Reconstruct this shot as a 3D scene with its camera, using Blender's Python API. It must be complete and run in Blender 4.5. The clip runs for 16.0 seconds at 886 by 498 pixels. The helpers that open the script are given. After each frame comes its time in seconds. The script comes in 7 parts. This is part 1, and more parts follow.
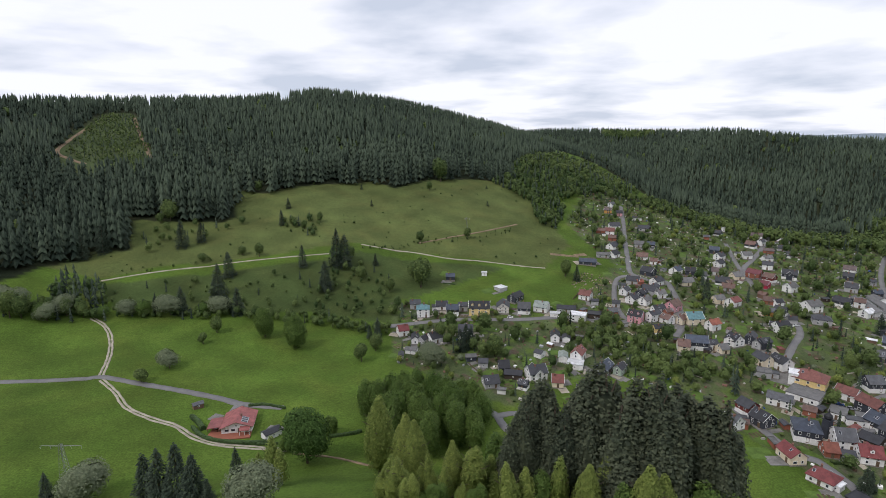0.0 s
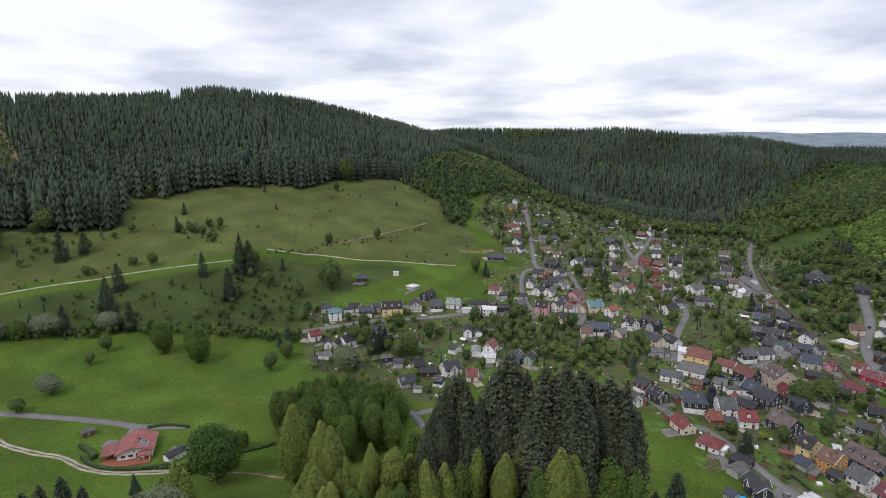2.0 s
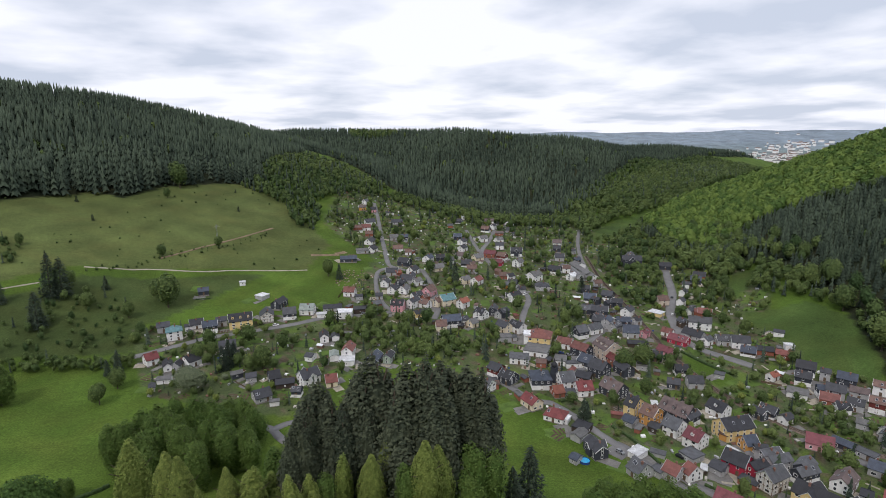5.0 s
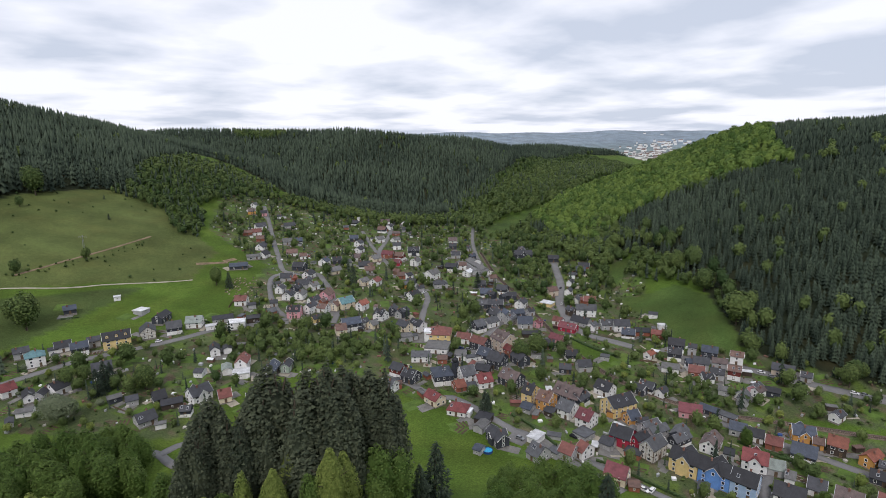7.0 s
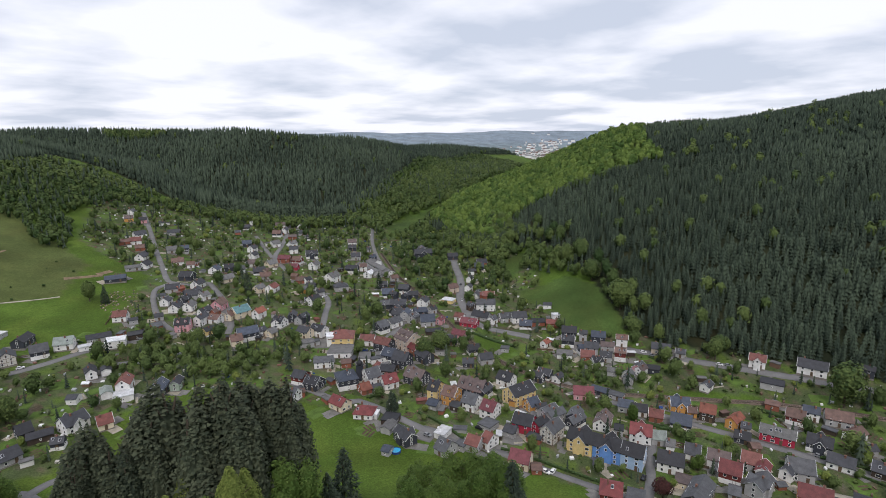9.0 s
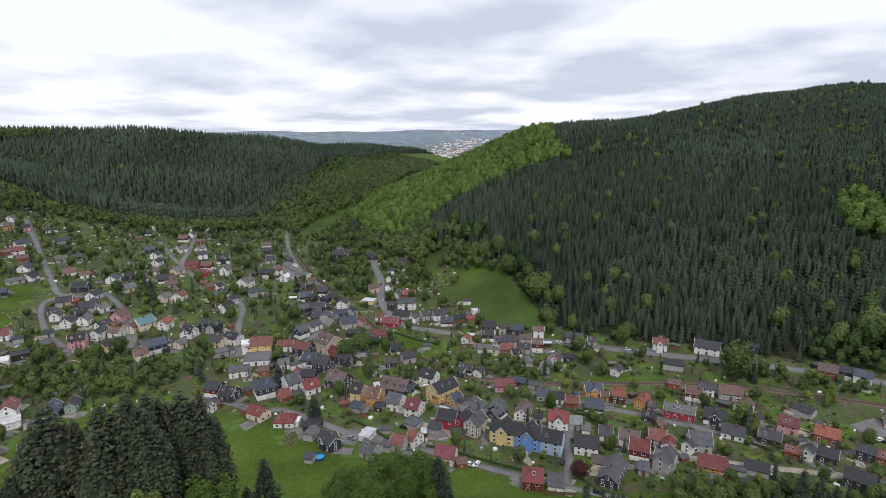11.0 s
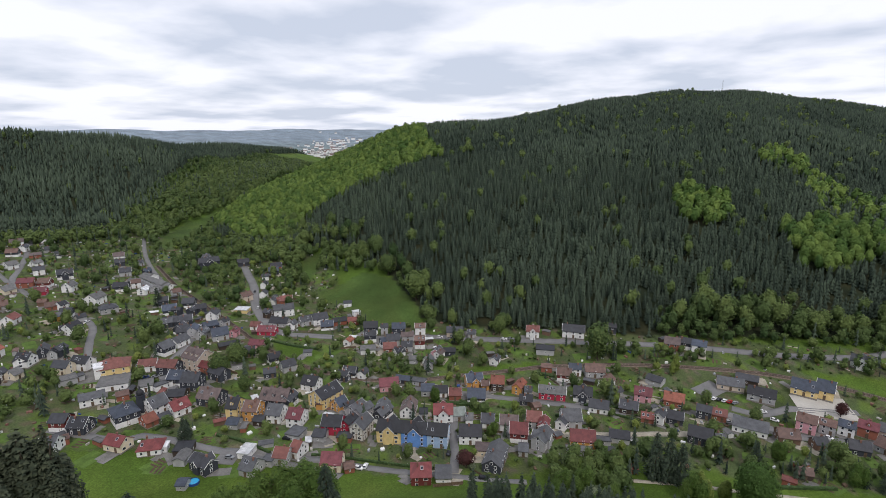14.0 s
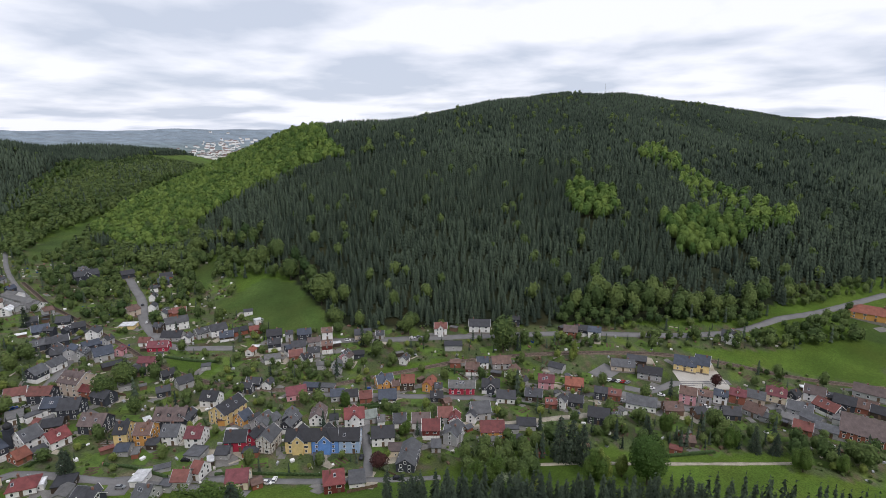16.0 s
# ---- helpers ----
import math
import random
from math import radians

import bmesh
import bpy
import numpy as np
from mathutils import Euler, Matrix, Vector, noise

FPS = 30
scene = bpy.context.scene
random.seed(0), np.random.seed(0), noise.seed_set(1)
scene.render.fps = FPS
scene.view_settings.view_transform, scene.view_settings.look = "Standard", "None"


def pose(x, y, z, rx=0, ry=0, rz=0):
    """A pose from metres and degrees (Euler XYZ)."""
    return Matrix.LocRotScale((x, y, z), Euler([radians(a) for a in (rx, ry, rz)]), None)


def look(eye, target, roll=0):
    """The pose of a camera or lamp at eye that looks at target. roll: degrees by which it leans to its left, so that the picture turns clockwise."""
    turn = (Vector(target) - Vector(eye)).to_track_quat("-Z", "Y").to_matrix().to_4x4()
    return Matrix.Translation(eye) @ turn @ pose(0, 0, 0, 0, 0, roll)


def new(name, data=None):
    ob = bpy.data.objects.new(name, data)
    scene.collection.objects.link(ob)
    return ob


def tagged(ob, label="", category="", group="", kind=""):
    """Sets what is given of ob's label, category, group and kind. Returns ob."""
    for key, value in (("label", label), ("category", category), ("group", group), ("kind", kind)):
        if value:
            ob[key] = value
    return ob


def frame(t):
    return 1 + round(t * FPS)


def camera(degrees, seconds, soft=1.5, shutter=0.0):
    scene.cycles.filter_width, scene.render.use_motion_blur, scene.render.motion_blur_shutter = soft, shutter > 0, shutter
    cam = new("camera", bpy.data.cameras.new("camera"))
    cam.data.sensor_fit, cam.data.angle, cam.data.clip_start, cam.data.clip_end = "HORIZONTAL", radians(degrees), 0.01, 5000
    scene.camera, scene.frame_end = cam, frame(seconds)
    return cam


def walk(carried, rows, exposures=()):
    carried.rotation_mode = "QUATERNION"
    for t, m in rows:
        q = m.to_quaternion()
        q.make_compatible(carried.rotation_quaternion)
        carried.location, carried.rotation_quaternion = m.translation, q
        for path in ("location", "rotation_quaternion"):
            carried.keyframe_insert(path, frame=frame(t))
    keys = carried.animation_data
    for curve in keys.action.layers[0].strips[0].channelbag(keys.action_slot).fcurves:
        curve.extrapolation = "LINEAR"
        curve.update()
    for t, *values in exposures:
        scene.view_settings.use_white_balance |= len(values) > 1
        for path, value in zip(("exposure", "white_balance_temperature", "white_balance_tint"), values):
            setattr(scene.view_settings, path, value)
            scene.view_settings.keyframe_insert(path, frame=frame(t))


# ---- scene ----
cam = camera(79.1, 16.0, soft=0.45)
EYE = (0.0, 0.0, 150.65)
# seconds, yaw, pitch, roll: the drone hovers and turns
ROWS = [
    (0.0, -0.00, -12.06, -0.37),
    (0.5, -2.49, -12.08, -0.37),
    (1.0, -4.82, -12.11, -0.43),
    (1.5, -7.26, -12.13, -0.51),
    (2.0, -9.73, -12.16, -0.60),
    (2.5, -12.20, -12.22, -0.76),
    (3.0, -14.62, -12.23, -0.77),
    (3.5, -16.94, -12.20, -0.65),
    (4.0, -19.59, -12.21, -0.72),
    (4.5, -22.68, -12.26, -0.73),
    (7.0, -36.94, -12.42, -0.70),
    (7.5, -39.63, -12.42, -0.65),
    (8.0, -42.63, -12.49, -0.72),
    (8.5, -45.38, -12.51, -0.70),
    (11.0, -56.63, -12.72, -0.46),
    (11.5, -59.06, -12.73, -0.46),
    (12.0, -61.46, -12.75, -0.34),
    (12.5, -63.71, -12.76, -0.26),
    (13.0, -65.65, -12.80, -0.19),
    (13.5, -67.54, -12.81, -0.11),
    (14.0, -69.87, -12.82, -0.08),
    (14.5, -72.81, -12.83, -0.10),
    (15.0, -75.73, -12.86, -0.02),
    (15.5, -78.11, -12.87, 0.01),
    (16.0, -80.22, -12.84, -0.04),
]
walk(cam, [(t, pose(*EYE, 90 + pitch, 0, yaw) @ pose(0, 0, 0, 0, 0, roll)) for t, yaw, pitch, roll in ROWS])

# ---- light ----
SUN_EL, SUN_AZ = 50, 232
world = bpy.data.worlds.new("sky")
scene.world = world
world.use_nodes = True
wn, wl = world.node_tree.nodes, world.node_tree.links
wn.clear()
sky = wn.new("ShaderNodeTexSky")
sky.sky_type, sky.sun_disc = "NISHITA", False
sky.sun_elevation, sky.sun_rotation = radians(SUN_EL), radians(SUN_AZ)
way = wn.new("ShaderNodeTexCoord")
split = wn.new("ShaderNodeSeparateXYZ")
wl.new(way.outputs["Generated"], split.inputs[0])
# the direction laid on a flat cloud layer
high = wn.new("ShaderNodeMath")
high.operation = "ADD"
high.inputs[1].default_value = 0.13
wl.new(split.outputs["Z"], high.inputs[0])
low = wn.new("ShaderNodeMath")
low.operation = "MAXIMUM"
low.inputs[1].default_value = 0.04
wl.new(high.outputs[0], low.inputs[0])
plane = wn.new("ShaderNodeVectorMath")
plane.operation = "DIVIDE"
wl.new(way.outputs["Generated"], plane.inputs[0])
trio = wn.new("ShaderNodeCombineXYZ")
for n in range(3):
    wl.new(low.outputs[0], trio.inputs[n])
wl.new(trio.outputs[0], plane.inputs[1])
clouds = wn.new("ShaderNodeTexNoise")
clouds.inputs["Scale"].default_value = 1.0
clouds.inputs["Detail"].default_value = 6
clouds.inputs["Roughness"].default_value = 0.47
clouds.inputs["Distortion"].default_value = 0.1
wl.new(plane.outputs[0], clouds.inputs["Vector"])
tone = wn.new("ShaderNodeValToRGB")
tone.color_ramp.elements[0].position, tone.color_ramp.elements[0].color = 0.36, (0.64, 0.70, 0.84, 1)
tone.color_ramp.elements[1].position, tone.color_ramp.elements[1].color = 0.56, (1.03, 1.045, 1.15, 1)
wl.new(clouds.outputs["Fac"], tone.inputs["Fac"])
blue = wn.new("ShaderNodeVectorMath")
blue.operation = "SCALE"
blue.inputs["Scale"].default_value = 0.08
wl.new(sky.outputs[0], blue.inputs[0])
cover = wn.new("ShaderNodeMix")
cover.data_type = "RGBA"
cover.inputs["Factor"].default_value = 0.93
wl.new(blue.outputs[0], cover.inputs["A"])
wl.new(tone.outputs[0], cover.inputs["B"])
glow = wn.new("ShaderNodeBackground")
glow.inputs["Strength"].default_value = 1.0
wl.new(cover.outputs["Result"], glow.inputs["Color"])
wl.new(glow.outputs[0], wn.new("ShaderNodeOutputWorld").inputs["Surface"])
lamp = bpy.data.lights.new("sun", "SUN")
lamp.energy, lamp.angle, lamp.color = 1.5, radians(10), (1.0, 0.93, 0.90)
new("sun", lamp).matrix_world = look((0, 0, 0), (-math.sin(radians(SUN_AZ)) * math.cos(radians(SUN_EL)), -math.cos(radians(SUN_AZ)) * math.cos(radians(SUN_EL)), -math.sin(radians(SUN_EL))))

# ---- materials ----
def material(name, rough=0.8, metal=0.0):
    m = bpy.data.materials.new(name)
    m.use_nodes = True
    b = m.node_tree.nodes["Principled BSDF"]
    b.inputs["Roughness"].default_value, b.inputs["Metallic"].default_value = rough, metal
    b.inputs["Specular IOR Level"].default_value = 0.25
    return m, m.node_tree.nodes, m.node_tree.links, b


def speckle(nodes, links, scale, low, high, detail=4):
    """Noise over the world's place, brought to the range low to high."""
    geo = nodes.new("ShaderNodeNewGeometry")
    tex = nodes.new("ShaderNodeTexNoise")
    tex.inputs["Scale"].default_value, tex.inputs["Detail"].default_value = scale, detail
    links.new(geo.outputs["Position"], tex.inputs["Vector"])
    span = nodes.new("ShaderNodeMapRange")
    span.inputs["From Min"].default_value, span.inputs["From Max"].default_value = 0.3, 0.7
    span.inputs["To Min"].default_value, span.inputs["To Max"].default_value = low, high
    links.new(tex.outputs["Fac"], span.inputs["Value"])
    return span.outputs["Result"], tex.outputs["Fac"]


def times(nodes, links, a, b):
    n = nodes.new("ShaderNodeMath")
    n.operation = "MULTIPLY"
    links.new(a, n.inputs[0])
    links.new(b, n.inputs[1])
    return n.outputs[0]


def scaled(nodes, links, colour, factor):
    n = nodes.new("ShaderNodeVectorMath")
    n.operation = "SCALE"
    if isinstance(colour, tuple):
        n.inputs[0].default_value = colour
    else:
        links.new(colour, n.inputs[0])
    links.new(factor, n.inputs["Scale"])
    return n.outputs[0]


def relief(nodes, links, bsdf, height, strength, distance):
    n = nodes.new("ShaderNodeBump")
    n.inputs["Strength"].default_value, n.inputs["Distance"].default_value = strength, distance
    links.new(height, n.inputs["Height"])
    links.new(n.outputs[0], bsdf.inputs["Normal"])


def plain(name, colour, rough=0.8, vary=0.25, scale=1.5, fine=9.0, metal=0.0, bump=0.3):
    """A colour with stains and grain at two sizes."""
    m, nodes, links, b = material(name, rough, metal)
    one, _ = speckle(nodes, links, scale, 1 - vary, 1 + vary)
    two, raw = speckle(nodes, links, fine, 1 - vary * 0.6, 1 + vary * 0.6)
    links.new(scaled(nodes, links, colour, times(nodes, links, one, two)), b.inputs["Base Color"])
    if bump:
        relief(nodes, links, b, raw, bump, 0.03)
    return m


def leafy(name, colour, warm, rough=0.7):
    """Foliage: the tint of each plant, strewn ones with top light painted in, moves it from colour to warm."""
    m, nodes, links, b = material(name, rough)
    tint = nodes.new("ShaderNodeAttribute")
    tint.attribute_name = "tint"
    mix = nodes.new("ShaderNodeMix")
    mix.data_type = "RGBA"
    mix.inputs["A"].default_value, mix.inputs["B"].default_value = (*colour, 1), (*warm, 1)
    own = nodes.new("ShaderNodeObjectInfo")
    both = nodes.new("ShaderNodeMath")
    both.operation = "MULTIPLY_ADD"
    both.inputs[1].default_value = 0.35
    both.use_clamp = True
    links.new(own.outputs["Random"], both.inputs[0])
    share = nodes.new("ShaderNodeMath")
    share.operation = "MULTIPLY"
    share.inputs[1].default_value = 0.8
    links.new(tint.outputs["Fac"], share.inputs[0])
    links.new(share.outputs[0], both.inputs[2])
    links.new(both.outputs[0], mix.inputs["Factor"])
    fine, _ = speckle(nodes, links, 0.9, 0.7, 1.3, 3)
    links.new(scaled(nodes, links, mix.outputs["Result"], fine), b.inputs["Base Color"])
    b.inputs["Specular IOR Level"].default_value = 0.08
    return m


def ground_material():
    m, nodes, links, b = material("grassland", 0.95)
    land = nodes.new("ShaderNodeAttribute")
    land.attribute_name = "land"
    big, _ = speckle(nodes, links, 0.012, 0.82, 1.18)
    mid, _ = speckle(nodes, links, 0.06, 0.88, 1.12, 6)
    small, raw = speckle(nodes, links, 1.3, 0.72, 1.28)
    tuft, _ = speckle(nodes, links, 0.35, 0.9, 1.1, 8)
    links.new(scaled(nodes, links, land.outputs["Color"], times(nodes, links, times(nodes, links, big, mid), times(nodes, links, small, tuft))), b.inputs["Base Color"])
    b.inputs["Specular IOR Level"].default_value = 0.1
    relief(nodes, links, b, raw, 0.6, 0.3)
    return m


GRASS = ground_material()
SPRUCE = leafy("spruce_needles", (0.015, 0.025, 0.019), (0.062, 0.084, 0.055))
PINE = leafy("old_spruce_needles", (0.022, 0.032, 0.022), (0.078, 0.090, 0.055))
BEECH = leafy("beech_leaves", (0.044, 0.092, 0.024), (0.152, 0.216, 0.052))
LEAF = leafy("mixed_leaves", (0.036, 0.065, 0.023), (0.114, 0.152, 0.048))
LIME = leafy("lime_leaves", (0.036, 0.074, 0.016), (0.088, 0.130, 0.032))
MAPLE = leafy("maple_leaves", (0.036, 0.072, 0.018), (0.062, 0.110, 0.028))
BIRCH = leafy("birch_leaves", (0.090, 0.130, 0.030), (0.18, 0.215, 0.055))
WILLOW = leafy("willow_leaves", (0.10, 0.125, 0.075), (0.16, 0.185, 0.11))
COPPER = leafy("copper_leaves", (0.045, 0.020, 0.020), (0.075, 0.032, 0.028))
WALLS = {
    "white": (0.72, 0.715, 0.70), "cream": (0.66, 0.58, 0.44), "yellow": (0.68, 0.52, 0.24), "orange": (0.52, 0.27, 0.08), "beige": (0.50, 0.42, 0.34),
    "grey": (0.36, 0.36, 0.36), "slate": (0.045, 0.05, 0.062), "darkwood": (0.06, 0.045, 0.035), "brick": (0.27, 0.10, 0.065), "maroon": (0.14, 0.035, 0.03),
    "crimson": (0.36, 0.03, 0.06), "pink": (0.58, 0.30, 0.33), "blue": (0.13, 0.27, 0.58), "lightblue": (0.33, 0.45, 0.62), "timber": (0.55, 0.53, 0.49),
    "greenwall": (0.30, 0.36, 0.30), "brown": (0.16, 0.10, 0.07),
}
ROOFS = {
    "slate": (0.041, 0.043, 0.050), "darkslate": (0.024, 0.025, 0.030), "slateblue": (0.049, 0.061, 0.086), "slategrey": (0.074, 0.077, 0.084), "greyroof": (0.118, 0.117, 0.115),
    "brownslate": (0.100, 0.074, 0.070), "brown": (0.122, 0.073, 0.059), "redbrown": (0.163, 0.062, 0.051), "red": (0.154, 0.037, 0.037), "maroon": (0.141, 0.040, 0.048), "rose": (0.235, 0.078, 0.074),
    "orange": (0.215, 0.072, 0.046), "rust": (0.145, 0.048, 0.039), "teal": (0.12, 0.24, 0.26), "greenslate": (0.19, 0.22, 0.20), "white": (0.56, 0.57, 0.58),
}
LOOKS = {
    "white": "white rendered", "cream": "cream rendered", "yellow": "yellow rendered", "orange": "orange painted", "beige": "beige rendered", "grey": "grey rendered",
    "slate": "dark slate-clad", "darkwood": "dark timber", "brick": "red brick", "maroon": "dark red clad", "crimson": "crimson painted", "pink": "pink rendered", "blue": "blue painted",
    "lightblue": "pale blue rendered", "timber": "half-timbered white", "greenwall": "pale green rendered", "brown": "brown timber",
}
TOPS = {
    "slate": "grey slate", "darkslate": "dark slate", "slateblue": "blue-grey slate", "slategrey": "light grey slate", "greyroof": "pale grey", "brownslate": "brown-grey tiled",
    "brown": "brown tiled", "redbrown": "red-brown tiled", "red": "red tiled", "maroon": "maroon tiled", "rose": "pale red tiled", "orange": "orange tiled", "rust": "rust-red tiled", "teal": "teal metal",
    "greenslate": "greenish grey", "white": "white flat",
}


def roof_material(name, colour):
    """Courses of slates or tiles, weathered and mossy in patches."""
    m, nodes, links, b = material(name + "_roof", 0.6)
    one, _ = speckle(nodes, links, 0.5, 0.75, 1.25)
    two, raw = speckle(nodes, links, 5.0, 0.8, 1.2)
    each = nodes.new("ShaderNodeObjectInfo")
    own = nodes.new("ShaderNodeMapRange")
    own.inputs["To Min"].default_value, own.inputs["To Max"].default_value = 0.8, 1.2
    links.new(each.outputs["Random"], own.inputs["Value"])
    links.new(scaled(nodes, links, colour, times(nodes, links, times(nodes, links, one, two), own.outputs[0])), b.inputs["Base Color"])
    geo = nodes.new("ShaderNodeNewGeometry")
    rows = nodes.new("ShaderNodeTexWave")
    rows.bands_direction = "Z"
    rows.inputs["Scale"].default_value, rows.inputs["Distortion"].default_value = 1.2, 0.6
    links.new(geo.outputs["Position"], rows.inputs["Vector"])
    relief(nodes, links, b, rows.outputs["Fac"], 0.5, 0.05)
    b.inputs["Specular IOR Level"].default_value = 0.4
    return m


WALL = {k: plain(k + "_wall", c, 0.85, 0.12, 0.4, 3.0) for k, c in WALLS.items()}
ROOF = {k: roof_material(k, c) for k, c in ROOFS.items()}
FRAME = plain("white_paint", (0.75, 0.75, 0.74), 0.5, 0.08)
GLASS = plain("window_glass", (0.03, 0.035, 0.045), 0.08, 0.2, 0.7, 2.0, bump=0)
GLASS.node_tree.nodes["Principled BSDF"].inputs["Specular IOR Level"].default_value = 0.6
ZINC = plain("zinc", (0.42, 0.43, 0.45), 0.45, 0.15, metal=0.4)
PLINTH = plain("stone_plinth", (0.22, 0.20, 0.18), 0.9, 0.25)
CHIMNEY = plain("chimney_brick", (0.20, 0.11, 0.085), 0.9, 0.3)
WOOD = plain("weathered_wood", (0.13, 0.09, 0.06), 0.85, 0.3)
ASPHALT = plain("asphalt", (0.165, 0.163, 0.162), 0.9, 0.15, 0.15, 1.5)
GRAVEL = plain("gravel", (0.33, 0.30, 0.24), 0.95, 0.25, 0.3, 3.0)
DIRT = plain("bare_earth", (0.19, 0.14, 0.09), 0.95, 0.3, 0.3, 2.0)
CONCRETE = plain("concrete", (0.42, 0.40, 0.36), 0.9, 0.12, 0.1, 1.2)
BARK = plain("bark", (0.075, 0.06, 0.045), 0.95, 0.35, 1.0, 6.0)
STEEL = plain("galvanised_steel", (0.32, 0.33, 0.34), 0.5, 0.15, metal=0.6)
YARD = plain("yard_paving", (0.17, 0.165, 0.155), 0.9, 0.25, 0.3, 2.0)
SOIL = plain("dug_soil", (0.085, 0.060, 0.040), 0.95, 0.35, 0.6, 4.0)
LAWN = plain("mown_grass", (0.075, 0.125, 0.024), 0.95, 0.3, 0.2, 1.5)

# ---- terrain ----
def polar(rows):
    """Bearing (degrees clockwise from ahead), distance and height to x, y, z."""
    return np.array([(r * math.sin(radians(a)), r * math.cos(radians(a)), z) for a, r, z in rows])


BROAD_SCALE = 1.3225  # the plan's units in metres
RIDGES = [
    # left mountain
    (polar([(-110, 900, 149), (-75, 800, 136), (-38.4, 780, 147), (-32.7, 790, 147), (-26, 800, 155), (-17, 820, 161), (-12.7, 830, 167), (-4.8, 840, 155), (-0.1, 850, 136), (3.4, 860, 115), (8, 830, 64), (13, 740, 38), (17, 640, 22)]), 0.285),
    # hill behind the village
    (polar([(-6, 1280, 102), (6, 1150, 106), (10.7, 1100, 112), (18.2, 1050, 111), (26.4, 1000, 108), (32.2, 1000, 102), (38, 1020, 91), (43.9, 1150, 73), (49.7, 1400, 64), (54.1, 1600, 44), (57.5, 1750, 6)]), 0.235),
    # wooded hill across the valley
    (polar([(49, 700, 5), (53, 715, 8), (55.2, 720, 22), (59.5, 740, 57), (62.8, 740, 83), (66.2, 730, 103), (70.7, 720, 110), (75.3, 720, 113), (80, 760, 124), (85.8, 850, 141), (92.6, 1000, 162)]), 0.245),
    # its summit and the slope beyond
    (polar([(82, 1000, 128), (92.6, 1000, 163), (98, 1050, 162), (103.1, 1100, 151), (108, 1150, 136), (112.4, 1200, 120), (114.1, 1500, 123), (116.4, 1500, 127), (119, 1550, 110), (132, 1500, 120)]), 0.22),
    # spur towards the side valley
    (polar([(93, 720, 100), (100.5, 600, 74), (103.8, 560, 55), (108.9, 500, 39), (114.1, 450, 26), (120, 400, 6)]), 0.25),
    # ground behind the viewpoint
    (polar([(135, 900, 100), (160, 700, 120), (200, 700, 130), (235, 800, 130), (262, 900, 125)]), 0.25),
    # lane that climbs between the gardens
    (polar([(12.3, 350, 19), (15, 430, 29), (17.2, 540, 36), (18.5, 640, 34)]), 0.10),
]


def along(x, y, line, slope):
    """Height of a ridge's flank: crest height less slope times the distance to the crest line."""
    best = np.full(np.shape(x), -1e9)
    for a, b in zip(line[:-1], line[1:]):
        dx, dy = b[0] - a[0], b[1] - a[1]
        s = np.clip(((x - a[0]) * dx + (y - a[1]) * dy) / (dx * dx + dy * dy), 0, 1)
        d = np.hypot(x - a[0] - s * dx, y - a[1] - s * dy)
        best = np.maximum(best, a[2] + s * (b[2] - a[2]) - slope * np.sqrt(d * d + 400.0) + slope * 20)
    return best


def ground_z(x, y):
    """Height of the ground."""
    x, y = np.asarray(x, float) / BROAD_SCALE, np.asarray(y, float) / BROAD_SCALE
    r = np.hypot(x, y)
    base = np.clip(11 - 0.04 * x, 2, 17)
    bearing = np.arctan2(x, y)
    base = base + (96 + 4 * np.sin(21 * bearing) + 3 * np.sin(47 * bearing + 1)) * np.clip((r - 2640) / 1050, 0, 1) ** 1.3
    near = 100 - 0.55 * np.hypot(r, 25) - 0.11 * np.clip(0.9 * x + 0.42 * y, 0, 400)
    total, k = np.exp(base / 4.0) + np.exp(near / 4.0), 4.0
    # the wooded hill's nose falls away steeply towards the lower valley
    nose = 0.19 * np.clip(r * np.sin(np.clip(radians(66) - bearing, 0, 1.2)), 0, 400)
    for n, (line, slope) in enumerate(RIDGES):
        total = total + np.exp(np.clip(along(x, y, line, slope) - (nose if n == 2 else 0), -200, 400) / k)
    z = k * np.log(total)
    far = np.clip((r - 60) / 200, 0, 1)
    return BROAD_SCALE * (z + far * (0.5 * np.sin(x / 23 + 1.3 * np.sin(y / 37)) * np.sin(y / 31) + np.clip((z - 30) / 40, 0, 1) * 2.5 * np.sin(x / 61 + np.sin(y / 83)) * np.sin(y / 71 + 0.6)))

# ---- woods and fields in plan ----
WOOD_LEFT = np.array([(-316, 369), (-307, 402), (-291, 417), (-288, 435), (-264, 442), (-292, 501), (-269, 501), (-210, 514), (-205, 528), (-225, 593), (-193, 584), (-168, 606), (-122, 630), (-85, 654), (-55, 631), (-16, 669), (48, 690), (89, 688), (103, 787), (190, 892), (162, 1152), (62, 1189), (-262, 1134), (-676, 865), (-806, 726), (-436, 366)], float)
WOOD_BACK = np.array([(270, 858), (301, 690), (350, 651), (381, 612), (457, 599), (553, 664), (619, 682), (758, 812), (967, 902), (1406, 1099), (1864, 1257), (1742, 1336), (1435, 1291), (1083, 1178), (856, 1144), (604, 1265), (442, 1400), (267, 1511), (85, 1625), (25, 1481), (124, 1183), (232, 1005)], float)
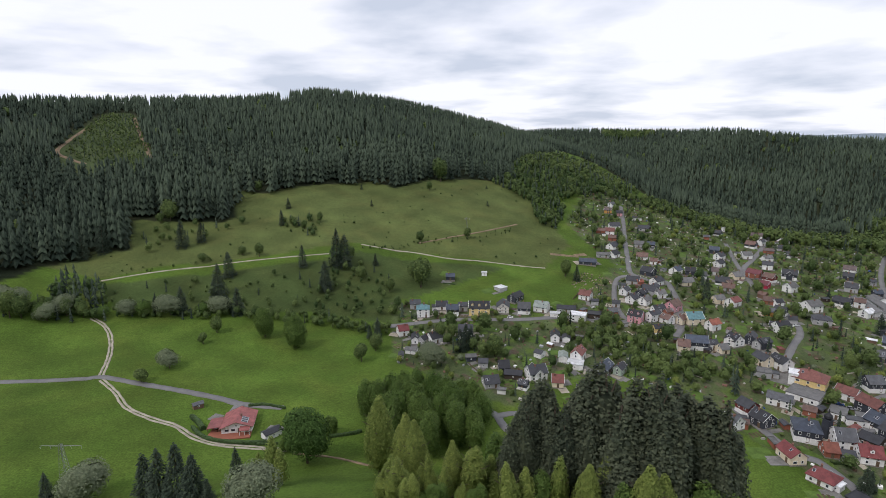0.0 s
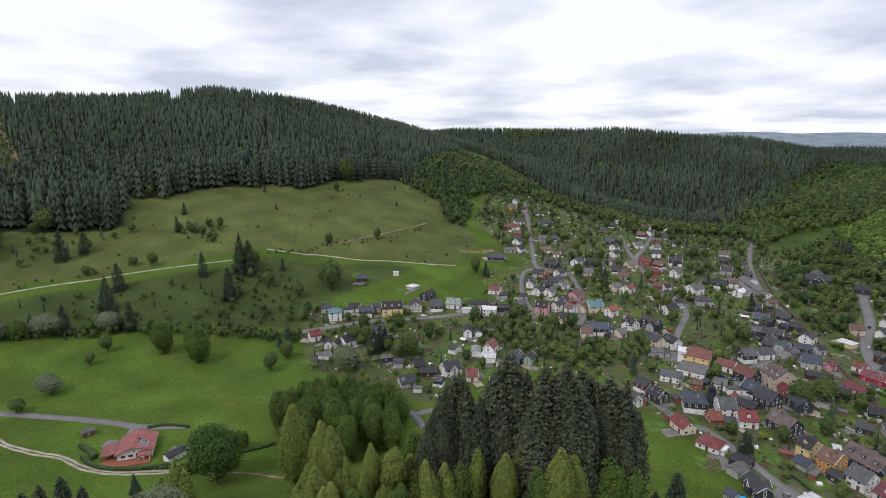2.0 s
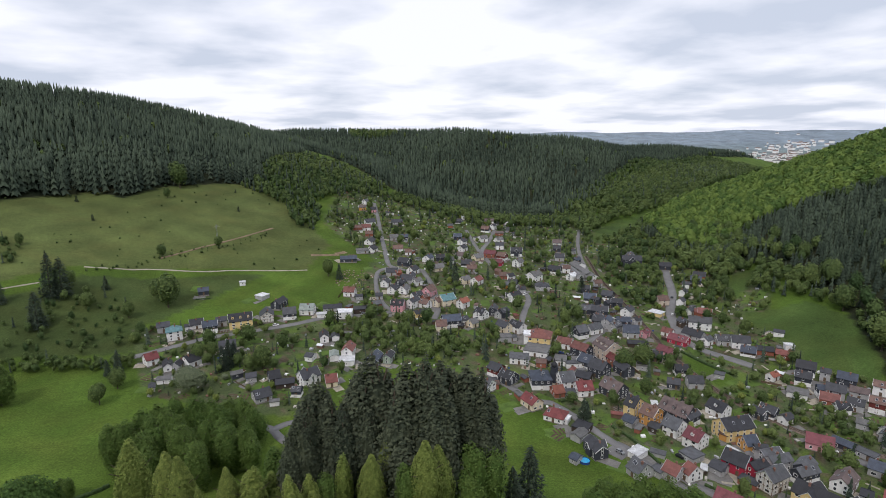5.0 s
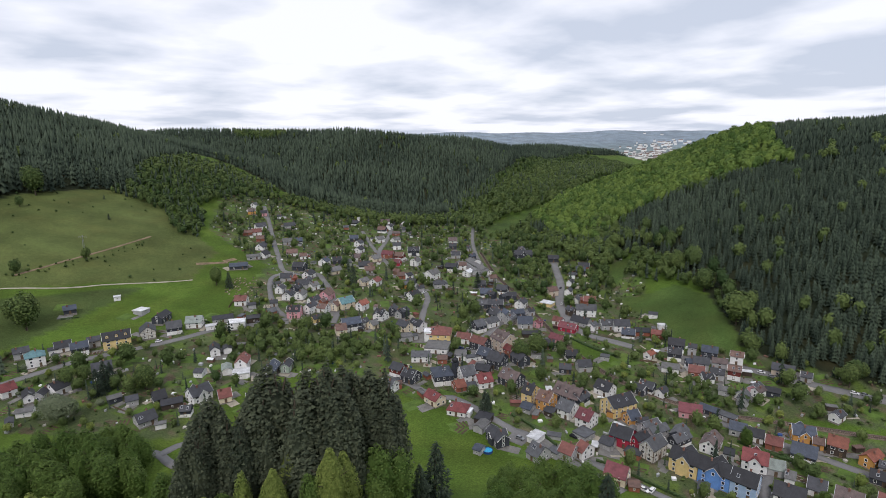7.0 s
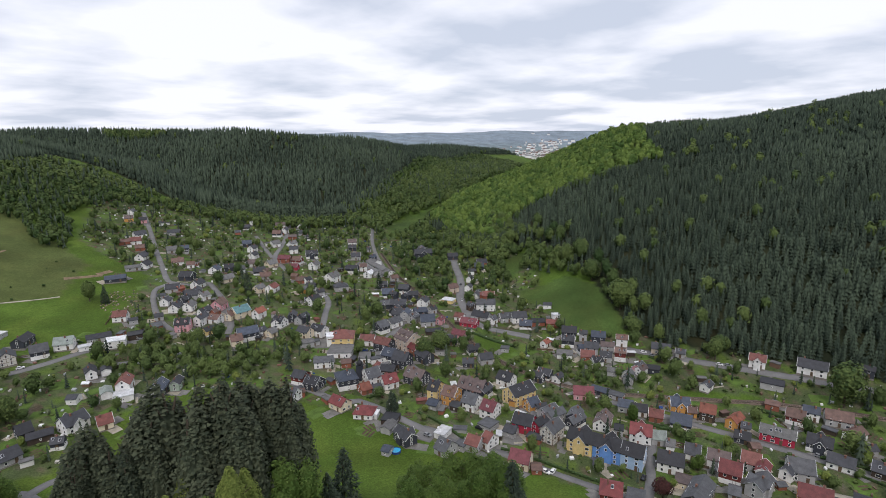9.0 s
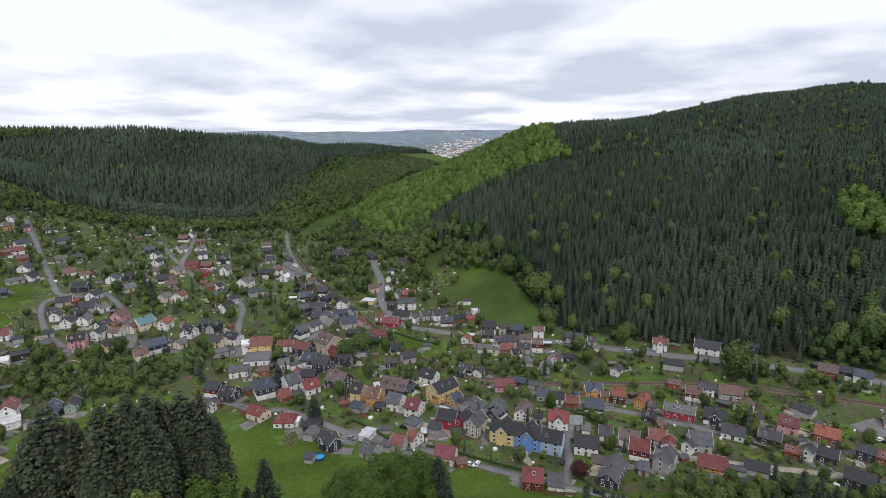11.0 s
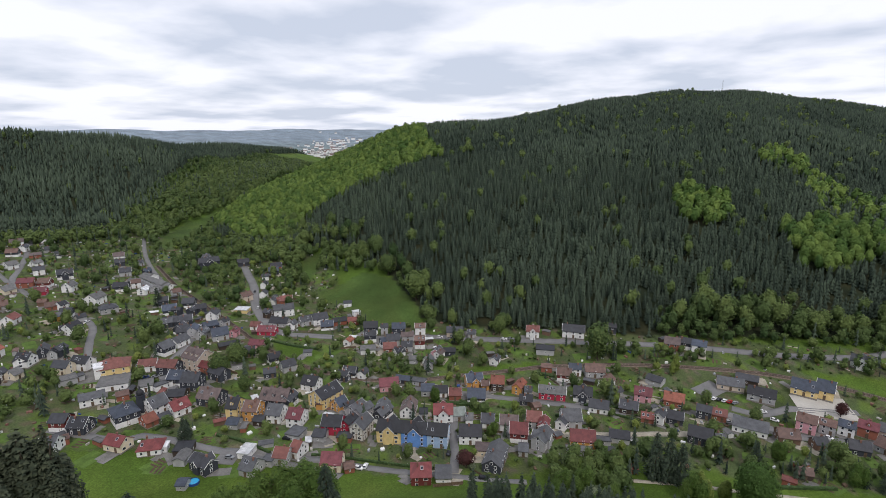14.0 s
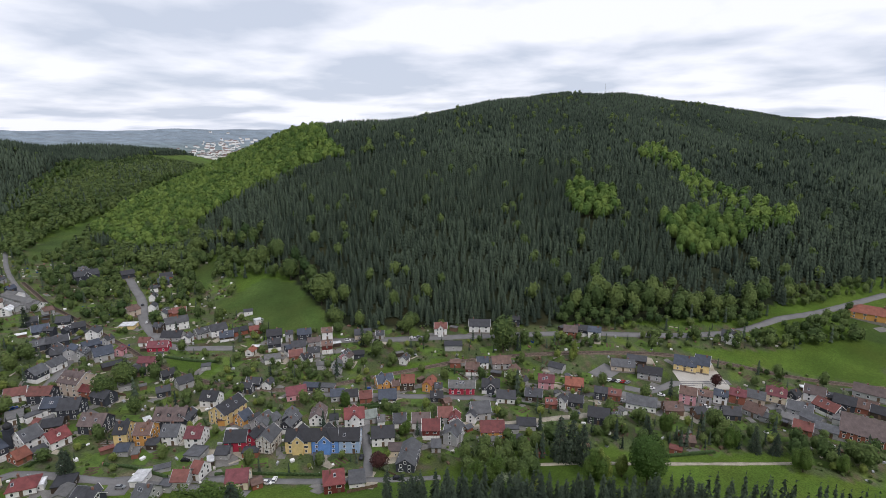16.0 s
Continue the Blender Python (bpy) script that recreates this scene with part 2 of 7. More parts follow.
WOOD_RIGHT = np.array([(537, 509), (469, 408), (470, 330), (468, 284), (423, 216), (392, 186), (347, 154), (340, 117), (350, 60), (360, 15), (363, -24), (373, -63), (384, -103), (397, -153), (443, -221), (478, -286), (438, -342), (729, -570), (1667, -1303), (1839, -1149), (1962, -1043), (1904, -828), (1609, -567), (1511, -267), (1402, 0), (1195, 147), (1072, 236), (973, 381), (926, 513), (856, 599), (750, 629)], float)
BEECH_NOSE = np.array([(607, 547), (564, 459), (560, 388), (605, 361), (652, 339), (697, 294), (719, 259), (785, 314), (967, 394), (926, 513), (867, 607), (750, 629), (543, 523)], float)
BEECH_CLIFF = np.array([(590, 558), (696, 528), (691, 398), (695, 308), (734, 267), (666, 296), (621, 345), (546, 371), (478, 358), (492, 427)], float)
BEECH_FOOT = np.array([(607, 547), (470, 330), (474, 288), (432, 221), (392, 182), (352, 155), (353, 130), (396, 153), (429, 197), (474, 258), (530, 347), (524, 371), (567, 462)], float)
BEECH_MID = np.array([(639, -34), (656, -55), (627, -87), (583, -87), (546, -64), (566, -38)], float)
BEECH_LOW = np.array([(557, -123), (582, -158), (569, -192), (512, -190), (475, -146), (481, -125)], float)
BEECH_SPUR = np.array([(789, -140), (844, -153), (812, -183), (693, -198), (630, -233), (583, -266), (564, -253), (524, -199), (572, -193), (613, -166), (730, -172)], float)
BEECH_RIM = np.array([(388, -25), (407, -52), (406, -109), (416, -159), (435, -198), (443, -221), (397, -153), (384, -103), (367, -24)], float)
CLEARING = np.array([(-516, 830), (-481, 865), (-414, 756), (-345, 649), (-322, 604), (-384, 580), (-428, 602), (-459, 645)], float)
NOTCH = np.array([(-284, 977), (-270, 982), (-310, 1135), (-330, 1129)], float)
BEECH_BACK = np.array([(379, 1327), (413, 1324), (471, 1281), (480, 1248), (429, 1229), (383, 1270)], float)
UPPER_MEADOW = np.array([(-262, 397), (-224, 425), (-153, 450), (-76, 486), (-44, 480), (89, 463), (126, 520), (114, 608), (89, 723), (-125, 654), (-236, 616), (-319, 494), (-315, 400)], float)
VILLAGE = np.array([(-40, 389), (-28, 394), (87, 367), (156, 471), (137, 592), (199, 735), (314, 716), (494, 607), (560, 544), (460, 322), (340, 151), (363, -24), (381, -140), (338, -212), (222, -147), (235, -69), (224, 8), (187, 52), (166, 139), (152, 202), (138, 233), (94, 294), (33, 250), (-29, 302)], float)
YOUNG_SPRUCES = np.array([(130, 40), (139, 13), (146, -13), (151, -40), (152, -71), (147, -103), (123, -86), (129, -60), (126, -33), (123, -10), (116, 10), (109, 33)], float)
COPSE_FLANK = np.array([(62, 676), (91, 744), (151, 814), (201, 813), (237, 746), (245, 707), (208, 712), (169, 675), (143, 651), (141, 615), (121, 562), (100, 565), (103, 620), (87, 654)], float)
COPSE_GAP = np.array([(98, 766), (128, 836), (189, 895), (230, 854), (252, 793), (271, 741), (232, 730), (194, 784), (145, 785)], float)
COPSE_VALEB = np.array([(619, 682), (722, 661), (907, 707), (1329, 920), (1421, 935), (1343, 1009), (887, 813), (700, 741)], float)
COPSE_BELT = np.array([(248, 720), (270, 676), (305, 639), (350, 646), (373, 637), (382, 692), (321, 708), (281, 721)], float)
COPSE_FOOT = np.array([(292, 668), (329, 611), (362, 583), (428, 560), (482, 567), (524, 610), (473, 620), (385, 620), (328, 675)], float)
COPSE_VALE = np.array([(521, 667), (570, 643), (681, 636), (795, 657), (991, 742), (1368, 928), (1408, 995), (977, 827), (698, 723), (577, 708)], float)
COPSE_STREAM = np.array([(80, 338), (107, 350), (116, 329), (140, 299), (167, 292), (184, 299), (170, 269), (139, 268), (103, 291), (85, 310)], float)
COPSE_EDGE = np.array([(-301, 348), (-281, 356), (-235, 356), (-225, 342), (-268, 334), (-289, 332)], float)
COPSE_HEDGE = np.array([(-231, 358), (-182, 361), (-135, 365), (-91, 365), (-37, 350), (-36, 336), (-87, 351), (-136, 355), (-225, 348)], float)
COPSE_SCRUB = np.array([(-102, 420), (-70, 444), (-40, 434), (-39, 374), (-57, 361), (-92, 369)], float)
COPSE_LEFTWOOD = np.array([(-277, 362), (-275, 384), (-247, 378), (-229, 353), (-245, 347), (-266, 345)], float)
COPSE_RAILSIDE = np.array([(268, 246), (274, 225), (262, 189), (261, 154), (241, 147), (245, 164), (255, 193), (250, 224)], float)
COPSE_BANK = np.array([(269, 150), (281, 112), (273, 108), (258, 143)], float)
COPSE_BANKB = np.array([(285, 161), (294, 116), (308, 87), (320, 87), (294, 101), (278, 110), (269, 153)], float)
COPSE_FOOTHILL = np.array([(453, 322), (470, 299), (435, 232), (397, 183), (354, 143), (345, 126), (338, 141), (384, 183), (416, 229), (411, 258), (416, 283)], float)
COPSE_NOSEFOOT = np.array([(584, 528), (552, 450), (522, 363), (491, 310), (465, 325), (422, 309), (448, 376), (478, 432)], float)
COPSE_ROADTREES = np.array([(342, 22), (346, -24), (350, -46), (338, -45), (327, 13)], float)
COPSE_RIGHTHEDGE = np.array([(351, -64), (353, -108), (351, -128), (363, -190), (374, -230), (383, -236), (371, -172), (360, -116), (358, -69)], float)
COPSE_RIGHTFIELD = np.array([(329, -112), (328, -130), (325, -161), (322, -159), (319, -121)], float)
COPSE_RIMBELT = np.array([(362, -16), (399, -17), (388, -44), (434, -80), (432, -112), (402, -117), (414, -140), (411, -162), (393, -168), (378, -148), (373, -94), (363, -55)], float)
COPSE_ROADBELT = np.array([(434, -194), (448, -228), (470, -282), (453, -273), (434, -236), (414, -205), (406, -186)], float)
COPSE_FIELDBELT = np.array([(383, -164), (396, -197), (402, -210), (425, -259), (374, -231), (366, -193), (361, -175), (376, -163)], float)
COPSE_FARVALE = np.array([(618, 718), (728, 784), (1086, 992), (1309, 1071), (1412, 956), (1442, 944), (1193, 862), (860, 678), (742, 664), (664, 669)], float)
COPSE_HILLSCRUB = np.array([(-247, 378), (-204, 411), (-140, 425), (-102, 417), (-92, 369), (-140, 369), (-195, 365), (-237, 360)], float)
COPSE_WOODEDGE = np.array([(-269, 457), (-256, 497), (-208, 507), (-200, 523), (-185, 505), (-199, 484), (-240, 462), (-248, 430)], float)
COPSE_GROVE = np.array([(221, 29), (223, -8), (200, -12), (185, 24)], float)
COPSE_GROVEB = np.array([(248, -30), (250, -68), (258, -114), (244, -121), (235, -69), (228, -31)], float)
COPSE_GROVEC = np.array([(245, -114), (252, -143), (251, -162), (236, -154), (233, -116)], float)
COPSE_CLEARYOUNG = np.array([(-508, 822), (-474, 848), (-408, 748), (-340, 645), (-350, 622), (-413, 628), (-452, 652)], float)
LAWN_FIELD = np.array([(345, -89), (350, -131), (369, -228), (320, -201), (329, -153), (337, -114)], float)
LAWN_FRONT = np.array([(110, 232), (138, 227), (137, 182), (143, 155), (121, 136), (99, 164), (90, 199)], float)
LAWN_STREAM = np.array([(278, 228), (285, 207), (281, 186), (264, 183), (266, 206)], float)
LAWN_RAIL = np.array([(275, 109), (300, 82), (315, 52), (309, 51), (291, 79)], float)
LAWN_SLOPE = np.array([(408, 256), (416, 229), (384, 183), (339, 144), (336, 175), (360, 218)], float)
ROUGH_PASTURE = np.array([(-256, 388), (-216, 409), (-97, 450), (-74, 469), (8, 461), (57, 458), (-37, 394), (-38, 359), (-92, 369), (-233, 361)], float)
VALE = np.array([(429, 476), (493, 515), (553, 498), (505, 366), (457, 308), (422, 298), (375, 277), (325, 266), (342, 297), (312, 304), (342, 360), (383, 422)], float)
LAWN_PATH = np.array([(223, -8), (227, -43), (244, -121), (220, -110), (199, -7)], float)
MEADOW_SLOPE = np.array([(389, 240), (410, 227), (399, 192), (371, 165), (357, 150), (333, 139), (327, 177), (351, 196), (360, 238), (377, 253)], float)
MEADOW_UPPER = np.array([(411, 294), (436, 308), (455, 297), (445, 285), (413, 279), (389, 270)], float)
MEADOW_VALE = np.array([(438, 499), (486, 544), (574, 600), (589, 596), (616, 604), (637, 611), (704, 622), (700, 611), (651, 592), (595, 569), (543, 530), (495, 509), (433, 483)], float)
COPSE_VALEFLOOR = np.array([(511, 682), (570, 642), (679, 635), (779, 652), (645, 521), (548, 456), (556, 505), (492, 514), (425, 474), (433, 500), (488, 602), (487, 644)], float)
HALL_YARD = np.array([(424, -250), (392, -256), (366, -238), (374, -214), (400, -216)], float)
COPSE_BANKROW = np.array([(-252, 400), (-221, 421), (-190, 440), (-153, 452), (-156, 460), (-193, 448), (-224, 427), (-257, 408)], float)
COPSE_UPPERROW = np.array([(-73, 471), (-23, 488), (19, 503), (73, 538), (74, 549), (20, 513), (-23, 497), (-74, 480)], float)
COPSE_KNOLL = np.array([(-151, 496), (-117, 488), (-114, 512), (-136, 535), (-155, 523)], float)
CEMETERY = np.array([(118, 450), (137, 448), (128, 400), (106, 395), (104, 425)], float)
OPEN = [HALL_YARD, MEADOW_SLOPE, MEADOW_UPPER, MEADOW_VALE]
WOODS = [WOOD_LEFT, WOOD_BACK, WOOD_RIGHT]
BEECHES = [BEECH_NOSE, BEECH_FOOT, BEECH_CLIFF, BEECH_MID, BEECH_LOW, BEECH_SPUR, BEECH_RIM]
CLEARINGS = [CLEARING, NOTCH]
LAWNS = [LAWN_FIELD, LAWN_FRONT, LAWN_STREAM, LAWN_RAIL, LAWN_SLOPE, LAWN_PATH]
COPSES = [COPSE_FLANK, COPSE_GAP, COPSE_VALEB, COPSE_BELT, COPSE_FOOT, COPSE_VALE, COPSE_STREAM, COPSE_EDGE, COPSE_HEDGE, COPSE_SCRUB, COPSE_LEFTWOOD, COPSE_RAILSIDE, COPSE_BANK, COPSE_BANKB, COPSE_FOOTHILL, COPSE_NOSEFOOT, COPSE_ROADTREES, COPSE_RIGHTHEDGE, COPSE_RIGHTFIELD, COPSE_RIMBELT, COPSE_ROADBELT, COPSE_FIELDBELT, COPSE_FARVALE, COPSE_HILLSCRUB, COPSE_WOODEDGE, COPSE_GROVE, COPSE_GROVEB, COPSE_GROVEC, COPSE_CLEARYOUNG, COPSE_VALEFLOOR, COPSE_BANKROW, COPSE_UPPERROW, COPSE_KNOLL]
COPSE_STEP = [6, 6, 7, 6, 6, 7, 7.5, 6, 4.6, 9, 6, 7, 6, 7, 6.5, 6, 6, 6, 9, 6.2, 6.5, 7.5, 9, 12, 11, 6, 7.5, 6.5, 4.6, 8, 6.5, 5.5, 7]
COPSE_LOW = [6.9, 9.2, 10.3, 6.9, 8.0, 9.2, 5.8, 5.8, 4.0, 3.4, 10.3, 3.4, 3.4, 3.4, 6.9, 9.2, 4.6, 5.8, 2.3, 5, 5, 5, 8.0, 2.3, 2.9, 6.9, 4.6, 6.9, 2.3, 9, 1.5, 1.5, 3]
COPSE_HIGH = [12.6, 14.9, 16.1, 11.5, 13.8, 16.1, 11.5, 10.3, 8.0, 8.0, 16.1, 8.0, 6.9, 8.0, 12.6, 14.9, 9.2, 11.5, 5.8, 12, 10, 11, 13.8, 6.9, 9.2, 11.5, 10.3, 12.6, 5.8, 15, 4.5, 3.5, 8]
COPSE_NEEDLE = [0.25, 0.3, 0.2, 0.1, 0.1, 0.12, 0.15, 0.2, 0.12, 0.12, 0.8, 0.08, 0, 0, 0.1, 0.1, 0.1, 0.05, 0.1, 0.04, 0.05, 0.03, 0.1, 0.15, 0.35, 0.1, 0.25, 0.2, 0.35, 0.08, 0.05, 0.05, 0.1]

# ---- ground ----
def inside(x, y, poly):
    """Which places lie in a polygon of x, y corners."""
    hit = np.zeros(np.shape(x), bool)
    for (ax, ay), (bx, by) in zip(poly, np.roll(poly, -1, axis=0)):
        cross = (ay > y) != (by > y)
        hit ^= cross & (x < (bx - ax) * (y - ay) / (by - ay + 1e-9) + ax)
    return hit


def ripple(x, y, size, seed=0.0):
    """Smooth values from 0 to 1 with no grid to be seen."""
    x, y = x / size + seed, y / size - seed
    return 0.5 + 0.25 * (np.sin(x + 1.7 * np.sin(0.73 * y + seed)) + np.sin(1.31 * y + 1.3 * np.sin(0.91 * x - seed)))


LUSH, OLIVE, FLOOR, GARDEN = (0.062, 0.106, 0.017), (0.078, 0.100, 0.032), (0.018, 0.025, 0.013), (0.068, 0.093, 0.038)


def land_colour(x, y):
    r = np.hypot(x, y)
    c = np.empty(x.shape + (3,))
    c[:] = LUSH
    c[inside(x, y, VILLAGE)] = GARDEN
    c[inside(x, y, UPPER_MEADOW)] = OLIVE
    c[inside(x, y, ROUGH_PASTURE)] = (0.048, 0.072, 0.022)
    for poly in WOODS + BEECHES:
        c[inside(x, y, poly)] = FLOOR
    town = inside(x, y, VILLAGE)
    c[town & (ripple(x, y, 1.9, 4.0) > 0.82)] = (0.105, 0.092, 0.060)
    c[town & (ripple(x, y, 2.1, 8.0) > 0.9)] = (0.100, 0.096, 0.070)
    c[town & (ripple(x, y, 4.3, 6.0) < 0.2)] = (0.082, 0.125, 0.028)
    for lawn in LAWNS + OPEN:
        c[inside(x, y, lawn)] = LUSH
    for field in OPEN:
        c[inside(x, y, field)] = (0.050, 0.084, 0.021)
    young = inside(x, y, CLEARING)
    c[young] = (0.052, 0.074, 0.030)
    # distance haze painted into the land colour: far ground blends to blue-grey
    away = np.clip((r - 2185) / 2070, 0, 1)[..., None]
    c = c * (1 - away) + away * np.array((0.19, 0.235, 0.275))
    dry = (ripple(x, y, 17.0) * ripple(x, y, 5.3, 2.0))[..., None]
    return c * (0.85 + 0.3 * ripple(x, y, 9.0, 1.0)[..., None]) + dry * np.array((0.02, 0.012, 0.004))


def ground_sheet():
    az = np.radians(np.concatenate([np.arange(-46, 124, 0.5), np.arange(124, 314, 5.0)]))
    rr = np.concatenate([[2, 23, 46], np.arange(64, 828, 3.6), np.geomspace(832, 4980, 70)])
    a, r = np.meshgrid(az, rr)
    x, y = r * np.sin(a), r * np.cos(a)
    n, m = len(rr), len(az)
    co = np.stack([x, y, ground_z(x, y)], -1).reshape(-1, 3)
    i, j = np.meshgrid(np.arange(n - 1), np.arange(m), indexing="ij")
    k = (j + 1) % m
    quads = np.stack([i * m + j, i * m + k, (i + 1) * m + k, (i + 1) * m + j], -1).reshape(-1, 4)[:, ::-1]
    me = bpy.data.meshes.new("ground")
    me.from_pydata(co.tolist(), [], quads.tolist() + [list(range(m))])
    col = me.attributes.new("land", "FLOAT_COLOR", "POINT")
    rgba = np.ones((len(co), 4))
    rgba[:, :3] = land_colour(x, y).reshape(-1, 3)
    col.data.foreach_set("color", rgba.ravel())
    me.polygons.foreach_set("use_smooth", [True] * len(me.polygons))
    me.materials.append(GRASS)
    return tagged(new("ground", me), "grassy valley ground with meadows, gardens and woodland floor", "ground", kind="structure")


ground_sheet()


# ---- woods ----
rng = np.random.default_rng(7)


def spruce_shape(tiers, spikes, seed):
    """A spruce of height 1 as tiers of drooping, ragged cones."""
    g = np.random.default_rng(seed)
    co, tri = [], []
    for k in range(tiers):
        top, foot = 1 - k / tiers * 0.86, 1 - (k + 1.35) / tiers * 0.86
        wide = 0.02 + 0.125 * ((k + 1) / tiers) ** 0.7
        first, n = len(co), 2 * spikes
        co.append((g.normal(0, 0.006), g.normal(0, 0.006), top))
        turn = g.uniform(0, 6.28)
        for s in range(n):
            w = wide * (g.uniform(0.85, 1.2) if s % 2 else g.uniform(0.45, 0.65))
            a = turn + s * 2 * math.pi / n + g.normal(0, 0.1)
            co.append((w * math.cos(a), w * math.sin(a), foot + (0 if s % 2 else 0.35 / tiers) + g.normal(0, 0.01)))
        for s in range(n):
            tri.append((first, first + 1 + s, first + 1 + (s + 1) % n))
    return np.array(co), np.array(tri)


def leafy_shape(leaves, size, seed, tall=0.7, wide=0.36, bumps=9, peak=0.0, rings=4):
    """A broadleaved crown of a tree of height 1: small leaf sprays on the rounded boughs of a crown, over a rough dark core."""
    g = np.random.default_rng(seed)
    bough = g.normal(0, 1, (bumps, 3)) + (0, 0, 0.15)
    bough /= np.linalg.norm(bough, axis=1)[:, None]
    force = g.uniform(0.6, 1.15, bumps)
    off = g.normal(0, wide * 0.1, 2)

    def place(d, k):
        q = bough @ d
        n = int(np.argmax(q))
        rad = (0.76 + 0.28 * force[n] * max(0.0, min(1.0, (q[n] - 0.7) / 0.3)) ** 0.6) * k
        h = 1 - tall / 2 + d[2] * tall / 2 * rad
        w = wide * rad * (1 - peak * max(0.0, d[2] * 0.5 + 0.5) ** 1.3)
        return np.array((d[0] * w + off[0] * d[2], d[1] * w + off[1] * d[2], h))

    co, tri = [], []
    for _ in range(leaves):
        d = g.normal(0, 1, 3) + (0, 0, 0.2)
        d /= np.linalg.norm(d) + 1e-9
        p = place(d, g.uniform(0.87, 1.08))
        n = d + g.normal(0, 0.34, 3) + np.array((0, 0, 0.2))
        n /= np.linalg.norm(n)
        u = np.cross(n, g.normal(0, 1, 3))
        u /= np.linalg.norm(u) + 1e-9
        v = np.cross(n, u)
        s = size * g.uniform(0.65, 1.4)
        first = len(co)
        co += [p + 1.2 * s * u, p - 0.7 * s * u + s * v, p - 0.7 * s * u - s * v]
        tri.append((first, first + 1, first + 2))
    first, m = len(co), rings + 2
    for a in range(rings + 1):
        for k in range(m):
            th, ph = math.pi * (a + 0.02) / (rings + 0.04), 2 * math.pi * (k + 0.5 * (a % 2)) / m
            co.append(place(np.array((math.sin(th) * math.cos(ph), math.sin(th) * math.sin(ph), math.cos(th))), g.uniform(0.78, 0.93)))
    for a in range(rings):
        for k in range(m):
            p, q = first + a * m + k, first + a * m + (k + 1) % m
            tri += [(p, p + m, q + m), (p, q + m, q)] if 0 < a < rings - 1 else [(p, p + m, q + m)] if a == 0 else [(p, p + m, q)]
    return np.array(co), np.array(tri)


def clustered(stems, leaves, size, seed, tall, wide, bumps, peak, rings=4):
    """A crown grown together from several leading stems of uneven height."""
    g = np.random.default_rng(seed)
    cos, tris, base = [], [], 0
    for k in range(stems):
        co, tri = leafy_shape(leaves // stems, size, seed * 7 + k, tall, wide * 0.72, bumps, peak, rings)
        grow = 1.0 if k == 0 else g.uniform(0.62, 0.93)
        a = g.uniform(0, 6.28)
        far = 0 if k == 0 else wide * g.uniform(0.35, 0.7)
        cos.append(co * (1, 1, grow) + (far * math.cos(a), far * math.sin(a), 0))
        tris.append(tri + base)
        base += len(co)
    return np.concatenate(cos), np.concatenate(tris)


def strew(name, shapes, x, y, height, width, tint, mat, label, category="woodland", sink=0.3):
    """One mesh of many plants, each a turned and scaled copy of one of the shapes."""
    if not len(x):
        return None
    z = ground_z(x, y) - sink
    pick = rng.integers(len(shapes), size=len(x))
    turn = rng.uniform(0, 6.28, len(x))
    cos, tris, tints, base = [], [], [], 0
    for n, (sc, st) in enumerate(shapes):
        i = np.nonzero(pick == n)[0]
        if not len(i):
            continue
        c, s = np.cos(turn[i])[:, None], np.sin(turn[i])[:, None]
        w, h = (height * width)[i][:, None], height[i][:, None]
        v = np.stack([(sc[:, 0] * c - sc[:, 1] * s) * w + x[i][:, None], (sc[:, 0] * s + sc[:, 1] * c) * w + y[i][:, None], sc[:, 2] * h + z[i][:, None]], -1)
        cos.append(v.reshape(-1, 3))
        tris.append((st[None] + (base + np.arange(len(i)) * len(sc))[:, None, None]).reshape(-1, 3))
        # tint climbs with height: sky-lit tops and shaded feet painted into the foliage
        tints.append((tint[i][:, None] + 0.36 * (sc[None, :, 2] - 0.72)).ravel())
        base += len(i) * len(sc)
    co, tri, ti = np.concatenate(cos), np.concatenate(tris), np.concatenate(tints)
    me = bpy.data.meshes.new(name)
    me.vertices.add(len(co))
    me.vertices.foreach_set("co", co.ravel())
    me.loops.add(tri.size)
    me.loops.foreach_set("vertex_index", tri.ravel().astype(np.int32))
    me.polygons.add(len(tri))
    me.polygons.foreach_set("loop_start", np.arange(0, tri.size, 3, dtype=np.int32))
    me.polygons.foreach_set("loop_total", np.full(len(tri), 3, dtype=np.int32))
    me.polygons.foreach_set("use_smooth", np.ones(len(tri), bool))
    me.update(calc_edges=True)
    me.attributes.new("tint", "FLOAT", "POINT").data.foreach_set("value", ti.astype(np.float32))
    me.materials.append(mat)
    return tagged(new(name, me), label, category, kind="stuff")


def scatter(poly, step, seed):
    """Jittered places in a polygon."""
    g = np.random.default_rng(seed)
    lo, hi = poly.min(0), poly.max(0)
    x, y = np.meshgrid(np.arange(lo[0], hi[0], step), np.arange(lo[1], hi[1], step))
    x, y = x.ravel() + g.uniform(-0.48, 0.48, x.size) * step, y.ravel() + g.uniform(-0.48, 0.48, y.size) * step
    k = inside(x, y, poly)
    for field in OPEN:
        k &= ~inside(x, y, field)
    return x[k], y[k]


SPRUCES = [[spruce_shape(t, s, 10 * t + n) for n in range(5)] for t, s in ((5, 6), (4, 4), (2, 3))]
BROAD = [[leafy_shape(c, s, 50 + c + n, 0.84, 0.33, k, 0.12 * (n % 3), m) for n in range(6)] for c, s, k, m in ((250, 0.040, 12, 4), (100, 0.060, 8, 3), (40, 0.092, 5, 3))]


def by_distance(x, y, near=430, far=760):
    r = np.hypot(x, y)
    return [r < near, (r >= near) & (r < far), r >= far]


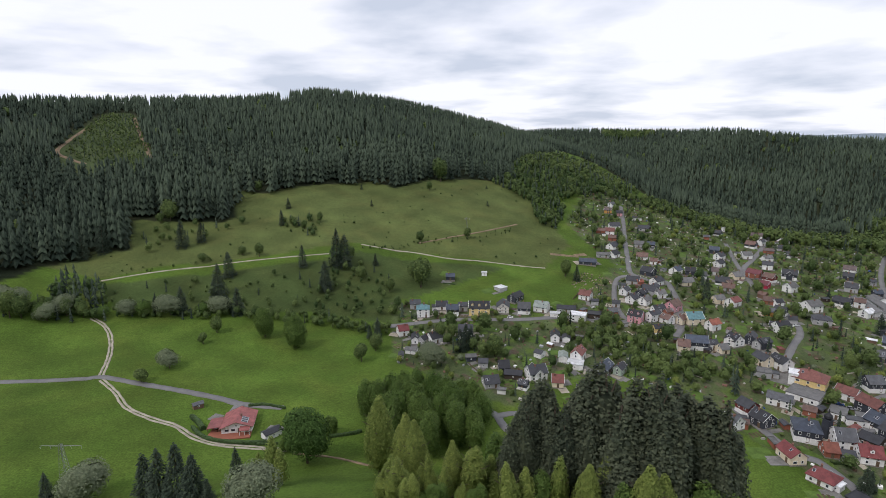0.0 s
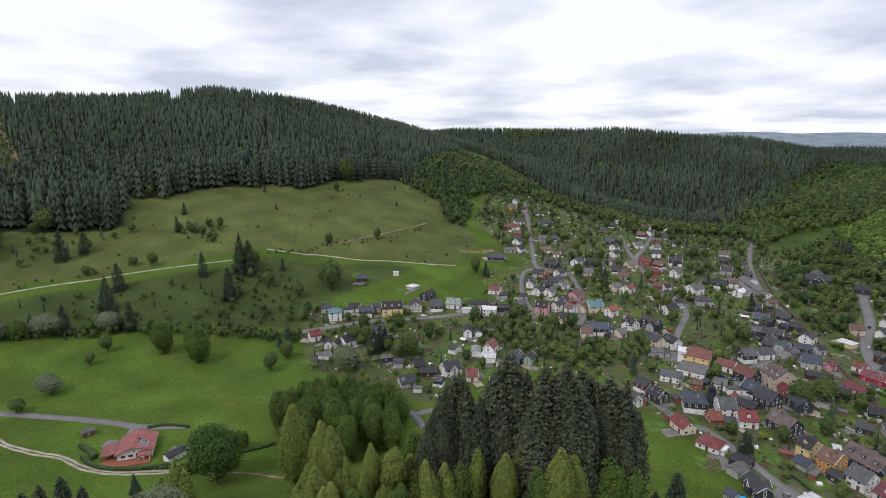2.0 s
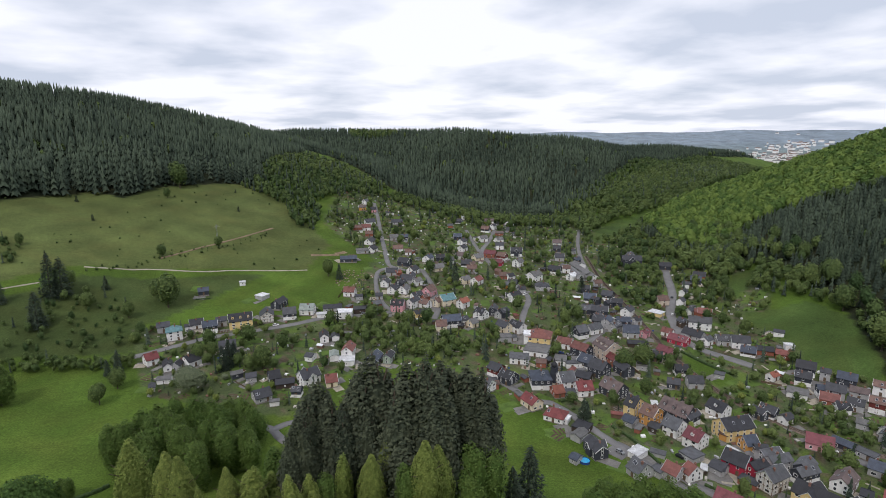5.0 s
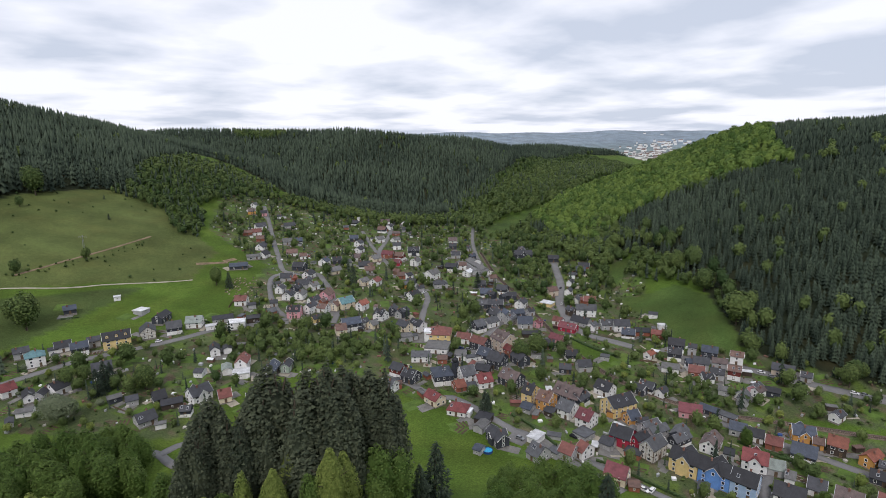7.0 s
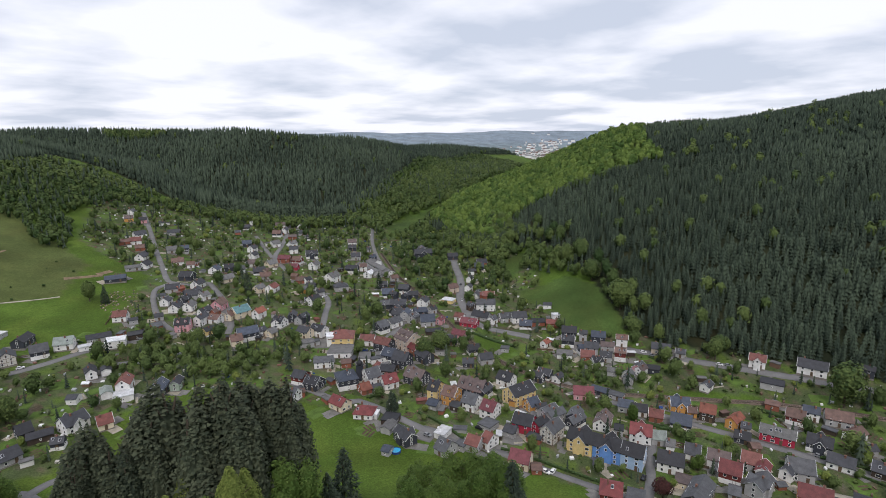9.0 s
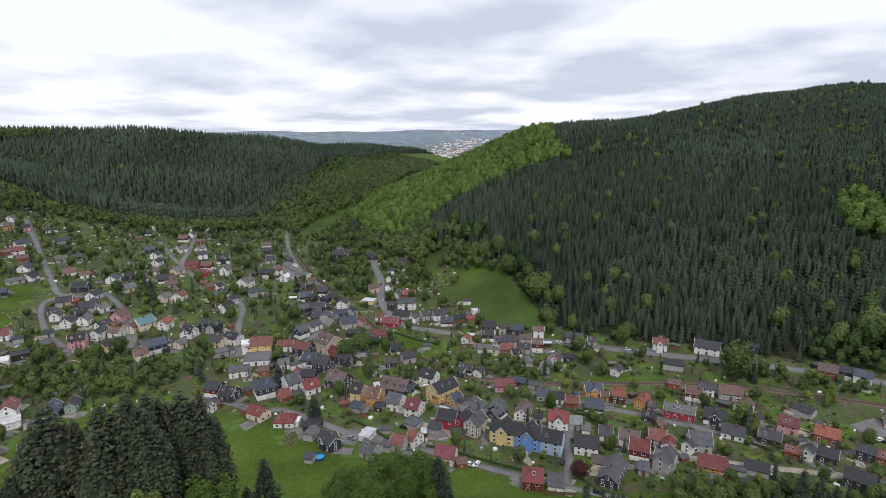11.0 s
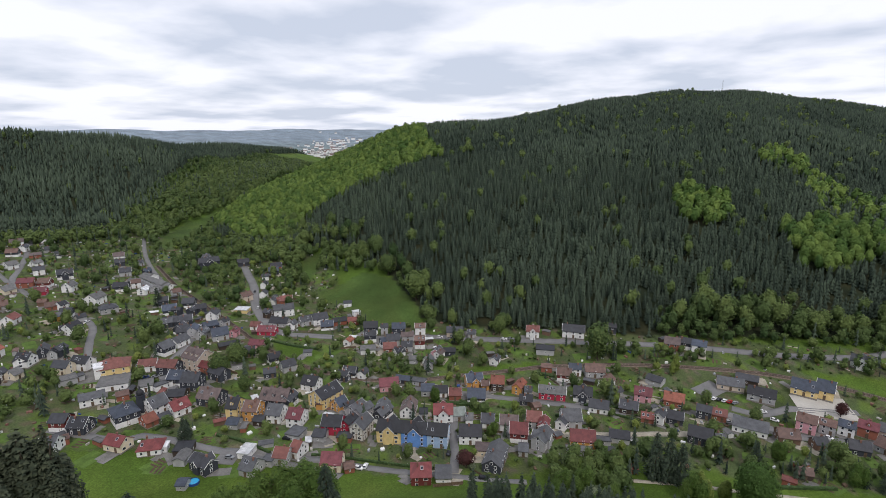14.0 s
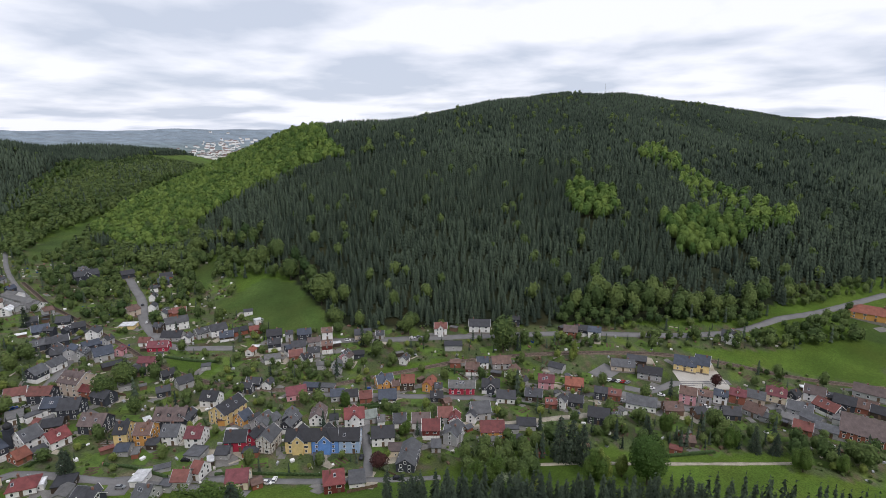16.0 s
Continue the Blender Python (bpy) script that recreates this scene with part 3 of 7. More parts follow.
def plant_woods():
    for n, b in enumerate(BEECHES + [BEECH_BACK]):
        x, y = scatter(b, 8.2, 60 + n)
        keep = rng.uniform(0, 1, len(x)) < (0.3 if b is BEECH_FOOT else 0.65 if b is BEECH_SPUR or b is BEECH_RIM else 1)
        x, y = x[keep], y[keep]
        k = len(x)
        strew("beech_wood", BROAD[0 if np.hypot(x, y).mean() < 600 else 1], x, y, rng.uniform(13, 21, k), rng.uniform(0.76, 1.02, k), np.clip(rng.normal(0.45, 0.42, k), 0, 1), LEAF if b is BEECH_RIM or b is BEECH_FOOT or b is BEECH_BACK else BEECH, "bright spring-green beech wood on the hillside")
    xs, ys = [], []
    for n, w in enumerate(WOODS):
        x, y = scatter(w, (6.9, 7.4, 4.4)[n], n)
        xs.append(x)
        ys.append(y)
    x, y = np.concatenate(xs), np.concatenate(ys)
    keep = np.ones(len(x), bool)
    for c in CLEARINGS + [COPSE_RIMBELT]:
        keep &= ~inside(x, y, c)
    x, y = x[keep], y[keep]
    x, y = x + 14 * (ripple(x, y, 8.0, 1.2) - 0.5), y + 14 * (ripple(x, y, 7.0, 3.4) - 0.5)
    keep = np.ones(len(x), bool)
    for c in CLEARINGS + OPEN:
        keep &= ~inside(x, y, c)
    x, y = x[keep], y[keep]
    edge = 9.0 * (ripple(x, y, 9.0, 2.0) - 0.5)
    beech = np.zeros(len(x), bool)
    for b in BEECHES + [BEECH_BACK]:
        beech |= inside(x + edge, y - edge, b)
    mixed = inside(x, y, BEECH_SPUR) | inside(x, y, BEECH_RIM) | inside(x, y, BEECH_FOOT)
    beech &= ~mixed | (rng.uniform(0, 1, len(x)) < 0.5)
    thick = ripple(x, y, 40.0, 3.0)
    stray = (rng.uniform(0, 1, len(x)) < 0.008 + 0.022 * (thick > 0.72)) & ~beech
    patch = ripple(x, y, 55.0, 5.0)
    for level, zone in enumerate(by_distance(x, y)):
        k = zone & ~beech & ~stray
        if k.any():
            n = k.sum()
            h = rng.uniform(15.5, 20, n) * (0.8 + 0.3 * patch[k]) * np.where((x[k] > 300) & (y[k] < 600), 0.64 + 0.18 * np.clip((np.hypot(x[k], y[k]) - 380) / 400, 0, 1), 1.12 + 0.5 * np.clip((950 - np.hypot(x[k], y[k])) / 400, 0, 1))
            # spruces beyond 700 m ahead get a lighter tint, haze put into their colour
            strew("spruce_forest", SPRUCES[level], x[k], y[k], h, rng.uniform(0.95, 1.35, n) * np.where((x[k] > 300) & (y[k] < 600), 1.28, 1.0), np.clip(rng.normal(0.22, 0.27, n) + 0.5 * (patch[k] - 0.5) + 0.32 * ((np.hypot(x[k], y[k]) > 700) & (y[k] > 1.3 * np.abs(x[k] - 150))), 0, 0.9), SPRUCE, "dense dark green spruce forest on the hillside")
        for some, mat, label in ((zone & stray, LEAF, "single broadleaved trees among the spruces"),):
            if some.any():
                n = some.sum()
                strew("broadleaved_trees", BROAD[max(level, 1)], x[some], y[some], rng.uniform(12, 17, n), rng.uniform(0.8, 1.1, n), rng.uniform(0.1, 0.8, n), mat, label)
    # mixed copses, belts and scrub
    for n, (poly, step, low, high, needle) in enumerate(zip(COPSES, COPSE_STEP, COPSE_LOW, COPSE_HIGH, COPSE_NEEDLE)):
        x, y = scatter(poly, step, 40 + n)
        h = rng.uniform(low, high, len(x))
        con = rng.uniform(0, 1, len(x)) < needle
        level = 0 if np.hypot(x, y).mean() < 290 else 1 if np.hypot(x, y).mean() < 620 else 2
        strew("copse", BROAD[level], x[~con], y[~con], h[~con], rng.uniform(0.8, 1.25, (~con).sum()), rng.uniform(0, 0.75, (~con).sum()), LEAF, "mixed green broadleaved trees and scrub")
        if con.any():
            strew("spruce_copse", SPRUCES[level], x[con], y[con], h[con] * 1.25, rng.uniform(0.9, 1.2, con.sum()), rng.uniform(0, 1, con.sum()), SPRUCE, "dark spruces among broadleaved trees")


plant_woods()


# ---- roads ----
SURFACE = {"asphalt": (ASPHALT, "grey asphalt"), "gravel": (GRAVEL, "pale gravel"), "dirt": (DIRT, "bare brown earth"), "concrete": (CONCRETE, "pale concrete")}
LANES = []


def smooth_line(points, step=2.5):
    """A rounded line through the points, as evenly spaced places."""
    p = np.array(points, float)
    p = np.concatenate([[2 * p[0] - p[1]], p, [2 * p[-1] - p[-2]]])
    out = []
    for a, b, c, d in zip(p, p[1:], p[2:], p[3:]):
        n = max(2, int(np.linalg.norm(c - b) / step))
        for s in np.arange(n) / n:
            out.append(0.5 * (2 * b + (c - a) * s + (2 * a - 5 * b + 4 * c - d) * s * s + (3 * b - a - 3 * c + d) * s ** 3))
    return np.array(out + [p[-2]])


def ribbon(line, width, lift, thick=0.0, offset=0.0):
    """A strip laid on the ground along a line, with rough edges; thick gives it kerb-high sides."""
    t = np.gradient(line, axis=0)
    t /= np.linalg.norm(t, axis=1)[:, None] + 1e-9
    n = np.stack([-t[:, 1], t[:, 0]], -1)
    cols = np.linspace(-0.5, 0.5, max(3, int(width / 2.2) + 2)) * width + offset
    rough = 0.12 * np.sin(np.arange(len(line)) * 1.7) + 0.1 * np.sin(np.arange(len(line)) * 0.61)
    pts = []
    for k, c in enumerate(cols):
        e = rough * (1 if k in (0, len(cols) - 1) else 0)
        q = line + n * (c + e * np.sign(c))[:, None]
        pts.append(np.concatenate([q, (ground_z(q[:, 0], q[:, 1]) + lift)[:, None]], 1))
    pts = np.stack(pts, 1)
    m = len(cols)
    skirt = pts[:, [0, -1]].copy()
    skirt[:, :, 2] -= lift + 0.5
    co = np.concatenate([pts.reshape(-1, 3), skirt.reshape(-1, 3)])
    base = len(line) * m
    faces = []
    for i in range(len(line) - 1):
        for k in range(m - 1):
            faces.append((i * m + k, (i + 1) * m + k, (i + 1) * m + k + 1, i * m + k + 1))
        faces.append((i * m, base + 2 * i, base + 2 * i + 2, (i + 1) * m))
        faces.append((i * m + m - 1, (i + 1) * m + m - 1, base + 2 * i + 3, base + 2 * i + 1))
    return co, faces


def mesh_of(name, co, faces, mat, smooth=False):
    me = bpy.data.meshes.new(name)
    me.from_pydata([tuple(map(float, c)) for c in co], [], [tuple(map(int, f)) for f in faces])
    me.materials.append(mat)
    if smooth:
        me.polygons.foreach_set("use_smooth", [True] * len(me.polygons))
    return me


def way_along(kind, width, surface, points):
    line = smooth_line(points)
    mat, look_of = SURFACE[surface]
    LANES.append((line, width))
    if kind == "track" and surface == "gravel":
        # two worn ruts with grass between them
        top = new("road", None)
        tagged(top, "pale gravel farm track with two wheel ruts", "road", kind="structure")
        for side in (-0.85, 0.85):
            co, faces = ribbon(line, 1.15, 0.16, offset=side)
            rut = new("rut", mesh_of("rut", co, faces, mat, True))
            rut.parent = top
        return top
    co, faces = ribbon(line, width, 0.22)
    words = {"track": "farm track across the meadow", "path": "narrow path across the grass", "square": "open yard between houses", "drive": "short driveway"}
    ob = new("road" if kind in ("road", "street", "lane", "track") else "pavement", mesh_of(kind, co, faces, mat, True))
    return tagged(ob, look_of + " " + words.get(kind, "village road between houses and gardens"), "road", kind="structure")



# ---- roads and tracks in plan ----
way_along("lane", 4.5, "asphalt", [(225.2, 674.8), (208.0, 610.2), (190.8, 551.0), (175.6, 498.4), (164.0, 457.4), (165.3, 446.7), (173.9, 435.7), (186.8, 434.6), (184.1, 414.1), (178.6, 390.3), (171.1, 369.0), (162.1, 346.0), (152.6, 332.3)])
way_along("lane", 4.0, "asphalt", [(164.2, 446.5), (149.6, 440.3), (140.8, 423.9), (133.2, 400.8), (128.8, 379.8), (128.5, 363.4), (134.3, 355.8)])
way_along("street", 5.0, "asphalt", [(-37.4, 353.9), (-15.9, 360.1), (6.1, 364.9), (30.2, 363.2), (58.4, 362.6), (87.1, 365.1), (106.0, 360.6), (124.3, 365.4)])
way_along("lane", 4.5, "asphalt", [(382.3, 616.5), (324.4, 535.9), (296.2, 501.1), (274.0, 474.1), (260.5, 434.8), (254.5, 402.0), (250.7, 374.3), (246.1, 354.1), (237.8, 337.6), (222.2, 320.2), (204.7, 299.9)])
way_along("lane", 4.0, "asphalt", [(299.6, 556.8), (283.1, 511.5), (270.9, 474.0)])
way_along("lane", 4.0, "asphalt", [(274.0, 474.1), (255.1, 457.4), (238.2, 439.9)])
way_along("road", 7.0, "asphalt", [(427.8, 374.4), (399.6, 344.9), (370.2, 313.5), (340.2, 288.9), (318.4, 266.5), (301.3, 243.1), (297.2, 227.9), (300.0, 216.9), (303.4, 205.4), (305.6, 194.5)])
way_along("lane", 4.0, "asphalt", [(273.7, 278.5), (250.5, 269.1), (230.0, 260.6), (219.2, 256.3)])
way_along("street", 6.0, "asphalt", [(223.6, 247.6), (215.6, 232.4), (209.6, 215.0), (206.1, 199.8), (204.2, 187.0), (203.1, 171.8), (201.9, 157.7)])
way_along("street", 4.5, "asphalt", [(147.8, 249.2), (151.7, 226.0), (154.8, 211.9), (161.0, 207.7), (163.8, 194.5), (164.8, 180.5), (165.9, 167.6), (167.3, 152.4), (168.8, 136.8), (169.5, 119.4), (169.4, 107.2)])
way_along("square", 14, "asphalt", [(280.5, 285.5), (283.8, 273.5)])
way_along("square", 12, "asphalt", [(163.2, 164.7), (165.7, 156.2)])
way_along("lane", 4.0, "asphalt", [(473.5, 558.8), (408.2, 483.9), (367.1, 429.4), (338.2, 383.8)])
way_along("road", 5.5, "asphalt", [(310.5, 170.1), (322.9, 127.2), (330.4, 89.7), (342.6, 33.2), (350.3, -4.8), (355.9, -42.9), (360.8, -91.5), (370.0, -129.9), (380.2, -151.2), (394.3, -174.5), (407.9, -205.8), (445.2, -268.4)])
way_along("street", 5.0, "asphalt", [(256.2, 115.5), (260.9, 91.0), (266.5, 53.6), (270.0, 22.5), (272.0, -2.1)])
way_along("street", 6.0, "asphalt", [(289.5, -52.2), (284.0, -66.4), (278.8, -79.7), (282.3, -109.0), (288.6, -133.6), (293.7, -155.2), (281.4, -162.7), (278.2, -178.2)])
way_along("lane", 5.0, "asphalt", [(296.8, -54.9), (295.2, -68.4), (305.4, -82.9), (306.6, -91.0), (311.5, -115.5)])
way_along("lane", 4.0, "asphalt", [(172.2, 144.0), (176.2, 126.2), (178.7, 105.0), (181.5, 83.9), (185.3, 65.9), (187.2, 52.1), (192.2, 34.2)])
way_along("lane", 4.0, "asphalt", [(187.9, 64.3), (203.2, 68.8), (219.1, 75.4), (237.7, 80.3)])
way_along("lane", 4.0, "gravel", [(243.3, 14.5), (248.5, 0.6), (255.0, -13.7), (260.2, -28.2), (263.8, -37.0)])
way_along("square", 16, "asphalt", [(315.9, -40.9), (308.0, -49.9)])
way_along("square", 20, "concrete", [(310.0, -87.2), (313.8, -113.2)])
way_along("track", 4.2, "asphalt", [(-244.5, 263.7), (-213.8, 266.8), (-193.1, 269.8), (-187.0, 272.3), (-161.8, 265.5), (-137.8, 259.3), (-114.2, 252.2), (-101.0, 247.1), (-80.4, 244.8)])
way_along("track", 3.0, "gravel", [(-187.6, 272.2), (-199.5, 300.3), (-213.8, 325.2), (-227.0, 339.9), (-238.9, 347.0)])
way_along("track", 3.0, "gravel", [(-184.9, 268.9), (-169.3, 255.4), (-155.0, 240.6), (-137.7, 231.1), (-124.5, 226.0), (-112.2, 217.2), (-99.2, 211.8), (-85.0, 209.9), (-67.2, 207.7)])
way_along("path", 1.4, "gravel", [(-260.0, 393.5), (-223.8, 415.7), (-181.8, 435.7), (-138.0, 448.5), (-98.6, 457.9)])
way_along("path", 1.4, "gravel", [(-74.9, 482.8), (-33.1, 478.9), (8.0, 468.9), (48.5, 466.8), (90.6, 461.5)])
way_along("path", 2.0, "dirt", [(-23.5, 495.2), (8.9, 510.3), (43.6, 533.5), (78.5, 559.8)])
way_along("lane", 4.0, "asphalt", [(22.7, 245.1), (26.1, 240.3), (27.6, 233.8), (30.0, 227.0)])
way_along("lane", 4.0, "asphalt", [(26.1, 240.3), (33.5, 243.2), (40.2, 242.4)])
way_along("path", 2.0, "gravel", [(211.6, -6.3), (217.6, -29.7), (219.9, -46.7), (225.9, -78.7), (234.1, -120.9)])
way_along("path", 1.6, "dirt", [(-64.1, 205.3), (-43.8, 200.0), (-23.7, 188.0)])
way_along("drive", 5.0, "asphalt", [(-102.3, 247.1), (-102.6, 236.8)])
way_along("path", 5, "dirt", [(-488.2, 762.7), (-473.2, 702.2), (-458.8, 649.3), (-432.6, 631.7), (-410.5, 623.8)])
way_along("path", 5, "dirt", [(-463.6, 831.0), (-400.7, 731.5), (-350.9, 654.8)])


# ---- building parts ----
def bm_box(bm, x0, x1, y0, y1, z0, z1):
    v = [bm.verts.new((x, y, z)) for x in (x0, x1) for y in (y0, y1) for z in (z0, z1)]
    for f in ((0, 1, 3, 2), (4, 6, 7, 5), (0, 4, 5, 1), (2, 3, 7, 6), (0, 2, 6, 4), (1, 5, 7, 3)):
        bm.faces.new([v[i] for i in f])
    return v


def data_of(name, bm, *mats):
    me = bpy.data.meshes.new(name)
    bmesh.ops.recalc_face_normals(bm, faces=bm.faces)
    bm.to_mesh(me)
    bm.free()
    for m in mats:
        me.materials.append(m)
    return me


def part(name, bm, mat, parent, label=""):
    """One mesh part under its thing."""
    me = bm if isinstance(bm, bpy.types.Mesh) else data_of(name, bm, mat)
    ob = new(name, me)
    ob.parent = parent
    if label:
        ob["label"] = label
    return ob


def put(ob, x, y, z, yaw=0):
    ob.matrix_local = pose(x, y, z, 0, 0, yaw)
    return ob


def rings_mesh(name, rings, mats, slots, close=True):
    """A shape of four-cornered rings, one after the other, closed at the last: (x0, x1, z0, z1, y) each."""
    bm = bmesh.new()
    rows = [[bm.verts.new(c) for c in ((a, y, c0), (b, y, c0), (b, y, c1), (a, y, c1))] for a, b, c0, c1, y in rings]
    for k, (p, q) in enumerate(zip(rows, rows[1:])):
        for i in range(4):
            f = bm.faces.new((p[i], p[(i + 1) % 4], q[(i + 1) % 4], q[i]))
            f.material_index = slots[k]
    if close:
        f = bm.faces.new(rows[-1])
        f.material_index = slots[-1]
    return data_of(name, bm, *mats)


def window_mesh(w, h):
    """A window that looks along -y: its frame proud of the wall, the pane set back."""
    a, t = w / 2, 0.14
    return rings_mesh("window", [(-a, a, 0, h, 0.05), (-a, a, 0, h, -0.07), (-a + t, a - t, t, h - t, -0.07), (-a + t, a - t, t, h - t, -0.015)], (FRAME, GLASS), (0, 0, 0, 1))


WINDOW = {"tall": window_mesh(1.15, 1.45), "wide": window_mesh(1.9, 1.35), "small": window_mesh(0.8, 0.95)}


def tower_mesh(name, levels, mat):
    """A square shaft from half-widths and heights."""
    bm = bmesh.new()
    rows = [[bm.verts.new((x * w, y * w, z)) for x, y in ((-1, -1), (1, -1), (1, 1), (-1, 1))] for w, z in levels]
    for p, q in zip(rows, rows[1:]):
        for i in range(4):
            bm.faces.new((p[i], p[(i + 1) % 4], q[(i + 1) % 4], q[i]))
    bm.faces.new(rows[-1])
    bm.faces.new(rows[0])
    return data_of(name, bm, mat)


def skylight_mesh():
    me = rings_mesh("skylight", [(-0.55, 0.55, -0.75, 0.75, 0.0), (-0.55, 0.55, -0.75, 0.75, -0.1), (-0.45, 0.45, -0.63, 0.63, -0.1), (-0.45, 0.45, -0.63, 0.63, -0.07)], (ZINC, GLASS), (0, 0, 0, 1))
    me.transform(Matrix.Rotation(radians(-90), 4, "X"))
    return me


SKYLIGHT = skylight_mesh()
DOOR = rings_mesh("door", [(-0.62, 0.62, -0.3, 2.15, 0.05), (-0.62, 0.62, -0.3, 2.15, -0.1), (-0.5, 0.5, 0.0, 2.03, -0.1), (-0.5, 0.5, 0.0, 2.03, -0.04)], (WOOD,), (0, 0, 0, 0))
STACK = tower_mesh("chimney", [(0.35, -1.6), (0.35, 0.75), (0.44, 0.8), (0.44, 0.92), (0.2, 0.95), (0.18, 1.2)], CHIMNEY)
HOUSES = []


def gable_wall(L, W, h, rise, deep=2.5):
    """Walls of a gabled house: ridge along x."""
    bm = bmesh.new()
    a, b = L / 2, W / 2
    ring = [[bm.verts.new((x, y, z)) for x, y in ((-a, -b), (a, -b), (a, b), (-a, b))] for z in (-deep, h)]
    for i in range(4):
        j = (i + 1) % 4
        bm.faces.new((ring[0][i], ring[0][j], ring[1][j], ring[1][i]))
    bm.faces.new(ring[1])
    if rise > 0:
        for x, p, q in ((a, 1, 2), (-a, 3, 0)):
            top = bm.verts.new((x, 0, h + rise))
            bm.faces.new((ring[1][p], ring[1][q], top))
    return bm


def gable_roof(L, W, h, rise, over=0.45, thick=0.22):
    """Two thick slopes that meet at the ridge, with eaves and a lightly sagged ridge."""
    bm = bmesh.new()
    a, b = L / 2 + over * 0.8, W / 2 + over
    drop = rise * over / (W / 2)
    sag = min(0.12, L * 0.008)
    xs = (-a, -a / 3, a / 3, a)
    prof = [(-b, h - drop), (0, h + rise), (b, h - drop)]
    rings = []
    for k, x in enumerate(xs):
        s = sag if k in (1, 2) else 0
        low = [bm.verts.new((x, y, z - s + 0.02)) for y, z in prof]
        high = [bm.verts.new((x, y, z - s + 0.02 + thick)) for y, z in prof]
        rings.append((low, high))
    for (l0, h0), (l1, h1) in zip(rings, rings[1:]):
        for i in range(2):
            bm.faces.new((h0[i], h1[i], h1[i + 1], h0[i + 1]))
            bm.faces.new((l0[i], l0[i + 1], l1[i + 1], l1[i]))
        bm.faces.new((l0[0], l1[0], h1[0], h0[0]))
        bm.faces.new((l0[2], h0[2], h1[2], l1[2]))
    for low, high in (rings[0], rings[-1]):
        for i in range(2):
            bm.faces.new((low[i], high[i], high[i + 1], low[i + 1]))
    return bm


def hip_roof(L, W, h, rise, over=0.45, thick=0.2):
    bm = bmesh.new()
    a, b = L / 2 + over, W / 2 + over
    c = max(L / 2 - W * 0.42, 0.2)
    base = [bm.verts.new((x, y, h - 0.15)) for x, y in ((-a, -b), (a, -b), (a, b), (-a, b))]
    eave = [bm.verts.new((x, y, h - 0.15 + thick)) for x, y in ((-a, -b), (a, -b), (a, b), (-a, b))]
    p, q = bm.verts.new((-c, 0, h + rise)), bm.verts.new((c, 0, h + rise))
    bm.faces.new(base)
    for i in range(4):
        j = (i + 1) % 4
        bm.faces.new((base[i], base[j], eave[j], eave[i]))
    bm.faces.new((eave[0], eave[1], q, p))
    bm.faces.new((eave[1], eave[2], q))
    bm.faces.new((eave[2], eave[3], p, q))
    bm.faces.new((eave[3], eave[0], p))
    return bm


def flat_roof(L, W, h):
    bm = bmesh.new()
    a, b = L / 2 + 0.3, W / 2 + 0.3
    rows = [[bm.verts.new((x * (a - d), y * (b - d), z)) for x, y in ((-1, -1), (1, -1), (1, 1), (-1, 1))] for d, z in ((0, h - 0.05), (0, h + 0.34), (0.22, h + 0.34), (0.22, h + 0.18))]
    for p, q in zip(rows, rows[1:]):
        for i in range(4):
            bm.faces.new((p[i], p[(i + 1) % 4], q[(i + 1) % 4], q[i]))
    bm.faces.new(rows[-1])
    bm.faces.new(rows[0])
    return bm


def verge(W, h, rise, x, over=0.45):
    """Pale board along the sloping edges of one gable."""
    bm = bmesh.new()
    b = W / 2 + over
    drop = rise * over / (W / 2)
    rows = []
    for y, z in ((-b, h - drop), (0, h + rise), (b, h - drop)):
        rows.append([bm.verts.new((x + dx, y, z + up)) for dx, up in ((-0.07, 0.1), (0.07, 0.1), (0.07, 0.3), (-0.07, 0.3))])
    for p, q in zip(rows, rows[1:]):
        for i in range(4):
            bm.faces.new((p[i], p[(i + 1) % 4], q[(i + 1) % 4], q[i]))
    bm.faces.new(rows[0])
    bm.faces.new(rows[-1])
    return bm


def timber_frame(L, W, h, rise):
    """Dark posts, rails and braces on the walls."""
    bm = bmesh.new()
    a, b = L / 2, W / 2
    for s in (-1, 1):
        for y in np.linspace(-b + 0.1, b - 0.1, 5):
            bm_box(bm, s * a - 0.05, s * a + 0.05, y - 0.09, y + 0.09, 0.3, h + max(0, rise * (1 - abs(y) / b)) - 0.25)
        for x in np.linspace(-a + 0.1, a - 0.1, 6):
            bm_box(bm, x - 0.09, x + 0.09, s * b - 0.05, s * b + 0.05, 0.3, h - 0.15)
        for z in (0.4, h * 0.5, h - 0.2):
            bm_box(bm, s * a - 0.05, s * a + 0.05, -b + 0.2, b - 0.2, z - 0.09, z + 0.09)
            bm_box(bm, -a + 0.2, a - 0.2, s * b - 0.05, s * b + 0.05, z - 0.09, z + 0.09)
    return bm


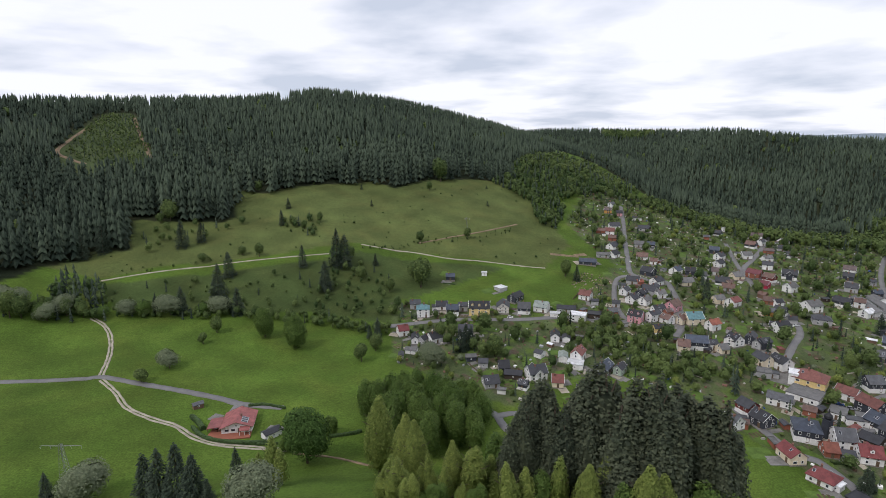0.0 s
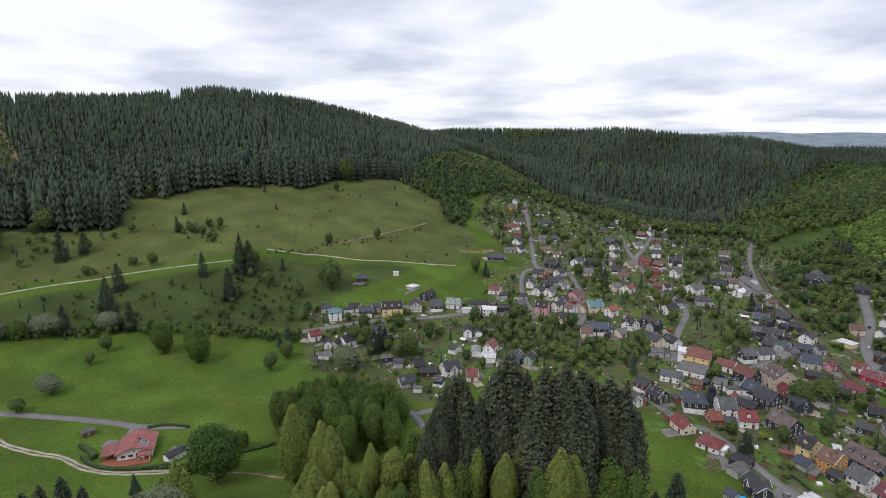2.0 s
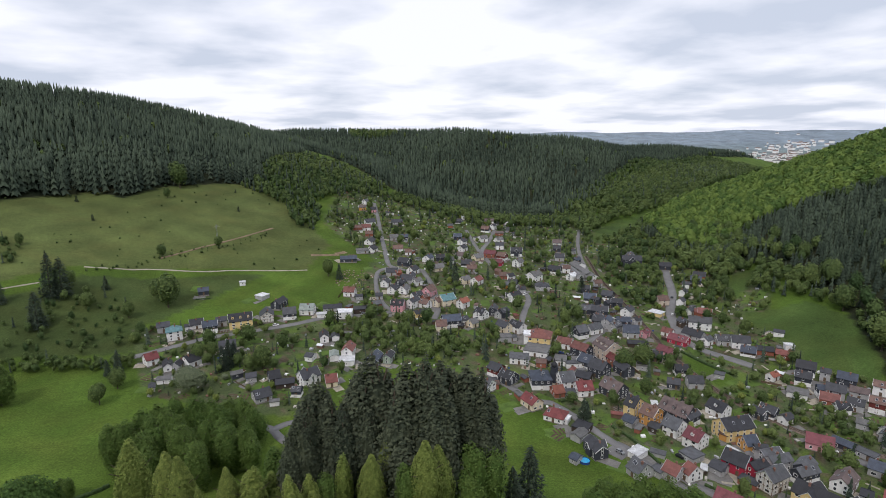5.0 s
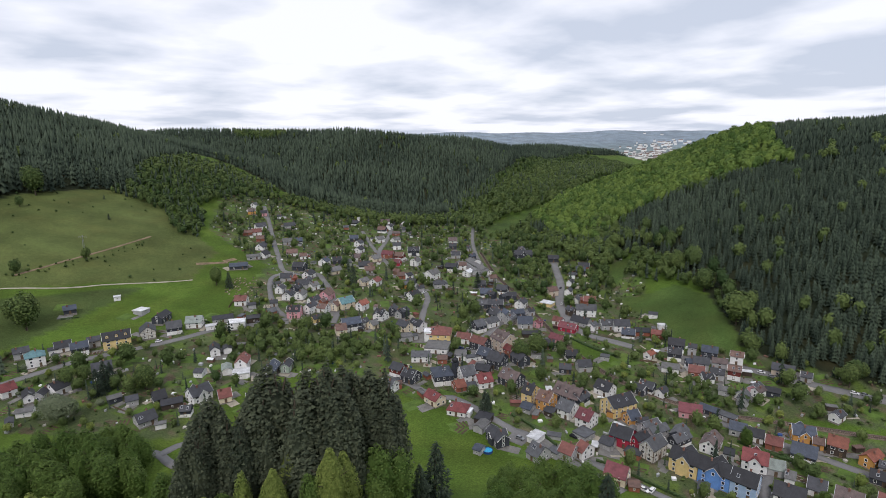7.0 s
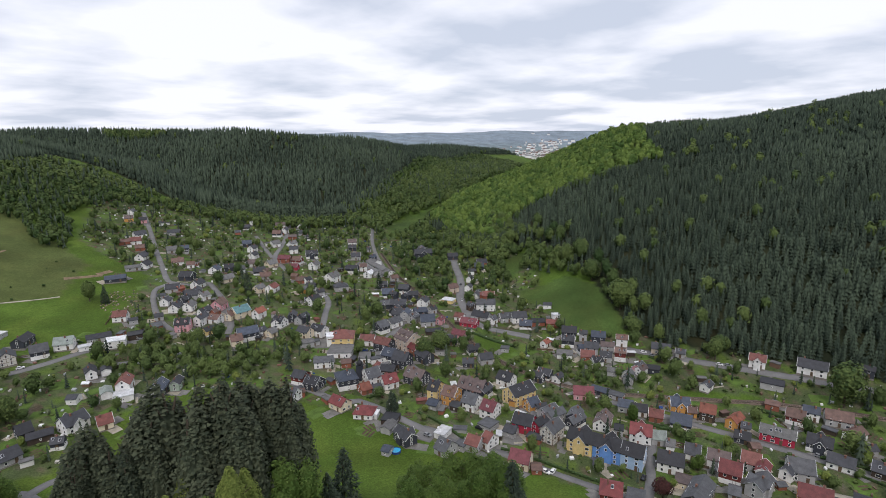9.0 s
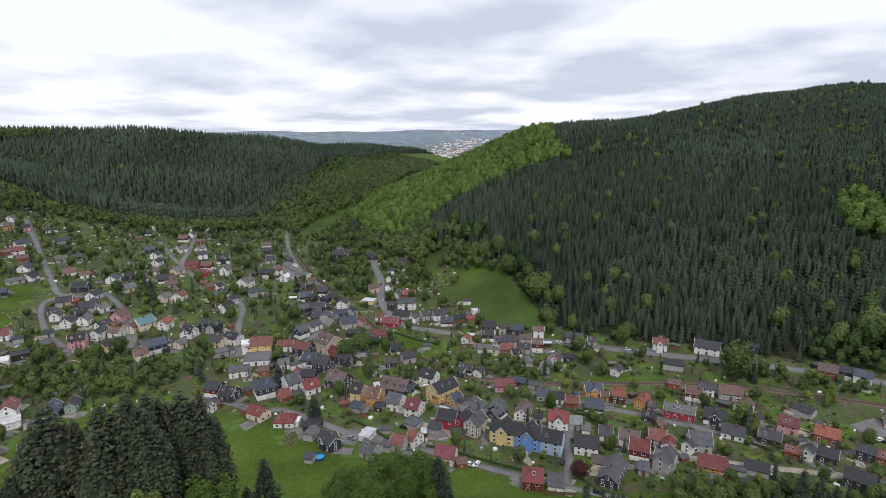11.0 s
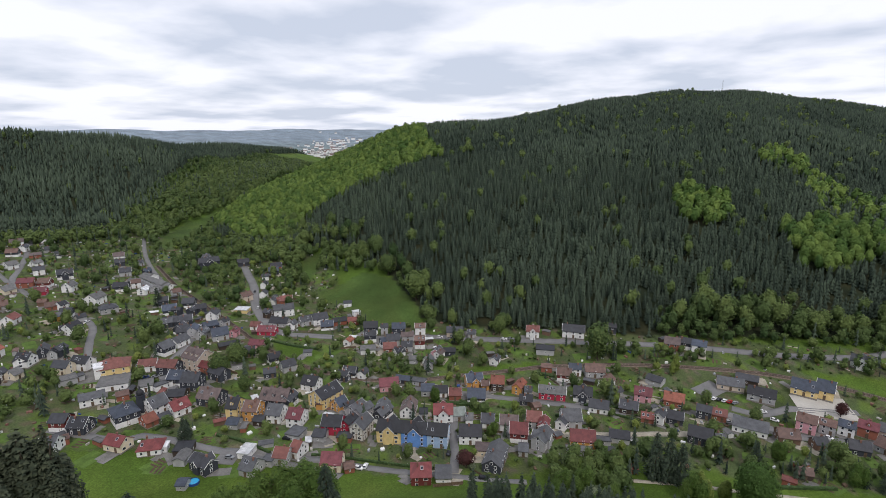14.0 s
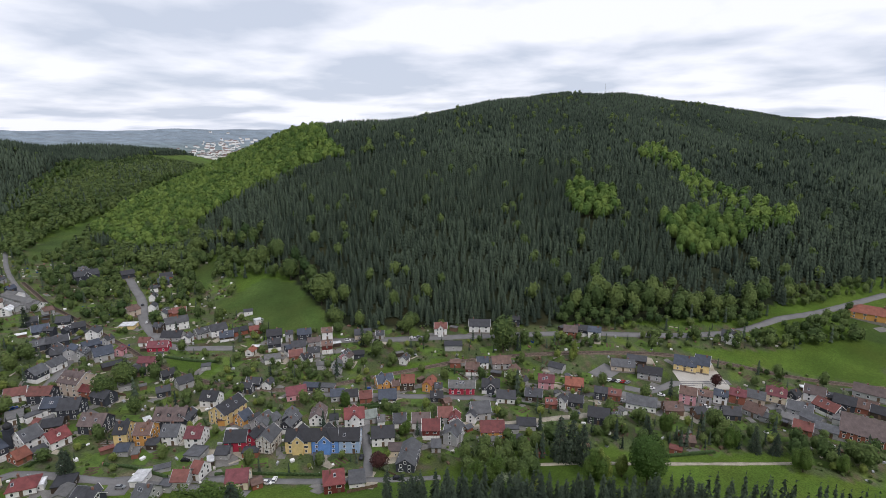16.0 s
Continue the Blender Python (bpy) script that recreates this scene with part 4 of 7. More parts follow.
def house(x, y, yaw, L, W, h, wall, roof, style=""):
    """A house: walls, roof, chimney, verges, windows and a door; ridge along its own x axis."""
    g = random.Random(int(x * 31 + y * 17))
    small, low = h < 3.2, "low" in style or h < 3.2
    h = h if small else h * 0.74 + 0.5
    L, W = L * 1.04, W * 0.96
    r = math.hypot(x, y)
    c, s = math.cos(radians(yaw)), math.sin(radians(yaw))
    corners = [(x + c * u * L / 2 - s * v * W / 2, y + s * u * L / 2 + c * v * W / 2) for u in (-1, 1) for v in (-1, 1)]
    z = float(ground_z(*np.array(corners).T).mean())
    if roof in ("orange", "rust", "red") and r > 345 and g.random() < 0.65:
        roof = g.choice(("slate", "darkslate", "brownslate", "slategrey"))
    flat = "flat" in style
    rise = 0 if flat else W / 2 * math.tan(radians(24 if low else g.uniform(34, 40)))
    ob = new("shed" if small else "house", None)
    ob.matrix_world = pose(x, y, z, 0, 0, yaw)
    size = "small" if L * W < 60 else "large" if L * W > 150 else ""
    extra = {"cross": " and a front gable", "dorm": " and dormers", "hip": " with hipped ends"}
    tail = "".join(v for k, v in extra.items() if k in style)
    text = " ".join((size + " " + LOOKS[wall] + (" shed" if small else " house") + " with " + TOPS[roof] + " roof" + tail).split())
    tagged(ob, text, "shed" if small else "house", "garden sheds and outbuildings" if small else "houses of the village")
    HOUSES.append((x, y, max(L, W) / 2 + 1.0))
    upper = wall
    part("wall", gable_wall(L, W, h, 0 if "hip" in style else rise), WALL[upper], ob)
    if flat:
        part("roof", flat_roof(L, W, h), ROOF[roof], ob)
    elif "hip" in style:
        part("roof", hip_roof(L, W, h, rise * 0.85), ROOF[roof], ob)
    else:
        part("roof", gable_roof(L, W, h, rise), ROOF[roof], ob)
    if not small:
        bm = bmesh.new()
        pale = wall in ("slate", "maroon", "darkwood") and g.random() < 0.45
        bm_box(bm, -L / 2 - 0.05, L / 2 + 0.05, -W / 2 - 0.05, W / 2 + 0.05, -2.4, h * 0.46 if pale else 0.45)
        part("ground_floor" if pale else "plinth", bm, WALL["white"] if pale else PLINTH, ob)
    if rise and "hip" not in style and not low and g.random() < 0.32:
        for e in (-1, 1):
            part("bargeboard", verge(W, h, rise, e * (L / 2 + 0.4)), FRAME if g.random() < 0.45 else ZINC, ob)
    if rise and not low:
        put(part("chimney", STACK, None, ob), g.uniform(-0.3, 0.3) * L, g.choice((-0.8, 0.8)), h + rise - 0.75 * math.tan(radians(40)) + 0.3)
    if wall == "timber":
        part("timber_frame", timber_frame(L, W, h, rise), WOOD, ob, "dark timber framing")
    if "cross" in style and rise:
        # a gabled bay on both long sides
        w2, d2 = min(W * 0.55, L * 0.42), W / 2 + 0.9
        for side in (-1, 1):
            bay = new("front_gable", data_of("front_gable", gable_wall(d2, w2, h + 0.2, w2 / 2), WALL[wall]))
            bay.parent = ob
            bay.matrix_local = pose(0, side * d2 / 2, 0, 0, 0, 90 * side)
            part("roof", gable_roof(d2, w2, h + 0.2, w2 / 2), ROOF[roof], bay)
            part("bargeboard", verge(w2, h + 0.2, w2 / 2, d2 / 2 + 0.4), FRAME, bay)
            put(part("window", WINDOW["tall"], None, bay), d2 / 2 + 0.0, 0, h - 0.9, 90)
    if "dorm" in style and rise:
        for side in (-1, 1):
            for k in range(max(1, int(L / 4.5))):
                px = (k + 0.5) / max(1, int(L / 4.5)) * L - L / 2
                py = W * 0.33
                bm = gable_wall(W * 0.32, 1.5, 1.5, 0.6, 0.6)
                d = new("dormer", data_of("dormer", bm, WALL[wall]))
                d.parent = ob
                d.matrix_local = pose(px, side * (py - W * 0.12), h + rise * 0.26, 0, 0, 90 * side)
                part("roof", gable_roof(W * 0.32, 1.5, 1.5, 0.6, 0.2, 0.12), ROOF[roof], d)
                put(part("window", WINDOW["small"], None, d), W * 0.16, 0, 0.4, 90)
    elif rise and not low and r < 430 and g.random() < 0.5:
        tilt = math.degrees(math.atan2(rise, W / 2))
        for k in range(g.choice((1, 2, 2, 3))):
            side = g.choice((-1, 1))
            o = part("skylight", SKYLIGHT, None, ob)
            f = g.uniform(0.35, 0.65)
            o.matrix_local = pose(g.uniform(-0.36, 0.36) * L, side * W / 2 * (1 - f), h + rise * f + 0.27, -side * tilt, 0, 0)
    # windows storey by storey
    storeys = max(1, int(h / 2.1))
    gap = 2.8 if r < 310 else 3.7 if r < 415 else 5.0
    for side, length, out in ((0, L, W / 2), (90, W, L / 2), (180, L, W / 2), (270, W, L / 2)):
        n = int((length - 1.0) / gap)
        if r > 400 and (x * math.sin(radians(yaw + side)) - y * math.cos(radians(yaw + side))) > 0.5 * r:
            continue
        if small:
            n = 1 if length > 3 and side in (0, 90) else 0
        if r > 380 and side in (90, 270):
            n = min(n, 1)
        for k in range(n):
            u = (k + 0.5) / n * (length - 0.8) - (length - 0.8) / 2
            for f in range(1 if small else storeys):
                kind = "tall" if g.random() < 0.85 else "wide"
                if small:
                    kind = "small"
                if f == 0 and side == 0 and k == n // 2 and not small:
                    o = part("door", DOOR, None, ob)
                    zz = 0.5
                else:
                    o = part("window", WINDOW[kind], None, ob)
                    zz = 0.95 + f * (h - 0.3) / storeys
                a = radians(side)
                o.matrix_local = pose(math.cos(a) * u + math.sin(a) * out, math.sin(a) * u - math.cos(a) * out, zz, 0, 0, side)
        if side in (90, 270) and rise > 2.2 and "hip" not in style:
            a = radians(side)
            o = part("window", WINDOW["tall"], None, ob)
            o.matrix_local = pose(math.sin(a) * out, -math.cos(a) * out, h + 0.35, 0, 0, side)
    return ob



# ---- houses of the village ----
house(177.3, 74.6, -67, 7.6, 10.0, 6.0, "maroon", "red", "hip")
house(182.7, 67.0, -70, 5.9, 9.0, 3.0, "white", "slategrey", "low")
house(202.5, 50.1, 2, 16.0, 8.3, 5.0, "slate", "slategrey")
house(174.8, 106.7, -49, 3.9, 5.0, 2.6, "brick", "brown", "low")
house(174.6, 114.2, -72, 8.2, 9.0, 5.0, "cream", "maroon")
house(159.3, 143.9, -90, 6.3, 9.0, 4.0, "grey", "slategrey")
house(140.5, 161.9, -71, 3.5, 5.0, 2.5, "grey", "slateblue")
house(196.6, 89.2, -66, 3.8, 6.0, 2.6, "grey", "slate", "low")
house(208.8, 57.8, -75, 5.7, 7.0, 3.0, "cream", "brownslate", "flat")
house(171.3, 137.0, -79, 6.0, 8.0, 4.5, "grey", "redbrown")
house(166.6, 140.8, -80, 4.3, 5.0, 3.0, "grey", "slategrey", "flat")
house(215.5, 40.4, -79, 4.0, 7.0, 3.5, "grey", "slategrey", "low")
house(219.2, -6.4, -72, 2.6, 4.0, 2.6, "brick", "rust")
house(152.6, 163.1, -101, 10.0, 6.6, 5.0, "slate", "slate", "cross")
house(177.4, 133.2, -95, 4.3, 8.0, 5.0, "white", "redbrown")
house(209.2, 79.0, -79, 8.8, 9.9, 8.6, "lightblue", "darkslate")
house(225.2, 33.7, -11, 11.0, 6.8, 6.5, "grey", "slategrey", "cross")
house(207.1, 89.5, -79, 11.5, 9.9, 8.6, "blue", "darkslate", "cross")
house(217.5, 66.1, -73, 9.9, 10.0, 6.0, "white", "darkslate")
house(224.6, 17.0, -78, 10.5, 4.0, 2.6, "grey", "greyroof", "flat")
house(204.7, 101.2, -79, 11.0, 9.9, 8.4, "yellow", "darkslate", "cross")
house(168.8, 154.3, -78, 4.9, 8.0, 2.8, "white", "white", "flat")
house(195.6, 120.6, -76, 6.5, 5.0, 2.6, "brick", "slate", "flat")
house(202.5, 115.6, 0, 10.0, 7.5, 8.0, "timber", "slategrey")
house(227.0, 45.0, -79, 7.9, 9.0, 6.5, "maroon", "red")
house(233.3, 16.4, -78, 10.7, 9.0, 5.0, "orange", "red")
house(153.6, 175.4, 19, 7.0, 5.1, 3.0, "grey", "greyroof")
house(192.6, 131.9, -81, 5.3, 7.0, 3.0, "grey", "slate", "low")
house(193.0, 132.1, -66, 5.2, 7.0, 3.0, "grey", "slate", "low")
house(189.7, 143.4, -88, 6.8, 8.0, 2.8, "grey", "slategrey", "flat")
house(200.8, 129.9, -75, 8.9, 10.0, 6.5, "crimson", "darkslate")
house(204.8, 123.7, -4, 8.0, 5.0, 6.5, "crimson", "darkslate")
house(237.5, 7.1, -80, 6.2, 4.0, 2.6, "grey", "slategrey", "flat")
house(237.1, 35.0, 3, 8.0, 5.0, 6.5, "white", "red")
house(159.5, 180.4, -63, 7.1, 8.0, 2.8, "darkwood", "darkslate", "flat")
house(235.3, 51.7, -78, 8.2, 9.0, 5.0, "white", "brownslate")
house(233.9, 62.1, -75, 5.8, 8.0, 4.0, "white", "slate")
house(244.1, 0.3, -85, 8.7, 8.0, 3.0, "grey", "darkslate", "low")
house(232.6, 71.4, -73, 3.4, 6.0, 4.0, "white", "greyroof")
house(233.4, -67.6, -106, 4.9, 4.0, 2.4, "brick", "rust", "flat")
house(219.8, 112.8, -8, 10.0, 5.3, 6.0, "slate", "slategrey")
house(154.3, 193.7, -57, 9.3, 9.0, 3.5, "white", "red", "hip")
house(243.0, 40.8, -80, 6.9, 9.0, 5.0, "grey", "redbrown")
house(231.6, 84.9, -70, 9.2, 9.0, 6.0, "white", "red", "cross")
house(246.3, 26.7, -14, 9.0, 5.0, 5.0, "white", "slate")
house(157.1, 189.3, -58, 2.9, 5.0, 2.6, "white", "white", "flat")
house(234.6, 77.9, -62, 5.9, 7.0, 4.5, "grey", "greenslate")
house(199.9, 149.8, -81, 7.1, 10.0, 6.5, "white", "maroon", "dorm")
house(217.6, 122.9, -11, 10.0, 5.5, 6.0, "grey", "slategrey")
house(229.1, 94.6, -68, 3.9, 6.0, 4.0, "grey", "darkslate", "flat")
house(250.1, 23.9, -70, 8.9, 10.0, 5.5, "grey", "slategrey")
house(230.0, 103.2, 14, 11.0, 7.7, 5.0, "white", "brownslate")
house(218.2, 127.2, -10, 9.0, 6.6, 6.0, "grey", "slategrey")
house(224.4, 115.6, 12, 9.0, 6.2, 6.0, "slate", "slategrey")
house(241.4, -74.6, -87, 5.5, 5.2, 3.5, "darkwood", "brown")
house(192.3, 165.9, -77, 4.9, 6.0, 3.0, "darkwood", "slate", "low")
house(199.3, 161.5, -79, 7.4, 10.0, 6.0, "white", "slategrey")
house(185.4, 175.5, -75, 5.5, 7.0, 2.8, "grey", "slateblue", "low")
house(150.3, 208.5, -86, 9.0, 7.6, 4.5, "cream", "red")
house(256.9, -35.9, -98, 9.9, 9.0, 5.5, "slate", "darkslate")
house(220.0, 138.2, -18, 5.8, 8.0, 5.0, "orange", "slateblue")
house(196.0, 172.6, -77, 7.0, 10.0, 7.5, "orange", "brown", "dorm")
house(258.3, -44.2, -70, 4.0, 5.0, 4.0, "grey", "slategrey")
house(223.9, 148.7, -14, 14.3, 11.0, 8.0, "yellow", "darkslate")
house(193.7, 181.8, -75, 5.6, 10.0, 8.0, "yellow", "darkslate", "dorm")
house(217.9, 147.8, -76, 3.5, 6.0, 4.0, "orange", "brown", "flat")
house(259.4, 42.9, -51, 3.7, 5.0, 2.6, "brown", "brown", "low")
house(211.8, 170.4, -81, 14.4, 11.0, 6.5, "slate", "brownslate", "dorm")
house(213.2, 163.8, 8, 9.0, 5.0, 6.5, "slate", "slate")
house(137.4, 232.5, -66, 6.8, 9.0, 5.0, "white", "slategrey")
house(267.3, -12.6, -93, 5.7, 5.4, 3.5, "brick", "rust")
house(258.6, 75.4, -74, 9.0, 9.0, 3.5, "slate", "slateblue")
house(263.6, 49.0, -79, 6.4, 6.1, 3.5, "slate", "darkslate")
house(268.4, -18.3, -19, 5.8, 5.0, 6.0, "white", "slate")
house(269.7, 11.6, -88, 9.5, 8.5, 4.0, "white", "slate")
house(255.3, 86.6, -71, 6.3, 7.0, 4.0, "brick", "rust")
house(169.7, 212.7, -14, 5.3, 8.0, 3.5, "brick", "orange")
house(25.6, 272.1, 10, 7.9, 9.0, 3.5, "grey", "slate")
house(43.1, 268.5, -29, 4.7, 5.0, 4.0, "slate", "slate")
house(255.4, 95.3, -70, 7.4, 7.1, 4.0, "white", "darkslate")
house(271.9, -25.6, -95, 7.3, 7.0, 4.0, "slate", "darkslate")
house(175.3, 209.3, -20, 4.8, 5.0, 3.0, "grey", "slate", "low")
house(253.7, 102.1, -68, 6.9, 6.6, 4.5, "grey", "slateblue")
house(274.4, -3.3, -91, 8.5, 8.1, 4.0, "darkwood", "slate")
house(73.6, 262.9, -16, 5.7, 5.4, 4.0, "slate", "darkslate")
house(143.4, 233.3, -32, 3.8, 5.0, 3.0, "brick", "brown", "low")
house(183.7, 208.3, -19, 8.1, 9.0, 5.0, "white", "red", "dorm")
house(275.2, 36.8, -82, 13.7, 8.0, 5.5, "crimson", "greyroof")
house(167.8, 225.7, -25, 10.3, 13.0, 7.0, "slate", "slateblue", "hip")
house(198.4, 200.9, -83, 11.4, 10.0, 6.0, "slate", "brownslate")
house(62.2, 272.0, -8, 5.8, 8.0, 4.0, "cream", "rust")
house(153.3, 235.3, -71, 7.6, 9.0, 5.0, "slate", "darkslate")
house(251.6, 125.1, -59, 10.1, 9.0, 4.5, "pink", "maroon")
house(279.9, 20.8, -86, 9.4, 9.0, 5.0, "slate", "darkslate", "cross")
house(274.0, 49.9, -80, 3.9, 5.0, 4.0, "grey", "slate")
house(275.9, 55.4, -9, 9.0, 5.5, 5.5, "orange", "orange")
house(180.1, 219.0, -14, 7.7, 10.0, 6.0, "white", "slategrey")
house(275.4, -59.9, -102, 14.5, 8.5, 4.5, "white", "slategrey")
house(273.1, -75.2, -85, 8.7, 8.2, 4.0, "brown", "brown")
house(51.7, 280.0, 15, 9.8, 9.0, 5.5, "white", "slate", "cross")
house(275.0, 67.8, -76, 6.9, 9.0, 6.5, "darkwood", "orange")
house(271.9, 74.4, -65, 3.9, 5.0, 4.0, "orange", "brown")
house(273.8, 81.6, -58, 8.9, 9.0, 5.5, "orange", "slateblue", "cross")
house(39.2, 281.5, -11, 9.3, 7.0, 2.8, "darkwood", "darkslate", "low")
house(271.1, -87.7, -68, 6.0, 5.7, 4.0, "brown", "slate")
house(235.6, 165.3, -85, 8.6, 9.0, 5.0, "white", "darkslate", "dorm")
house(282.1, -39.8, -98, 6.5, 6.1, 6.0, "slate", "slate")
house(151.5, 245.3, -70, 7.3, 8.0, 6.0, "maroon", "slate")
house(282.8, -47.1, -99, 6.5, 6.1, 4.5, "brick", "redbrown")
house(289.2, -10.2, -92, 8.4, 8.0, 6.0, "pink", "maroon")
house(289.3, 3.9, -49, 5.6, 5.4, 4.0, "grey", "slate")
house(34.6, 288.9, 3, 5.6, 8.0, 4.0, "slate", "darkslate")
house(272.7, -103.4, -91, 8.0, 7.6, 4.0, "slate", "slate")
house(290.6, -26.0, -95, 9.5, 8.5, 4.5, "brick", "orange")
house(194.5, 220.1, -61, 8.0, 9.0, 4.0, "darkwood", "darkslate", "low")
house(262.8, -133.2, -117, 7.6, 7.2, 4.0, "brick", "rust")
house(258.8, 145.1, -1, 5.8, 5.0, 4.5, "white", "slate")
house(23.3, 295.7, -5, 5.2, 7.0, 3.0, "grey", "slate")
house(298.4, 9.5, -23, 8.0, 6.9, 5.0, "white", "brown")
house(91.9, 286.2, 52, 10.0, 7.2, 5.0, "slate", "slateblue")
house(285.9, -86.0, -107, 8.0, 7.6, 8.0, "pink", "brown")
house(272.5, -120.7, -114, 6.5, 6.2, 3.0, "grey", "slategrey", "low")
house(277.0, -117.2, -133, 9.1, 8.5, 4.0, "grey", "brown")
house(257.6, 153.1, -79, 7.1, 6.7, 4.5, "slate", "slate")
house(263.3, -144.0, -119, 9.0, 8.5, 4.0, "grey", "slategrey", "low")
house(207.0, 221.9, -73, 9.3, 10.0, 7.0, "slate", "slate")
house(299.1, 33.5, -84, 7.7, 7.3, 5.0, "maroon", "brown")
house(100.5, 285.0, 51, 8.0, 5.0, 5.0, "greenwall", "slate")
house(261.0, -161.7, -117, 22.9, 16.0, 5.5, "brick", "brownslate")
house(77.0, 292.6, -20, 8.5, 8.0, 3.0, "white", "white", "flat")
house(287.4, -95.3, -108, 6.4, 6.1, 6.5, "grey", "brown")
house(273.1, -131.6, -116, 6.9, 6.6, 3.0, "grey", "greyroof", "low")
house(16.3, 303.0, 5, 5.9, 5.0, 2.8, "slate", "greyroof", "low")
house(182.5, 244.7, -37, 5.4, 6.0, 3.0, "brick", "brown", "low")
house(173.0, 253.9, -37, 10.7, 9.0, 5.0, "white", "slategrey", "low")
house(274.0, -142.6, -142, 8.8, 8.4, 3.0, "grey", "slategrey", "low")
house(305.9, 28.3, -75, 6.6, 6.3, 6.0, "white", "slateblue")
house(288.6, -103.5, -110, 6.4, 6.1, 6.5, "white", "slateblue")
house(308.4, 17.2, -75, 10.8, 8.5, 5.0, "grey", "brown")
house(221.9, 217.7, -98, 10.0, 7.7, 6.0, "slate", "slate")
house(237.6, 195.3, -51, 6.4, 6.1, 4.0, "slate", "slate")
house(310.0, -17.0, -113, 8.3, 7.9, 3.0, "grey", "slate", "low")
house(207.5, 232.8, -72, 7.8, 10.0, 6.0, "slate", "slateblue")
house(80.6, 301.4, 60, 10.0, 7.0, 6.5, "white", "redbrown")
house(71.8, 301.9, 77, 8.0, 5.3, 3.0, "white", "greenslate")
house(195.3, 242.9, -44, 6.6, 10.0, 4.0, "white", "greyroof", "flat")
house(306.2, 45.0, -82, 6.1, 5.8, 3.0, "brick", "brown", "low")
house(204.9, 236.3, -31, 8.4, 10.0, 4.0, "white", "greyroof", "flat")
house(58.5, 306.1, -41, 4.7, 6.0, 3.0, "white", "slate")
house(290.5, -112.7, -111, 7.4, 7.1, 6.5, "brick", "maroon", "dorm")
house(290.3, 116.6, -8, 5.8, 5.0, 4.0, "white", "greyroof")
house(249.3, 191.1, -33, 7.7, 7.3, 5.0, "grey", "slate")
house(280.9, -139.5, -116, 10.6, 8.5, 5.0, "grey", "slategrey")
house(304.2, 77.0, -6, 7.0, 5.0, 4.0, "white", "slate")
house(-19.9, 314.2, -16, 6.7, 5.0, 2.6, "white", "greyroof", "low")
house(289.1, 125.0, -67, 6.6, 6.3, 3.0, "grey", "greyroof")
house(274.8, -157.1, -120, 8.3, 7.9, 3.0, "white", "greyroof", "flat")
house(292.3, -122.6, -113, 8.5, 8.1, 4.5, "beige", "slategrey")
house(190.4, 260.0, -48, 14.2, 14.0, 4.0, "white", "greyroof", "flat")
house(310.3, -70.8, -103, 12.7, 8.5, 5.0, "grey", "darkslate")
house(224.7, 229.7, -96, 9.0, 6.2, 6.0, "brick", "red")
house(317.5, -56.3, -92, 13.0, 8.5, 4.0, "beige", "slategrey")
house(301.3, 114.4, 1, 7.1, 6.2, 4.5, "pink", "slategrey")
house(285.2, -154.9, -147, 11.1, 8.5, 5.0, "slate", "rust")
house(295.5, -133.9, -114, 9.1, 8.5, 5.5, "cream", "maroon", "dorm")
house(214.8, 246.7, -76, 10.6, 9.0, 7.0, "slate", "redbrown")
house(293.7, 138.0, -35, 6.1, 5.8, 4.0, "white", "darkslate")
house(238.5, 219.2, -47, 6.8, 6.5, 3.0, "grey", "greyroof", "flat")
house(306.2, 107.8, -71, 6.9, 6.5, 3.0, "slate", "darkslate")
house(228.4, 239.2, -96, 13.0, 12.5, 10.0, "beige", "brownslate", "dorm")
house(254.8, 205.3, -31, 6.8, 6.4, 5.0, "slate", "darkslate")
house(-12.9, 328.1, 62, 8.0, 5.0, 4.0, "grey", "darkslate")
house(-6.0, 329.7, 31, 7.6, 9.0, 4.5, "white", "darkslate")
house(326.4, 49.4, -81, 10.9, 8.5, 3.0, "grey", "darkslate", "flat")
house(-18.5, 329.8, 93, 9.0, 5.0, 4.0, "white", "darkslate")
house(297.4, -143.6, -46, 6.1, 5.3, 5.0, "slate", "darkslate")
house(301.5, 136.0, -66, 6.9, 6.5, 5.0, "grey", "slate")
house(297.6, 146.3, -64, 8.1, 7.7, 4.0, "brick", "redbrown")
house(326.5, -66.1, -101, 10.9, 8.5, 3.0, "darkwood", "slate")
house(292.7, 160.0, -61, 9.2, 8.5, 3.0, "white", "greyroof", "low")
house(201.2, 272.7, -44, 14.8, 14.0, 7.0, "yellow", "redbrown", "hip")
house(212.6, 260.2, -57, 9.0, 8.0, 5.0, "white", "redbrown")
house(308.3, 129.6, -67, 6.4, 6.0, 7.0, "maroon", "brown")
house(72.4, 328.6, 78, 9.0, 5.7, 5.0, "white", "darkslate")
house(323.7, -93.8, -106, 11.9, 10.0, 5.0, "yellow", "slateblue")
house(14.6, 336.4, -2, 9.0, 9.0, 6.0, "slate", "slate", "cross")
house(292.9, -166.4, -120, 9.3, 8.5, 5.0, "slate", "darkslate")
house(193.7, 275.7, -35, 4.2, 8.0, 8.5, "white", "white", "flat")
house(274.2, 193.9, -60, 5.0, 5.0, 2.6, "grey", "slategrey", "flat")
house(299.8, -154.9, -117, 9.1, 8.5, 6.0, "white", "brownslate")
house(181.8, 284.5, -28, 8.4, 8.0, 3.0, "grey", "greyroof", "flat")
house(285.3, -179.4, -122, 7.5, 7.2, 4.0, "darkwood", "darkslate")
